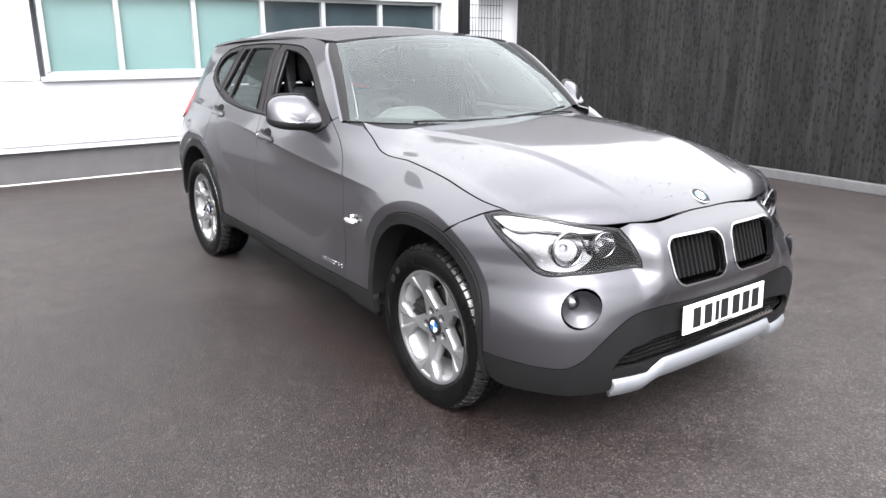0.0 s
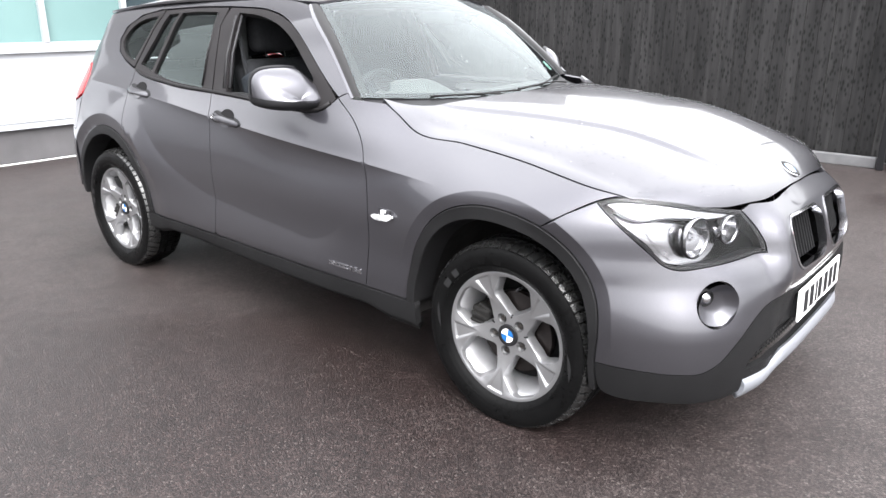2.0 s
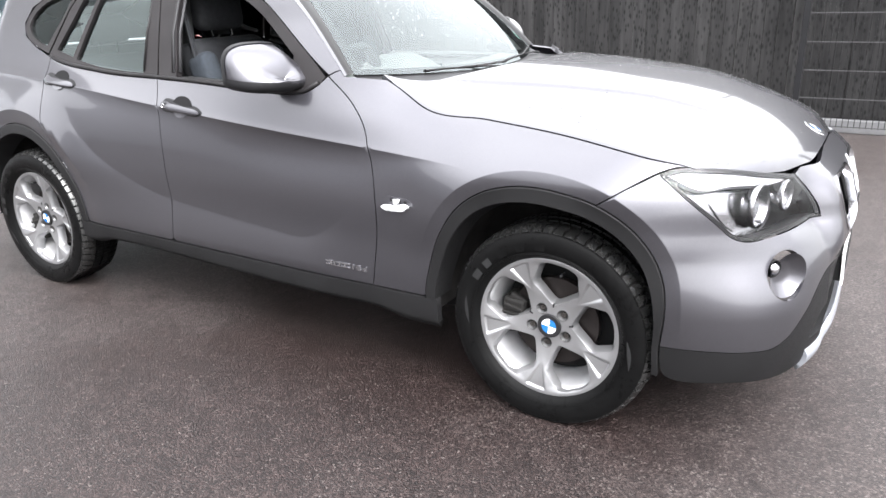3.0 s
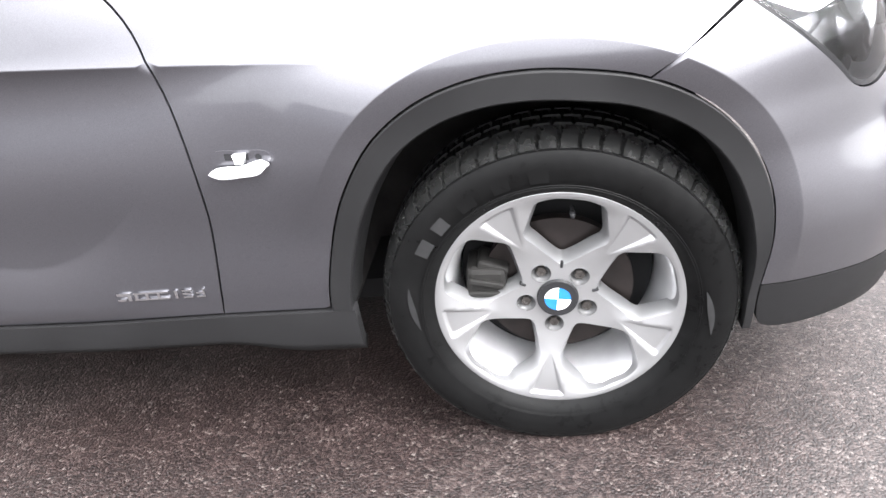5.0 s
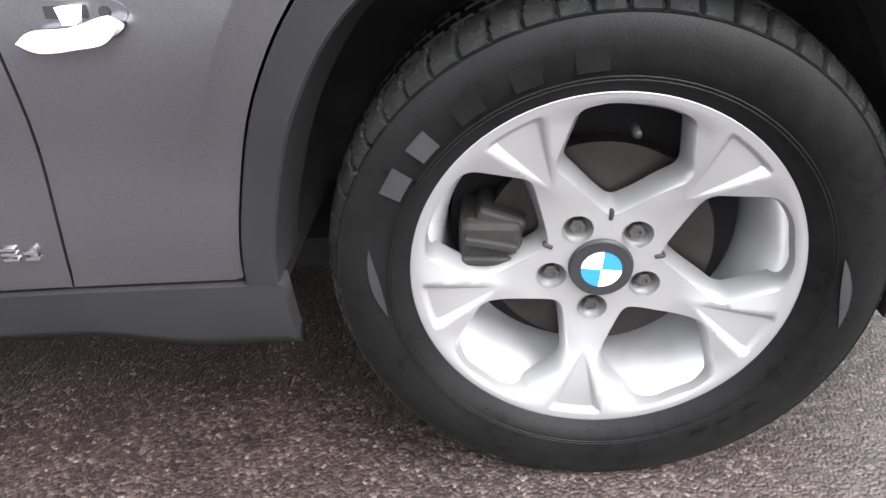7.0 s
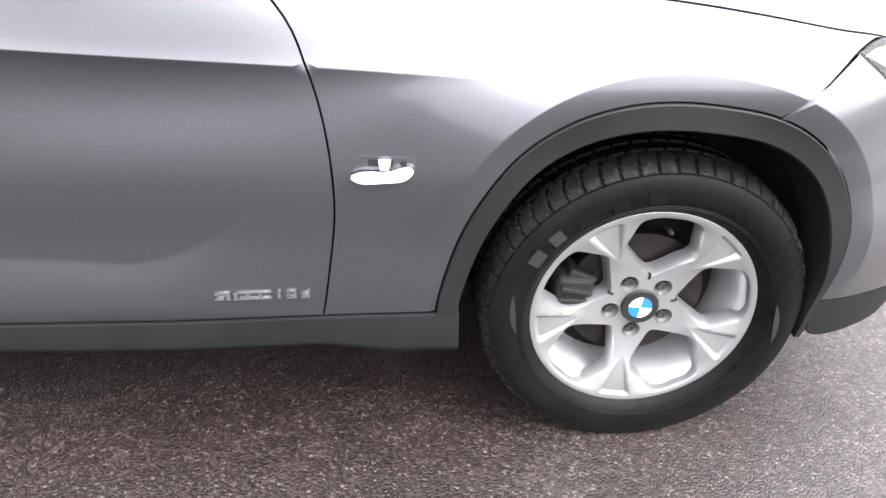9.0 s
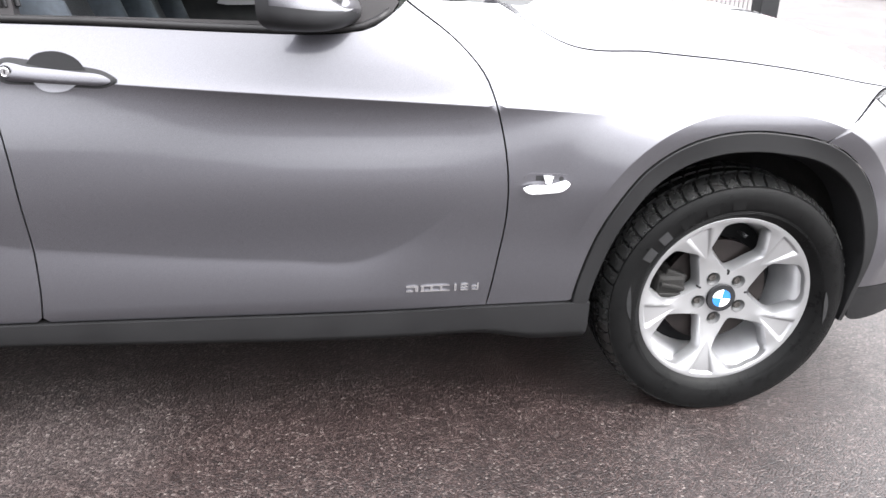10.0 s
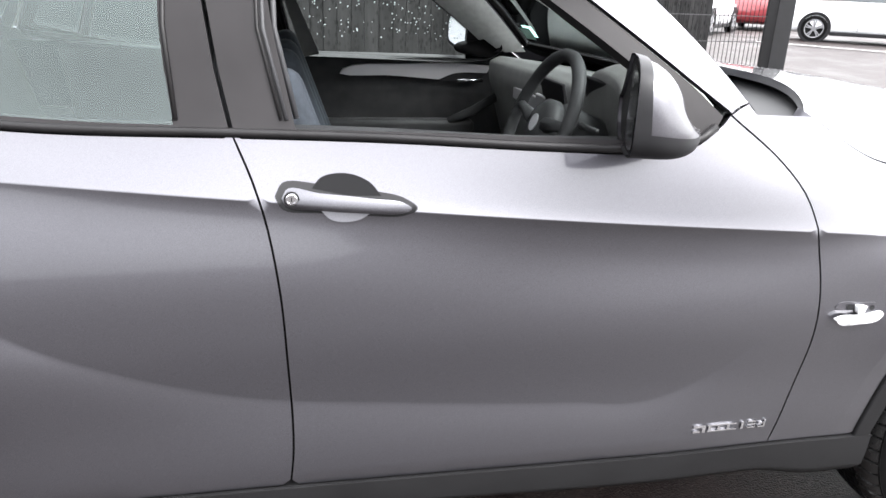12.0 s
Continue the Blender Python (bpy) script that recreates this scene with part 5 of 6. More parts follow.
def handle(cx, cz, s_, key):
    tilt = -0.075
    flat = lambda e: lambda u, v: e + 0 * u  # noqa: E731
    plate = curve_pts([(-0.128, -0.001), (-0.117, 0.021), (-0.05, 0.024), (0.05, 0.019), (0.10, 0.012), (0.127, -0.004), (0.104, -0.019), (0.04, -0.024), (-0.05, -0.025), (-0.114, -0.022)], 50, closed=True)
    h = panel("door_handle", local_side(cx, cz, tilt, flat(0.0012)), plate, INK, car, flip=s_, depth=0.004, gap=0.0, step=0.012, label="body-coloured pull door handle")
    # flat near-black patch: the hollow's shade painted on, with no recess behind
    cup = curve_pts([(-0.064, 0.016, 1), (-0.05, 0.034), (-0.02, 0.044), (0.012, 0.043), (0.040, 0.032), (0.060, 0.012, 1), (0.0, 0.010)], 36, closed=True)
    panel("finger_recess", local_side(cx, cz, tilt, flat(0.0018)), cup, DARK, h, flip=s_, depth=0.004, gap=0.0, step=0.01)
    cup = curve_pts([(-0.052, -0.014, 1), (0.045, -0.016, 1), (0.02, -0.032), (-0.028, -0.034)], 24, closed=True)
    panel("lower_recess", local_side(cx, cz, tilt, lambda u, v: 0.0016 + 0.22 * (-0.013 - v)), cup, PAINT, h, flip=s_, depth=0.0, gap=0.0, step=0.008)
    grip = curve_pts([(-0.116, -0.001), (-0.108, 0.0145), (-0.05, 0.0135), (0.04, 0.011), (0.100, 0.006), (0.115, -0.004), (0.100, -0.013), (0.04, -0.0165), (-0.05, -0.0175), (-0.108, -0.0155)], 50, closed=True)
    bow = lambda u, v: 0.008 + 0.013 * (1 - np.clip(np.abs(u + 0.003) / 0.12, 0, 1) ** 3) - 18 * (v + 0.001) ** 2 + 0.26 * v  # noqa: E731
    panel("grip", local_side(cx, cz, tilt, bow), grip, PAINT, h, flip=s_, depth=0.018, gap=0.0, step=0.008)
    if key:
        c = local_side(cx, cz, tilt, lambda u, v: bow(u, v) + 0.0015)(np.array([-0.099]), np.array([0.0]))[0] * (1, s_, 1)
        m = Matrix.Translation(c) @ Matrix.Rotation(math.pi if s_ == 1 else 0, 4, "Z")
        part("key_barrel", shift(lathe([(0.0105, -0.004), (0.0105, 0.002), (0.0085, 0.003), (0.0075, 0.001), (0.0, 0.001)], 24), m), CHROME, h)
        part("key_ring", shift(lathe([(0.0135, -0.004), (0.0135, 0.0015), (0.0108, 0.0015), (0.0108, -0.004)], 24), m), INK, h)
        part("key_slot", shift(boxed(-0.001, 0.001, 0.0, 0.0022, -0.004, 0.004), m), INK, h)


for s_ in (1, -1):
    handle(-1.615, 0.914, s_, s_ == 1)
    handle(-2.455, 0.988, s_, False)

# side repeater, unclipped and hanging from its slot on this side
slot = curve_pts([(-0.058, 0.004), (-0.05, 0.014), (0.0, 0.016), (0.05, 0.013), (0.056, 0.004), (0.04, -0.012), (0.02, -0.016), (-0.03, -0.012)], 36, closed=True)
for s_ in (1, -1):
    f = local_side(-0.537, 0.664, -0.05, lambda u, v: 0.0015 + 0 * u)
    rep = panel("side_repeater", f, slot, PAINT, car, flip=s_, depth=0.004, gap=0.0, step=0.01, label="clear side repeater hanging loose from its slot" if s_ == 1 else "clear side repeater")
    for a, b in ((-0.03, -0.010), (0.006, 0.014)):
        hole = np.array([(a, 0.0), (a, 0.012), (b, 0.012), (b, -0.001)])
        panel("slot", local_side(-0.537, 0.664, -0.05, lambda u, v: 0.003 + 0 * u), curve_pts([(*p, 1) for p in hole], closed=True), INK, rep, flip=s_, depth=0, gap=0.0, step=0.01)
    panel("slot", local_side(-0.537, 0.664, -0.05, lambda u, v: 0.003 + 0 * u), ring((0.032, 0.005), 0.006, 14), INK, rep, flip=s_, depth=0, gap=0.0, step=0.01)
    leaf = curve_pts([(-0.060, -0.020), (-0.045, -0.010), (0.0, -0.006), (0.045, 0.003), (0.050, -0.002), (0.035, -0.020), (0.0, -0.028), (-0.045, -0.030)], 40, closed=True)
    panel("lens", local_side(-0.537, 0.664, -0.05, lambda u, v: 0.018 - 14 * (v + 0.014) ** 2), leaf, FROSTY if s_ == 1 else LENS, rep, flip=s_, depth=0.012, gap=0.0, step=0.008)
    panel("clip", local_side(-0.537, 0.664, -0.05, lambda u, v: 0.014 + 0 * u), curve_pts([(-0.012, 0.013, 1), (0.010, 0.013, 1), (0.006, -0.004, 1), (-0.008, -0.004, 1)], closed=True), FROSTY, rep, flip=s_, depth=0.012, gap=0.0, step=0.008)
    # chrome model badge on the door, as plain bars
    tilt = -0.03
    base = local_side(-0.786, 0.392, tilt, lambda u, v: 0.0035 + 0 * u)
    bar = lambda a, b, z0, z1: curve_pts([(a, z0, 1), (b, z0, 1), (b, z1, 1), (a, z1, 1)], closed=True)  # noqa: E731
    badge = panel("model_badge", base, bar(-0.09, -0.072, -0.010, -0.005), CHROME, car, flip=s_, depth=0.003, gap=0.0, step=0.01, label="chrome lettering bars on the door")
    for a, b, z0, z1 in ((-0.09, -0.06, 0.002, 0.008), (-0.068, -0.06, -0.010, 0.002), (-0.055, 0.018, -0.010, -0.0065), (-0.055, 0.018, 0.0045, 0.008), (-0.053, -0.046, -0.007, 0.005), (-0.030, -0.024, -0.007, 0.005), (-0.006, 0.0, -0.007, 0.005), (0.030, 0.036, -0.010, 0.009), (0.046, 0.066, -0.010, -0.006), (0.046, 0.066, -0.002, 0.002), (0.046, 0.066, 0.005, 0.009), (0.074, 0.092, -0.010, -0.006), (0.074, 0.092, -0.001, 0.003), (0.088, 0.092, -0.006, 0.010)):
        panel("bar", base, bar(a, b, z0, z1), CHROME, badge, flip=s_, depth=0.003, gap=0.0, step=0.02)


def empty_under(name, parent, label):
    ob = new(name)
    ob.empty_display_size = 0.05
    ob.parent = parent
    ob["label"] = label
    return ob


def mirror_shell(s_):
    """An outside mirror: a rounded shell, dark below, on a foot."""
    cx, cy, cz = (-1.048, -0.912, 1.077) if s_ == 1 else (-0.930, -0.905, 1.098)

    def shell(u, v):
        # u round the rim (0..2pi), v from the glass rim (0) to the nose (1)
        u, v = np.asarray(u, float), np.asarray(v, float)
        k = 3.6
        cu, su = np.cos(u), np.sin(u)
        ry = (0.140 + 0.038 * (cu > 0)) * np.sign(cu) * np.abs(cu) ** (2 / k)
        rz = np.where(su > 0, 0.104, 0.066) * np.sign(su) * np.abs(su) ** (2 / k)
        rz = np.where(rz > 0, rz * (1 - 0.80 * sstep(0.03, 0.165, ry)) * (1 - 0.16 * v), rz * (1 - 0.12 * sstep(0.0, -0.13, ry)))
        f = np.sqrt(np.clip(1 - v**3.0, 0, 1))
        x = -0.075 + 0.135 * v * (1 - 0.22 * sstep(-0.02, 0.075, rz))
        dy = 0.04 * v * v
        px, py = x, ry * f + dy
        yaw = radians(-20 if s_ == 1 else -30)
        ca, sa = math.cos(yaw), math.sin(yaw)
        return np.stack([cx + px * ca - py * sa, cy + px * sa + py * ca, cz + rz * f - 0.024 * v * v], -1)

    m = empty_under("door_mirror", car, "silver-grey door mirror with a black lower edge")
    us, vs = np.linspace(0, 2 * math.pi, 65)[:-1], np.sin(np.linspace(0, math.pi / 2, 20))
    sheet("shell", lambda u, v: shell(u, v), us, vs, PAINT, m, flip=s_, closed_u=True)
    lo = list(np.linspace(math.pi * 1.010, math.pi * 1.990, 34))
    grow = lambda u, v: (shell(u, v) - (cx, cy, cz)) * (1.0, 1.02, 1.03) + (cx, cy, cz)  # noqa: E731
    sheet("lower_shell", grow, lo, vs, INK, m, flip=s_)
    sheet("bezel", lambda u, v: (shell(u, v) - (cx, cy, cz)) * (1.0, 1.025, 1.035) + (cx, cy, cz), us, np.linspace(0, 0.2, 4), INK, m, flip=s_, closed_u=True)
    bm = bmesh.new()
    rimv = [bm.verts.new(Vector(p * (1, s_, 1))) for p in shell(us, 0 * us) * (1, 1, 1) + (0.006, 0, 0)]
    bm.faces.new(rimv)
    bmesh.ops.inset_region(bm, faces=bm.faces[:], thickness=0.008)
    part("mirror_rim", bm, PLASTIC, m)
    bm = bmesh.new()
    q = (shell(us, 0 * us) - (cx, cy, cz)) * (1, 0.90, 0.86) + (cx + 0.003, cy, cz)
    bm.faces.new([bm.verts.new(Vector(p * (1, s_, 1))) for p in q])
    part("mirror_glass", bm, CHROME, m)
    # foot to the door
    pts = [(-1.02, -0.80, 1.052), (-0.985, -0.775, 1.050), (-0.945, -0.745, 1.055)]
    bm = bmesh.new()
    rings = []
    for (x, y, z), (a, b) in zip(pts, ((0.055, 0.026), (0.055, 0.030), (0.07, 0.036))):
        rings.append([bm.verts.new((x + a * math.cos(t), s_ * y, z + b * math.sin(t))) for t in np.linspace(0, 2 * math.pi, 25)[:-1]])
    for a, b in zip(rings, rings[1:]):
        for k in range(24):
            bm.faces.new((a[k], a[(k + 1) % 24], b[(k + 1) % 24], b[k]))
    bm.faces.new(rings[0])
    bm.faces.new(rings[-1])
    part("foot", bm, PLASTIC, m, smooth=True)


mirror_shell(1)
mirror_shell(-1)

# ---- wheels ----
def facet_line(k):
    """Half the width of a spoke's flat middle."""
    return 0.004 + 0.088 * np.maximum(0.0, k - 0.57)


def facet_slope(k):
    """The width of the sloping band beside a spoke's flat middle."""
    return 0.0035 + 0.022 * np.maximum(0.0, k - 0.57)


def rim_depth(r, th):
    """How far the alloy face lies behind the outer lip, by radius and by the angle from the nearest spoke."""
    k = r / RIM_R
    d = 0.003 + 0.029 * sstep(1.02, 0.30, k)
    s, s0 = np.abs(r * np.sin(th)), facet_line(k)
    d = d + 0.16 * np.maximum(0, s - s0) * sstep(0.40, 0.60, k) * sstep(0.98, 0.86, k)
    return d + 0.11 * RIM_R * np.maximum(0, k - 0.57) * sstep(s0 + 0.001, s0 - facet_slope(k), s) * sstep(0.962, 0.925, k)


SPOKE0 = radians(-99)


def rim_surface(u, v):
    u, v = np.asarray(u, float), np.asarray(v, float)
    r, a = np.hypot(u, v), np.arctan2(v, u)
    th = (a - SPOKE0 + math.pi / 5) % (2 * math.pi / 5) - math.pi / 5
    return np.stack([u, rim_depth(r, th), v], -1)


ARM_FRONT = [(0.954, 7.7), (0.932, 17.2), (0.66, 31.0), (0.445, 20.5), (0.315, 4.5)]
ARM_BACK = [(0.938, 7.5), (0.914, 15.2), (0.665, 26.5), (0.462, 16.5), (0.362, 4.2)]


def window_hole(k, arm=None):
    """The outline of one opening between the spokes, its corners rounded."""
    c = SPOKE0 + math.pi / 5 + k * 2 * math.pi / 5
    arm = ARM_FRONT if arm is None else arm
    pts = [np.array((r * RIM_R * math.cos(c + radians(a)), r * RIM_R * math.sin(c + radians(a)))) for r, a in arm + [(r, -a) for r, a in arm[::-1]]]
    out = []
    for p, q, w in zip(pts[-1:] + pts[:-1], pts, pts[1:] + pts[:1]):
        a, b = q + (p - q) * min(0.45, 0.014 / np.linalg.norm(p - q)), q + (w - q) * min(0.45, 0.014 / np.linalg.norm(w - q))
        out += [a * (1 - t) ** 2 + 2 * q * t * (1 - t) + b * t * t for t in np.linspace(0, 1, 6)]
        nxt = w + (q - w) * min(0.45, 0.014 / np.linalg.norm(w - q))
        out += [b + (nxt - b) * t for t in np.linspace(0, 1, 9)[1:-1]]
    return np.array(out)


def window_wall(k):
    """The sloping flank round one opening, from the face back to the barrel."""
    fr, bk = window_hole(k), window_hole(k, ARM_BACK)
    f = rim_surface(fr[:, 0], fr[:, 1])
    mid = fr + (bk - fr) * 0.25
    rings = [f, np.stack([mid[:, 0], f[:, 1] + 0.004, mid[:, 1]], -1), np.stack([bk[:, 0], f[:, 1] + 0.024, bk[:, 1]], -1), np.stack([bk[:, 0], f[:, 1] + 0.038, bk[:, 1]], -1)]
    n = len(fr)
    me = bpy.data.meshes.new("spoke_flank")
    me.from_pydata([tuple(p) for r in rings for p in r], [], [(i * n + j, i * n + (j + 1) % n, (i + 1) * n + (j + 1) % n, (i + 1) * n + j) for i in range(3) for j in range(n)])
    me.update()
    me.shade_smooth()
    me.set_sharp_from_angle(angle=radians(30))
    return me


def facet_edges():
    """Where the faces of the spokes meet."""
    out = []
    for j in range(5):
        a0 = SPOKE0 + j * 2 * math.pi / 5
        for sg in (-1, 1):
            for d in (-1.0, -0.5, 0.0):
                out.append([(k * RIM_R * math.cos(a0 + b), k * RIM_R * math.sin(a0 + b)) for k in np.linspace(0.58, 0.955, 40) for b in [sg * math.asin((max(0.0006, facet_line(k) + d * facet_slope(k))) / (k * RIM_R))]])
        for k in (0.925, 0.944, 0.962):
            out.append([(k * RIM_R * math.cos(a0 + b), k * RIM_R * math.sin(a0 + b)) for b in np.linspace(-0.14, 0.14, 16)])
    return out


def tyre_mesh():
    """A tyre with bulged walls and a blocked tread."""
    prof = [(0.222, 0.012), (0.232, 0.004), (0.240, -0.004), (0.252, -0.013), (0.270, -0.0195), (0.288, -0.0195), (0.302, -0.0155), (0.308, -0.012), (0.3095, -0.0125), (0.311, -0.0085), (0.316, -0.002), (0.3205, 0.008), (0.3245, 0.020), (0.3265, 0.034), (0.3275, 0.05), (0.3275, 0.053), (0.320, 0.055), (0.320, 0.061), (0.3282, 0.063), (0.3285, 0.092), (0.321, 0.094), (0.321, 0.103), (0.3285, 0.105), (0.3282, 0.134), (0.320, 0.136), (0.320, 0.142), (0.3275, 0.144), (0.326, 0.16), (0.318, 0.185), (0.300, 0.205), (0.27, 0.212), (0.235, 0.20), (0.222, 0.188)]
    n = 58 * 14
    verts, faces = [], []
    for k in range(n):
        a = 2 * math.pi * k / n
        for r, d in prof:
            r = RIM_R - 0.0105 + (r - 0.222) * (TYRE_R - RIM_R + 0.0105) / (0.3285 - 0.222)
            cut = 0.0
            if 0.330 < r and (d < 0.054 or d > 0.1435):
                cut = 0.009 * min(1.0, (r - 0.330) / 0.008) * ((k + int(max(d, 0.0) * 84)) % 14 < 1.5)
            elif r > 0.336:
                cut = 0.007 * ((k + int(d * 180)) % 14 < 2)
            rr = r - cut
            verts.append((rr * math.cos(a), d, max(rr * math.sin(a), GROUND - WHEEL_Z - 0.001)))
    m = len(prof)
    for k in range(n):
        j = (k + 1) % n
        for i in range(m - 1):
            faces.append((k * m + i, k * m + i + 1, j * m + i + 1, j * m + i))
    me = bpy.data.meshes.new("tyre")
    me.from_pydata(verts, [], faces)
    me.update()
    me.shade_smooth()
    me.set_sharp_from_angle(angle=radians(32))
    me.materials.append(TYRE)
    me.materials.append(TREAD)
    for f in me.polygons:
        f.material_index = int(9 <= f.index % (m - 1) <= 15)
    return me


def make_wheel(s_, x, tracks, steer=0.0):
    """A wheel in its own frame: y = 0 is the outer lip, y grows inwards."""
    w = empty_under("wheel", car, "silver five-spoke alloy wheel with a black tyre")
    outline = ring((0, 0), RIM_R * 0.995, 120)
    panel("rim", rim_surface, outline, ALLOY, w, holes=[window_hole(k) for k in range(5)] + [ring((0, 0), 0.041, 40)] + [ring((0.0635 * math.cos(SPOKE0 + k * 2 * math.pi / 5), 0.0635 * math.sin(SPOKE0 + k * 2 * math.pi / 5)), 0.0185, 24) for k in range(5)], step=0.0065, gap=0.0, depth=0.0, lines=facet_edges() + [list(ring((0, 0), RIM_R * k, 120)) + [(RIM_R * k, 0.0)] for k in (0.98,)])
    for k in range(5):
        put("spoke_flank", window_wall(k), ALLOY, w)
    part("lip", lathe([(RIM_R * 0.994, 0.0036), (RIM_R * 1.002, 0.0032), (RIM_R * 1.009, 0.0044), (RIM_R * 1.012, 0.008), (RIM_R * 1.012, 0.014)], 120), ALLOY, w, smooth=True)
    barrel = lathe([(RIM_R * 0.985, 0.012), (0.226, 0.020), (0.218, 0.032), (0.210, 0.06), (0.203, 0.10), (0.203, 0.19)], 96)
    part("barrel", barrel, BARREL, w, smooth=True)
    part("cap", lathe([(0.0412, 0.040), (0.0412, 0.029), (0.039, 0.0265), (0.0, 0.025)], 40), INK, w)
    roundel(w, Matrix.Translation((0, 0.025, 0)) @ Matrix.Rotation(math.pi, 4, "Z") @ Matrix.Rotation(radians(-8), 4, "Y"), 0.0395)
    for k in range(5):
        a = SPOKE0 + k * 2 * math.pi / 5
        c = Matrix.Translation((0.0635 * math.cos(a), 0.021, 0.0635 * math.sin(a)))
        part("bolt_well", shift(lathe([(0.0192, 0.0095), (0.0182, 0.0115), (0.0165, 0.024), (0.0, 0.025)], 24), c), WELL, w, smooth=True)
        part("wheel_bolt", shift(lathe([(0.0, 0.0175), (0.0045, 0.0175), (0.0055, 0.0150), (0.0095, 0.0150), (0.0112, 0.0175), (0.0112, 0.026)], 6), c), BOLT, w)
        h = Matrix.Translation((0.0745 * math.cos(a + math.pi / 5), 0.032, 0.0745 * math.sin(a + math.pi / 5))) @ Matrix.Rotation(-(a + math.pi / 5) + math.pi / 2, 4, "Y")
        if k in (1, 2, 3):
            part("balance_slot", shift(boxed(-0.003, 0.003, -0.003, 0.008, -0.007, 0.007, 0.0025), h), INK, w)
    a = SPOKE0 + math.pi / 5 + 2 * 2 * math.pi / 5
    part("valve", shift(lathe([(0.0, 0.0), (0.005, 0.001), (0.005, 0.022), (0.0035, 0.024), (0.0035, 0.04)], 12), Matrix.Translation((0.186 * math.cos(a - 0.04), 0.020, 0.186 * math.sin(a - 0.04)))), INK, w, smooth=True)
    put("tyre", TYRE_ME, None, w)
    for r in (0.262, 0.266, 0.3085, 0.312):
        part("wall_rib", lathe([(r - 0.0009, -0.0190 if r < 0.3 else -0.0150), (r, -0.0205 if r < 0.3 else -0.0172), (r + 0.0009, -0.0190 if r < 0.3 else -0.0150)], 96), TYRE, w, smooth=True)
    # plain raised bars and sweeps where the wall is moulded
    for a0, wd, ht in ((147, 7.0, 0.026), (135.5, 6.0, 0.026), (122, 7.0, 0.026), (108, 6.5, 0.026), (94, 7.0, 0.026), (-46, 5, 0.016), (-54, 5, 0.016), (-62, 5, 0.016)):
        bm = bmesh.new()
        pts = []
        for t in np.linspace(-0.5, 0.5, 5):
            a = radians(a0 + wd * t)
            pts.append([bm.verts.new((r * math.cos(a), -0.0208, r * math.sin(a))) for r in (0.286 - ht / 2, 0.286 + ht / 2)])
        for p, q in zip(pts, pts[1:]):
            bm.faces.new((p[0], p[1], q[1], q[0]))
        part("moulded_bar", bm, TYRE_MARK if a0 > 125 else TYRE, w)
    for a0 in (166, -14):
        bm = bmesh.new()
        pts = []
        for t in np.linspace(0, 1, 10):
            a = radians(a0 + 20 * t)
            wd = 0.006 * math.sin(math.pi * t) + 0.0005
            r = 0.292 - 0.018 * t
            pts.append([bm.verts.new((q * math.cos(a), -0.0208, q * math.sin(a))) for q in (r - wd, r + wd)])
        for p, q in zip(pts, pts[1:]):
            bm.faces.new((p[0], p[1], q[1], q[0]))
        part("moulded_sweep", bm, TYRE_MARK, w)
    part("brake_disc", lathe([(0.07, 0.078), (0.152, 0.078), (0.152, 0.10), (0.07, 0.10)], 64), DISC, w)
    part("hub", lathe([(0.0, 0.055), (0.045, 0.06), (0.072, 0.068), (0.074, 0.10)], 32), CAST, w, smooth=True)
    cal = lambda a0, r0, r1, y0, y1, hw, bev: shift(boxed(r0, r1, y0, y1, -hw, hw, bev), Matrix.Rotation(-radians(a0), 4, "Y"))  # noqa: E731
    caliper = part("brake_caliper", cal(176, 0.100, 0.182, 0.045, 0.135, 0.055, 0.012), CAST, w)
    part("pad_carrier", cal(158, 0.105, 0.170, 0.052, 0.12, 0.020, 0.006), CAST, caliper)
    part("pad_carrier", cal(196, 0.105, 0.170, 0.052, 0.12, 0.020, 0.006), CAST, caliper)
    for a0 in (166, 176, 186):
        part("rib", cal(a0, 0.108, 0.178, 0.036, 0.05, 0.006, 0.003), CAST, caliper)
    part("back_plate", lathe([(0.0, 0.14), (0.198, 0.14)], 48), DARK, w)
    m = pose(x, s_ * -tracks, WHEEL_Z, 0, 0, (0 if s_ == 1 else 180) + steer)
    w.matrix_world = m
    return w


TYRE_ME = tyre_mesh()
made = make_wheel(1, -0.006, 0.846)
for x, s_, tr in ((-0.006, -1, 0.846), (-BASE, 1, 0.862), (-BASE, -1, 0.862)):
    copy_thing(made, pose(x, s_ * -tr, WHEEL_Z + 0.003 * (x < -1), 0, 0 if x > -1 else -31, 0 if s_ == 1 else 180)).parent = car


# ---- cowl, wipers and what shows behind the windscreen ----
def cowl(u, v):
    """From the bonnet's rear edge (v = 0) to the foot of the windscreen (v = 1)."""
    y = 0.735 * u
    a = np.stack([hood_rear(y) + 0.035, y, hood(hood_rear(y), y)[:, 2] - 0.035], -1)
    b = screen(u, np.full_like(u, 0.02)) - (0, 0, 0.012)
    return a + (b - a) * v[:, None] - np.stack([0 * u, 0 * u, 0.02 * np.sin(v * math.pi)], -1)


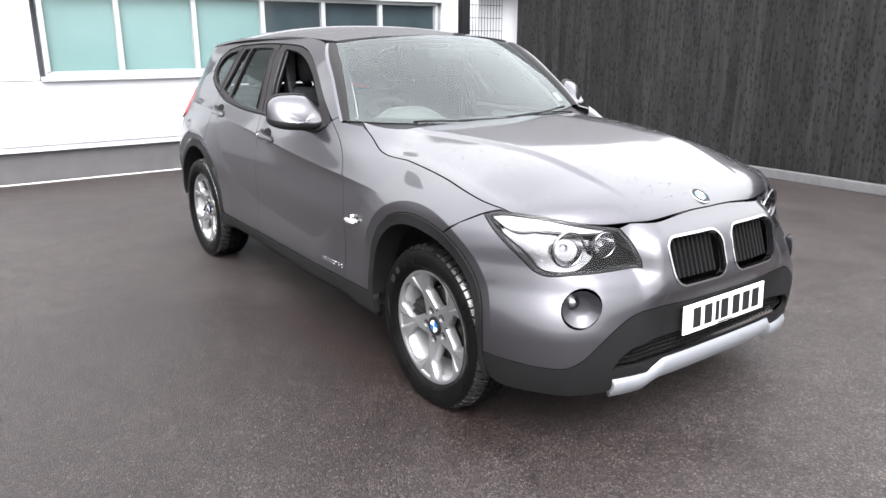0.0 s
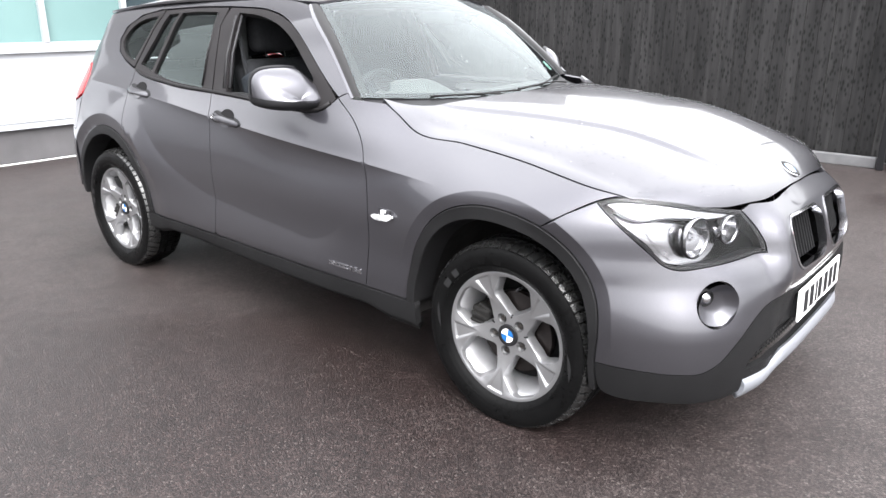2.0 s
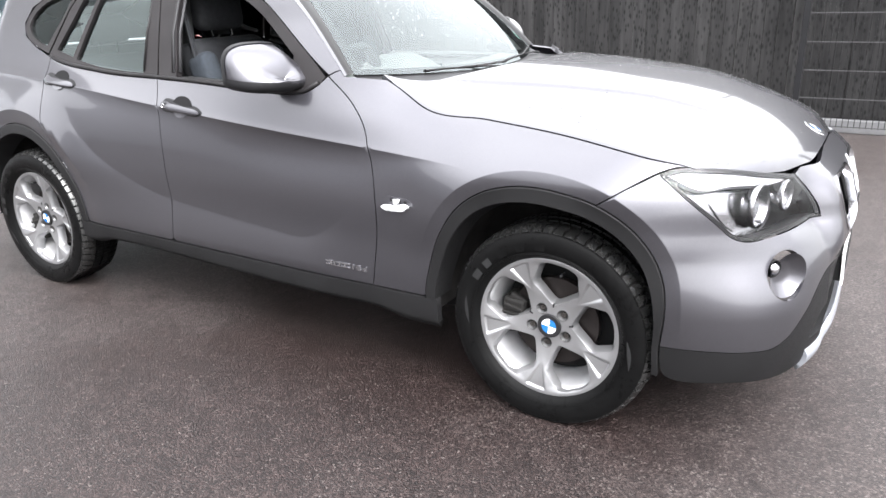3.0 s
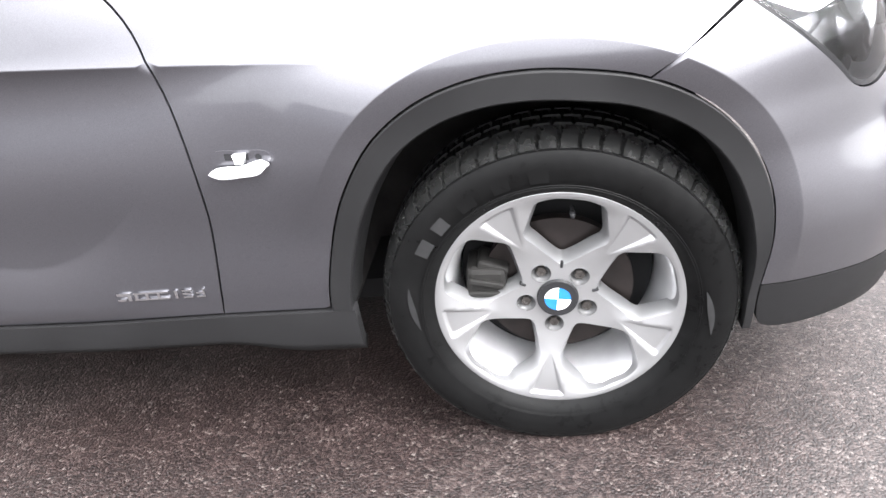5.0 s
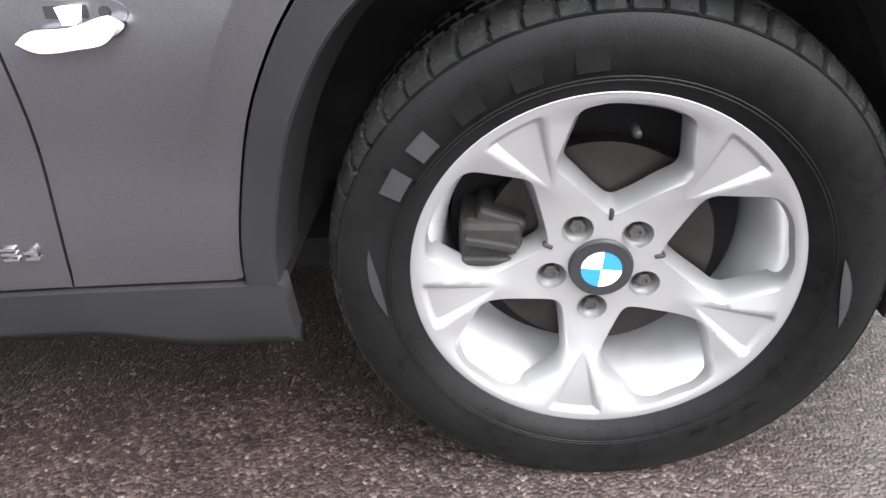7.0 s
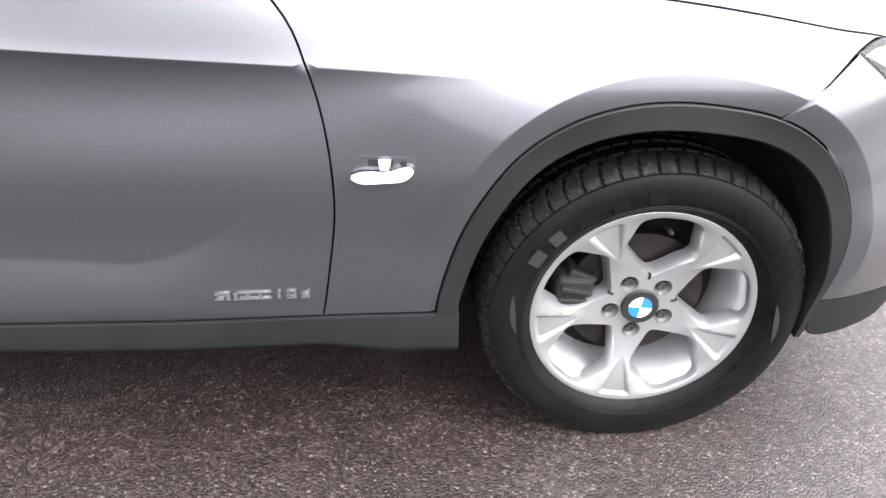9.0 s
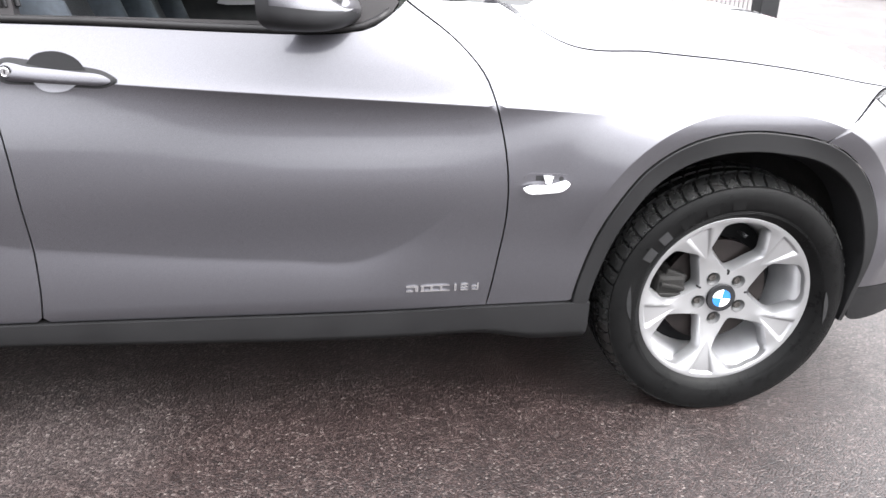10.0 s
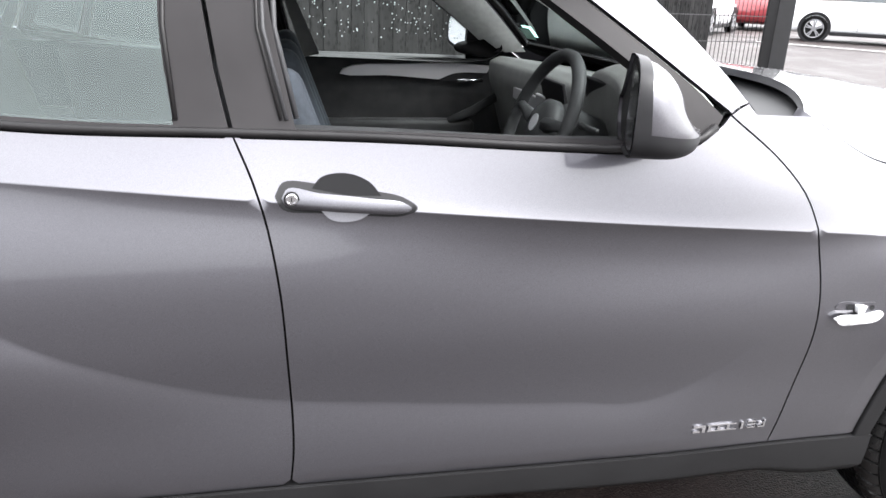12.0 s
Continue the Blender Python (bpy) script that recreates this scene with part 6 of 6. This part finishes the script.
sheet("cowl_panel", cowl, np.linspace(-1, 1, 40), np.linspace(0, 1, 8), INK, car, "black plastic cowl panel")
for pts, off in ((((0.10, 0.020), (0.45, 0.018), (0.84, 0.020)), 0.006), (((-0.62, 0.012), (-0.25, 0.016), (0.12, 0.014)), 0.004)):
    line = [Vector(screen(np.array([u]), np.array([v]))[0]) + Vector((0.55 * off, 0, 0.83 * off)) for u, v in pts]
    mid = [line[0].lerp(line[1], t) for t in np.linspace(0, 1, 6)] + [line[1].lerp(line[2], t) for t in np.linspace(0.2, 1, 5)]
    w = part("wiper", tube(mid, 0.0042, 6), RUBBER_TRIM, car, "black wiper blade")
    part("wiper_arm", tube([mid[5] + Vector((0.008, 0, 0.002)), mid[8] + Vector((0.03, 0, -0.012)), mid[-1] + Vector((0.05, 0.01, -0.03))], [0.0035, 0.004, 0.006], 8), RUBBER_TRIM, w, smooth=True)
# round holder pad behind the glass
m = Matrix.Translation(Vector(screen(np.array([-0.85]), np.array([0.15]))[0]) + Vector((-0.010, 0.006, -0.012))) @ Matrix.Rotation(radians(52), 4, "Y") @ Matrix.Rotation(radians(90), 4, "X")
pad = part("holder_pad", shift(lathe([(0.0, 0.004), (0.036, 0.004), (0.04, 0.0), (0.036, -0.006), (0.0, -0.006)], 32), m), INK, car, "round black holder pad")
part("label_bar", shift(boxed(-0.022, 0.022, 0.004, 0.0052, -0.004, 0.004), m), TYRE_MARK, pad)

# ---- cabin ----
part("cabin_floor", boxed(-3.2, -0.5, -0.72, 0.72, 0.30, 0.36), CABIN, car)
part("underbody", boxed(-3.3, 0.45, -0.62, 0.62, 0.19, 0.24), DARK, car)
part("bulkhead", boxed(-0.62, -0.58, -0.70, 0.70, 0.30, 0.98), DARK, car)
part("boot_wall", boxed(-3.32, -3.28, -0.66, 0.66, 0.36, 1.08), CABIN, car)
sheet("headliner", lambda u, v: roof(u, v) - (0, 0, 0.045), np.linspace(-1.25, -3.06, 30), np.linspace(-0.57, 0.57, 16), HEADLINER, car, "pale grey headliner")
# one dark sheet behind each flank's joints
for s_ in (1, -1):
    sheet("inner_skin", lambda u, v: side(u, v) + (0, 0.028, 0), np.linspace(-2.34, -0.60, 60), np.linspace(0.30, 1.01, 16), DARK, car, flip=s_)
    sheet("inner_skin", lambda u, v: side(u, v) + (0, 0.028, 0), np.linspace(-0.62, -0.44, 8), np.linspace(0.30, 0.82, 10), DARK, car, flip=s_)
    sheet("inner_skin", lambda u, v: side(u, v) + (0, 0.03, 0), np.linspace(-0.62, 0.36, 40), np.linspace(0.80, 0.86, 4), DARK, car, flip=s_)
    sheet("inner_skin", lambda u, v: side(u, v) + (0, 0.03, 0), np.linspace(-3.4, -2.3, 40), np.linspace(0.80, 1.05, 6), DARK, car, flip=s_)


def dash(u, v):
    """Dashboard: u across, v from the screen's foot back over the top and down the face."""
    t = np.clip(v, 0, 1)
    x = np.interp(t, (0, 0.35, 0.5, 0.62, 0.8, 1.0), (-0.62, -0.84, -0.90, -0.915, -0.90, -0.86))
    z = np.interp(t, (0, 0.35, 0.5, 0.62, 0.8, 1.0), (1.015, 1.035, 1.015, 0.96, 0.82, 0.60))
    hump = 0.075 * np.exp(-(((0.66 * u + 0.37) / 0.17) ** 4)) * sstep(0.05, 0.30, t) * sstep(0.68, 0.52, t)
    return np.stack([x - 0.3 * hump - 0.13 * u * u * (1 - t), 0.66 * u, z + hump], -1)


dashboard = sheet("dashboard", dash, np.linspace(-1, 1, 60), np.linspace(0, 1, 34), DASH, car, "charcoal dashboard with silver trim")
part("instrument_display", shift(boxed(-0.006, 0.006, -0.145, 0.145, -0.05, 0.05, 0.004), pose(-0.925, -0.37, 1.025, 0, -22, 0)), INK, dashboard)
part("centre_screen", shift(boxed(-0.006, 0.006, -0.10, 0.10, -0.045, 0.045, 0.004), pose(-0.935, 0.0, 0.985, 0, -15, 0)), INK, dashboard)
part("dash_trim", shift(boxed(-0.006, 0.006, 0.16, 0.63, -0.022, 0.022, 0.004), pose(-0.925, 0.0, 0.93, 0, -8, 0)), SATIN, dashboard)
for y in (-0.58, -0.16, 0.12):
    part("air_vent", shift(boxed(-0.006, 0.006, -0.045, 0.045, -0.028, 0.028, 0.006), pose(-0.93, y, 0.94, 0, -10, 0)), SATIN, dashboard)
# steering wheel
sw = empty_under("steering_wheel", car, "black leather steering wheel")
sm = pose(-1.112, -0.385, 0.968, 0, 0, 0) @ Matrix.Rotation(radians(22), 4, "Y") @ Matrix.Rotation(radians(90), 4, "Z")
circ = [(0.178 * math.cos(a), 0, 0.178 * math.sin(a)) for a in np.linspace(0, 2 * math.pi, 49)[:-1]]
part("rim", shift(tube(circ, 0.0165, 10, True), sm), CABIN, sw, smooth=True)
part("hub", shift(lathe([(0.0, -0.012), (0.05, -0.01), (0.068, 0.005), (0.07, 0.03), (0.0, 0.035)], 28), sm @ Matrix.Rotation(math.pi, 4, "Z")), CABIN, sw, smooth=True)
for a in (8, 172, 270):
    a = radians(a)
    d = Vector((math.cos(a), 0, math.sin(a)))
    part("spoke", shift(tube([d * 0.055, d * 0.12, d * 0.17], [0.020, 0.014, 0.013], 8), sm), SATIN if a > 4 else CABIN, sw, smooth=True)
part("hub_disc", shift(lathe([(0.0, 0.0), (0.022, 0.0), (0.022, 0.006)], 24), sm @ Matrix.Translation((0, 0.014, 0)) @ Matrix.Rotation(math.pi, 4, "Z")), SATIN, sw)
part("column", tube([(-1.05, -0.37, 0.975), (-0.88, -0.37, 0.90)], 0.045, 12), CABIN, sw, smooth=True)
for dy in (-0.09, 0.09):
    part("stalk", tube([(-1.01, -0.37, 0.965), (-1.015, -0.37 + dy * 1.7, 0.975)], [0.009, 0.007], 8), CABIN, sw, smooth=True)


def cushion(x0, x1, y0, y1, z0, z1, r=0.05, lean=0.0, hollow=0.0):
    """A padded block, rounded and leaning back by lean degrees about its foot."""
    bm = bmesh.new()
    bmesh.ops.create_cube(bm, size=1, matrix=Matrix.LocRotScale(((x0 + x1) / 2, (y0 + y1) / 2, (z0 + z1) / 2), None, (x1 - x0, y1 - y0, z1 - z0)))
    bmesh.ops.bevel(bm, geom=bm.edges[:], offset=r, segments=4, affect="EDGES", profile=0.5)
    if lean:
        shift(bm, Matrix.Translation((x1, 0, z0)) @ Matrix.Rotation(radians(-lean), 4, "Y") @ Matrix.Translation((-x1, 0, -z0)))
    return bm


CHANNEL = mat("grey_window_channel", (0.03, 0.03, 0.032), 0.5, noise_scale=20, amount=0.15, spec=0.2)
BLUEGREY = mat("blue_grey_seat_fabric", (0.016, 0.021, 0.028), 0.9, noise_scale=70, amount=0.3, bump=0.4, bump_scale=600)
for y in (-0.37, 0.37):
    seat = empty_under("front_seat", car, "dark fabric front seat with a tall headrest")
    part("cushion", cushion(-1.68, -1.16, y - 0.25, y + 0.25, 0.50, 0.66, 0.06), FABRIC, seat, smooth=True)
    part("backrest", cushion(-1.72, -1.58, y - 0.235, y + 0.235, 0.60, 1.22, 0.06, 20), FABRIC, seat, smooth=True)
    for d in (-1, 1):
        part("bolster", cushion(-1.66, -1.52, y + d * 0.21 - 0.045, y + d * 0.21 + 0.045, 0.64, 1.16, 0.04, 20), BLUEGREY, seat, smooth=True)
        part("headrest_rod", tube([(-1.835, y + d * 0.06, 1.17), (-1.86, y + d * 0.06, 1.26)], 0.006, 8), CHROME, seat)
    part("headrest", cushion(-1.90, -1.80, y - 0.135, y + 0.135, 1.20, 1.385, 0.045, 6), FABRIC, seat, smooth=True)
bench = empty_under("rear_seat", car, "dark fabric rear bench with headrests")
part("cushion", cushion(-2.55, -2.08, -0.66, 0.66, 0.48, 0.64, 0.06), FABRIC, bench, smooth=True)
part("backrest", cushion(-2.62, -2.50, -0.66, 0.66, 0.60, 1.10, 0.05, 14), FABRIC, bench, smooth=True)
for y in (-0.40, 0.0, 0.40):
    part("headrest", cushion(-2.68, -2.60, y - 0.13, y + 0.13, 1.13, 1.27, 0.04), FABRIC, bench, smooth=True)
    for d in (-0.05, 0.05):
        part("headrest_rod", tube([(-2.645, y + d, 1.08), (-2.64, y + d, 1.16)], 0.006, 8), CHROME, bench)
# door cards
for s_ in (1, -1):
    card = lambda u, v: side(u, np.minimum(v, 1.045)) * (1, 1, 0) + np.stack([0 * u, 0.085 + 0.006 * np.cos(v * 9), v], -1)  # noqa: E731
    d = sheet("door_card", card, np.linspace(-0.80, -1.72, 30), np.linspace(0.42, 1.012, 24), CABIN, car, "black door card with a silver strip", flip=s_)
    sheet("door_card", card, np.linspace(-1.86, -2.50, 20), np.linspace(0.42, 1.030, 24), CABIN, car, flip=s_)
    for a, b in ((-0.84, -1.72), (-1.86, -2.56)):
        ledge = lambda u, v: side(u, np.full_like(u, 1.045)) * (1, 1, 0) + np.stack([0 * u, 0.012 + 0.085 * v, 1.052 - 0.006 * v + belt_z(u) - 1.04], -1)  # noqa: E731
        sheet("door_ledge", ledge, np.linspace(a, b, 30), np.linspace(0, 1, 5), CABIN, d, flip=s_)
    strip = curve_pts([(-0.935, 0.990, 1), (-1.10, 1.001), (-1.28, 0.994), (-1.515, 0.978), (-1.53, 0.962), (-1.33, 0.950), (-1.14, 0.934, 1), (-1.08, 0.958), (-0.945, 0.962, 1)], 20, closed=True)
    panel("silver_strip", card, strip, SATIN, d, flip=s_, off=-0.014, gap=0.0, depth=-0.006, step=0.03)
    lever = curve_pts([(-0.955, 0.954), (-1.04, 0.953), (-1.125, 0.936), (-1.07, 0.924), (-0.975, 0.930)], 24, closed=True)
    panel("lever_recess", card, lever, INK, d, flip=s_, off=-0.013, gap=0.0, depth=0, step=0.02)
    yy = -0.655 * s_
    part("door_lever", tube([(-0.99, yy, 0.942), (-1.04, yy - 0.010 * -s_, 0.942), (-1.09, yy, 0.939)], 0.006, 8), CHROME, d, smooth=True)
    part("armrest", boxed(-1.62, -1.02, min(-0.70 * s_, -0.62 * s_), max(-0.70 * s_, -0.62 * s_), 0.745, 0.795, 0.018, 3), CABIN, d, smooth=True)
    part("grab_bar", tube([(-1.12, -0.64 * s_, 0.785), (-1.02, -0.625 * s_, 0.835), (-0.93, -0.64 * s_, 0.885)], 0.018, 10), CABIN, d, smooth=True)
    # door pillar inside
    part("centre_pillar", boxed(-1.92, -1.82, min(-0.54 * s_, -0.585 * s_), max(-0.54 * s_, -0.585 * s_), 0.5, 1.40, 0.015), CABIN, car)
    belt_pts = [(-1.80, -0.61 * s_, 1.30), (-1.76, -0.60 * s_, 1.05), (-1.70, -0.60 * s_, 0.70)]
    part("seat_belt", tube(belt_pts, 0.012, 6), FABRIC, car)
    if s_ == -1:
        trim = lambda u, v: np.stack([u - 0.42 * (v - 1.03), 0.675 - 0.10 * (v - 1.03), v], -1)  # noqa: E731
        out = curve_pts([(-1.665, 1.018, 1), (-1.606, 1.030, 1), (-1.606, 1.395, 1), (-1.632, 1.395, 1)], 30, closed=True)
        panel("pillar_cover", trim, out, DASH, car, step=0.05, gap=0.0, depth=-0.012, label="grey inner cover of the door pillar")
    # window guide of the lowered glass
    part("window_channel", tube([tuple(side(np.array([a]), np.array([b]))[0] * (1, s_, 1) + (0, 0.02 * s_, 0)) for a, b in ((-1.700, 1.046), (-1.735, 1.2), (-1.737, 1.375))], 0.006, 6), CHANNEL, car, smooth=True)
    for tube_r, dx, mat_ in ((0.0042, -0.012, CHANNEL), (0.0035, -0.022, RUBBER_TRIM)):
        part("window_channel", tube([tuple(side(np.array([a + dx]), np.array([b]))[0] * (1, s_, 1) + (0, 0.002 * s_, 0)) for a, b in ((-1.706, 1.046), (-1.742, 1.2), (-1.744, 1.375))], tube_r, 6), mat_, car, smooth=True)
    part("pane_seal", tube([tuple(side(np.array([a]), np.array([b]))[0] * (1, s_, 1) + (0, 0.002 * s_, 0)) for a, b in ((-1.908, 1.046), (-1.924, 1.2), (-1.921, 1.385))], 0.0045, 6), RUBBER_TRIM, car, smooth=True)
inner_line = ((-0.878, 1.060), (-1.0, 1.155), (-1.15, 1.260), (-1.31, 1.352))


def pillar_inside(u, v):
    """The trim inside a windscreen pillar, from the glass (u = 0) back to the door window (u = 1)."""
    a = screen(np.full_like(v, -0.93), 0.04 + 0.9 * v) - (0.025, 0, 0.03)
    k = v * 3
    x, z = np.interp(k, range(4), [p[0] for p in inner_line]) - 0.05, np.interp(k, range(4), [p[1] for p in inner_line]) - 0.02
    b = side(x, z) + (0, 0.045, 0)
    return a + (b - a) * u[:, None] + np.stack([0 * u, 0.02 * np.sin(math.pi * u), 0 * u], -1)


for s_ in (1, -1):
    sheet("pillar_trim", pillar_inside, np.linspace(0, 1, 7), np.linspace(0, 1, 20), HEADLINER, car, "pale grey inner pillar trim", flip=s_)
part("rear_view_mirror", cushion(-1.06, -1.03, -0.12, 0.12, 1.335, 1.395, 0.012), CABIN, car, "black rear-view mirror", smooth=True)

# ---- drops on the far front window ----
rng = random.Random(11)
DROP = mat("rain_drop", (0.75, 0.78, 0.8), 0.1, spec=0.8, noise_scale=50, amount=0.1)
bm = bmesh.new()
for _ in range(260):
    x, z = rng.uniform(-1.70, -1.05), rng.uniform(1.08, 1.38)
    if z > 1.16 + (-1.05 - x) * 0.75:
        continue
    p = side(np.array([x]), np.array([z]))[0]
    bmesh.ops.create_icosphere(bm, subdivisions=1, radius=rng.uniform(0.0012, 0.0036), matrix=Matrix.Translation((x, -p[1] - 0.013, z)) @ Matrix.Diagonal((1, 0.5, 1.2, 1)))
drops = part("rain_spatter", bm, DROP, car, "rain drops on the passenger window", smooth=True)
drops["kind"] = "stuff"

# ---- rain beads on the bonnet and wings ----
WATER = glass("water_bead", (0.97, 0.97, 0.97), 1.45)


def beads(name, count, place, label):
    """Many small flattened beads in one mesh."""
    bm = bmesh.new()
    bmesh.ops.create_icosphere(bm, subdivisions=1, radius=1)
    bv = np.array([v.co[:] for v in bm.verts])
    bf = np.array([[v.index for v in f.verts] for f in bm.faces])
    bm.free()
    at = np.array([place() for _ in range(count)])
    size = np.array([rng.uniform(0.0011, 0.0032) ** 1.0 for _ in range(count)])
    V = (bv[None] * (1, 1, 0.5) * size[:, None, None] + at[:, None]).reshape(-1, 3)
    F = (bf[None] + (np.arange(count) * len(bv))[:, None, None]).reshape(-1, 3)
    me = bpy.data.meshes.new(name)
    me.from_pydata(V.tolist(), [], F.tolist())
    me.update()
    me.shade_smooth()
    ob = put(name, me, WATER, car, label)
    ob["kind"] = "stuff"
    ob.visible_shadow = False


def on_bonnet():
    while True:
        x, y = rng.uniform(-0.5, 0.62), rng.uniform(-0.72, 0.72)
        if float(hood_rear(y)) + 0.02 < x < float(hood_front(abs(y))) - 0.02 and abs(y) < float(hood_edge(np.array([x]))[0]) - 0.015:
            return hood(np.array([x]), np.array([y]))[0]


beads("rain_water", 2600, on_bonnet, "rain beads on the bonnet")
# small permit sticker low in the far corner of the windscreen
STICKER = mat("pale_green_sticker", (0.35, 0.55, 0.48), 0.5, noise_scale=60, amount=0.2)
panel("permit_sticker", screen, np.array([(u, v) for u, v in curve_pts([(0.86, 0.10, 1), (0.93, 0.10, 1), (0.93, 0.20, 1), (0.86, 0.20, 1)], closed=True)]), STICKER, car, off=-0.006, depth=0, gap=0.0, step=0.03, label="pale green permit sticker")

# ---- parked cars beyond the fence ----
WHITE_PAINT = mat("white_car_paint", (0.72, 0.73, 0.75), 0.3, coat=1.0, noise_scale=4, amount=0.04)
RED_PAINT = mat("red_car_paint", (0.20, 0.018, 0.024), 0.3, coat=1.0, noise_scale=4, amount=0.08)
FAR_ALLOY = mat("far_alloy", (0.22, 0.22, 0.23), 0.35, 0.6, noise_scale=20, amount=0.1)


def parked_car(paint, label, m):
    """A plain hatchback: lofted body with windows, lamps and four wheels."""
    c = empty("parked_car", label, "car", m, group="cars parked beyond the fence")
    st = [(-1.98, 0.42, 0.72, 0.74, 0.70), (-1.92, 0.30, 0.86, 0.92, 0.80), (-1.75, 0.22, 0.93, 1.18, 0.85), (-1.40, 0.20, 0.95, 1.44, 0.87), (-0.7, 0.20, 0.95, 1.49, 0.88), (0.0, 0.20, 0.93, 1.46, 0.88), (0.45, 0.20, 0.92, 1.28, 0.88), (0.85, 0.20, 0.91, 1.00, 0.88), (1.3, 0.20, 0.86, 0.92, 0.87), (1.75, 0.22, 0.76, 0.82, 0.82), (1.95, 0.30, 0.62, 0.68, 0.70), (2.02, 0.42, 0.52, 0.55, 0.60)]
    bm, rings = bmesh.new(), []
    for x, z0, zb, zr, w in st:
        up = max(0.0, (zr - zb) / 0.55)
        half = [(w * 0.86, z0), (w * 0.985, z0 + 0.10), (w, (z0 + zb) / 2), (w * 0.985, zb - 0.08), (w * 0.93, zb), (w * (0.93 - 0.17 * up), zb + (zr - zb) * 0.8), (w * (0.86 - 0.20 * up), zr - 0.02), (w * 0.45, zr + 0.01)]
        pts = half + [(-y, z) for y, z in half[::-1]]
        rings.append([bm.verts.new((x, y, z)) for y, z in pts])
    for a, b in zip(rings, rings[1:]):
        for k in range(len(a)):
            j = (k + 1) % len(a)
            bm.faces.new((a[k], a[j], b[j], b[k]))
    bm.faces.new(rings[0])
    bm.faces.new(rings[-1])
    bmesh.ops.subdivide_edges(bm, edges=bm.edges[:], cuts=1, use_grid_fill=True, smooth=0.6)
    part("body", bm, paint, c, smooth=True)
    for s in (1, -1):
        bm = bmesh.new()
        ring_pts = [(-1.55, 0.99), (-1.32, 1.33), (-0.7, 1.40), (0.05, 1.36), (0.62, 1.02), (0.2, 0.985), (-0.8, 0.99)]
        bm.faces.new([bm.verts.new((x, s * (0.835 - 0.26 * (z - 0.98) * 0.9 + 0.004), z)) for x, z in ring_pts])
        part("side_window", bm, DARKPANE, c)
        for x in (-1.25, 1.25):
            wheel = part("wheel", shift(lathe([(0.0, 0.045), (0.19, 0.04), (0.205, 0.03), (0.215, 0.02), (0.27, 0.012), (0.305, 0.02), (0.315, 0.05), (0.315, 0.20), (0.0, 0.20)], 40), Matrix.Translation((x, s * -0.905, 0.315)) @ Matrix.Rotation(0 if s == 1 else math.pi, 4, "Z")), TYRE, c, smooth=True)
            part("arch", shift(lathe([(0.375, 0.02), (0.375, 0.012), (0.30, 0.014), (0.30, 0.16)], 40), Matrix.Translation((x, s * -0.902, 0.335)) @ Matrix.Rotation(0 if s == 1 else math.pi, 4, "Z")), INK, c)
            mw = Matrix.Translation((x, s * -0.905, 0.315)) @ Matrix.Rotation(0 if s == 1 else math.pi, 4, "Z")
            part("hub", shift(lathe([(0.0, 0.018), (0.05, 0.02), (0.055, 0.04)], 20), mw), FAR_ALLOY, wheel)
            part("rim", shift(lathe([(0.20, 0.02), (0.212, 0.012), (0.222, 0.016)], 40), mw), FAR_ALLOY, wheel)
            for k in range(5):
                for d in (-8, 8):
                    a = radians(72 * k + 90 + d)
                    bm = bmesh.new()
                    box(bm, 0.04, 0.208, 0.014, 0.032, -0.014, 0.014, 0.003, 1)
                    part("spoke", shift(bm, mw @ Matrix.Rotation(-a, 4, "Y")), FAR_ALLOY, wheel)
        part("tail_lamp", boxed(-1.93, -1.78, min(s * 0.70, s * 0.835), max(s * 0.70, s * 0.835), 0.90, 1.06, 0.03), RED, c)
        part("headlamp", boxed(1.62, 1.90, min(s * 0.62, s * 0.815), max(s * 0.62, s * 0.815), 0.60, 0.74, 0.03), CHROME, c)
        part("door_line", boxed(-0.302, -0.296, min(s * 0.80, s * 0.884), max(s * 0.80, s * 0.884), 0.28, 0.93), INK, c)
    part("sill", boxed(-0.9, 0.9, -0.872, 0.872, 0.17, 0.26, 0.02), INK, c)
    return c


gz = lambda x, y: float(ground_z(x, y))  # noqa: E731
parked_car(WHITE_PAINT, "white hatchback parked in the bays beyond the fence", pose(12.52, 14.42, gz(12.52, 14.42), 0, 0, -38))
parked_car(WHITE_PAINT, "white estate car seen through the mesh gate", pose(9.28, 17.41, gz(9.28, 17.41), 0, 0, 46))
parked_car(RED_PAINT, "red car parked behind the white ones", pose(13.49, 20.30, gz(13.49, 20.30), 0, 0, 50))
bays = [((9.0, 13.8), (15.4, 8.8)), ((11.0, 14.9), (17.7, 12.8)), ((8.6, 15.8), (5.5, 20.3))]
for (x0, y0), (x1, y1) in bays:
    n = 24
    bm = bmesh.new()
    d = Vector((x1 - x0, y1 - y0, 0)).normalized()
    s = Vector((-d.y, d.x, 0)) * 0.05
    row = []
    for i in range(n + 1):
        x, y = x0 + (x1 - x0) * i / n, y0 + (y1 - y0) * i / n
        z = gz(x, y) + 0.03
        row.append((bm.verts.new((x + s.x, y + s.y, z)), bm.verts.new((x - s.x, y - s.y, z))))
    for a, b in zip(row, row[1:]):
        bm.faces.new((a[0], b[0], b[1], a[1]))
    tagged(part("bay_line", bm, LINE), "white painted parking bay line", "line", group="bay lines", kind="structure")
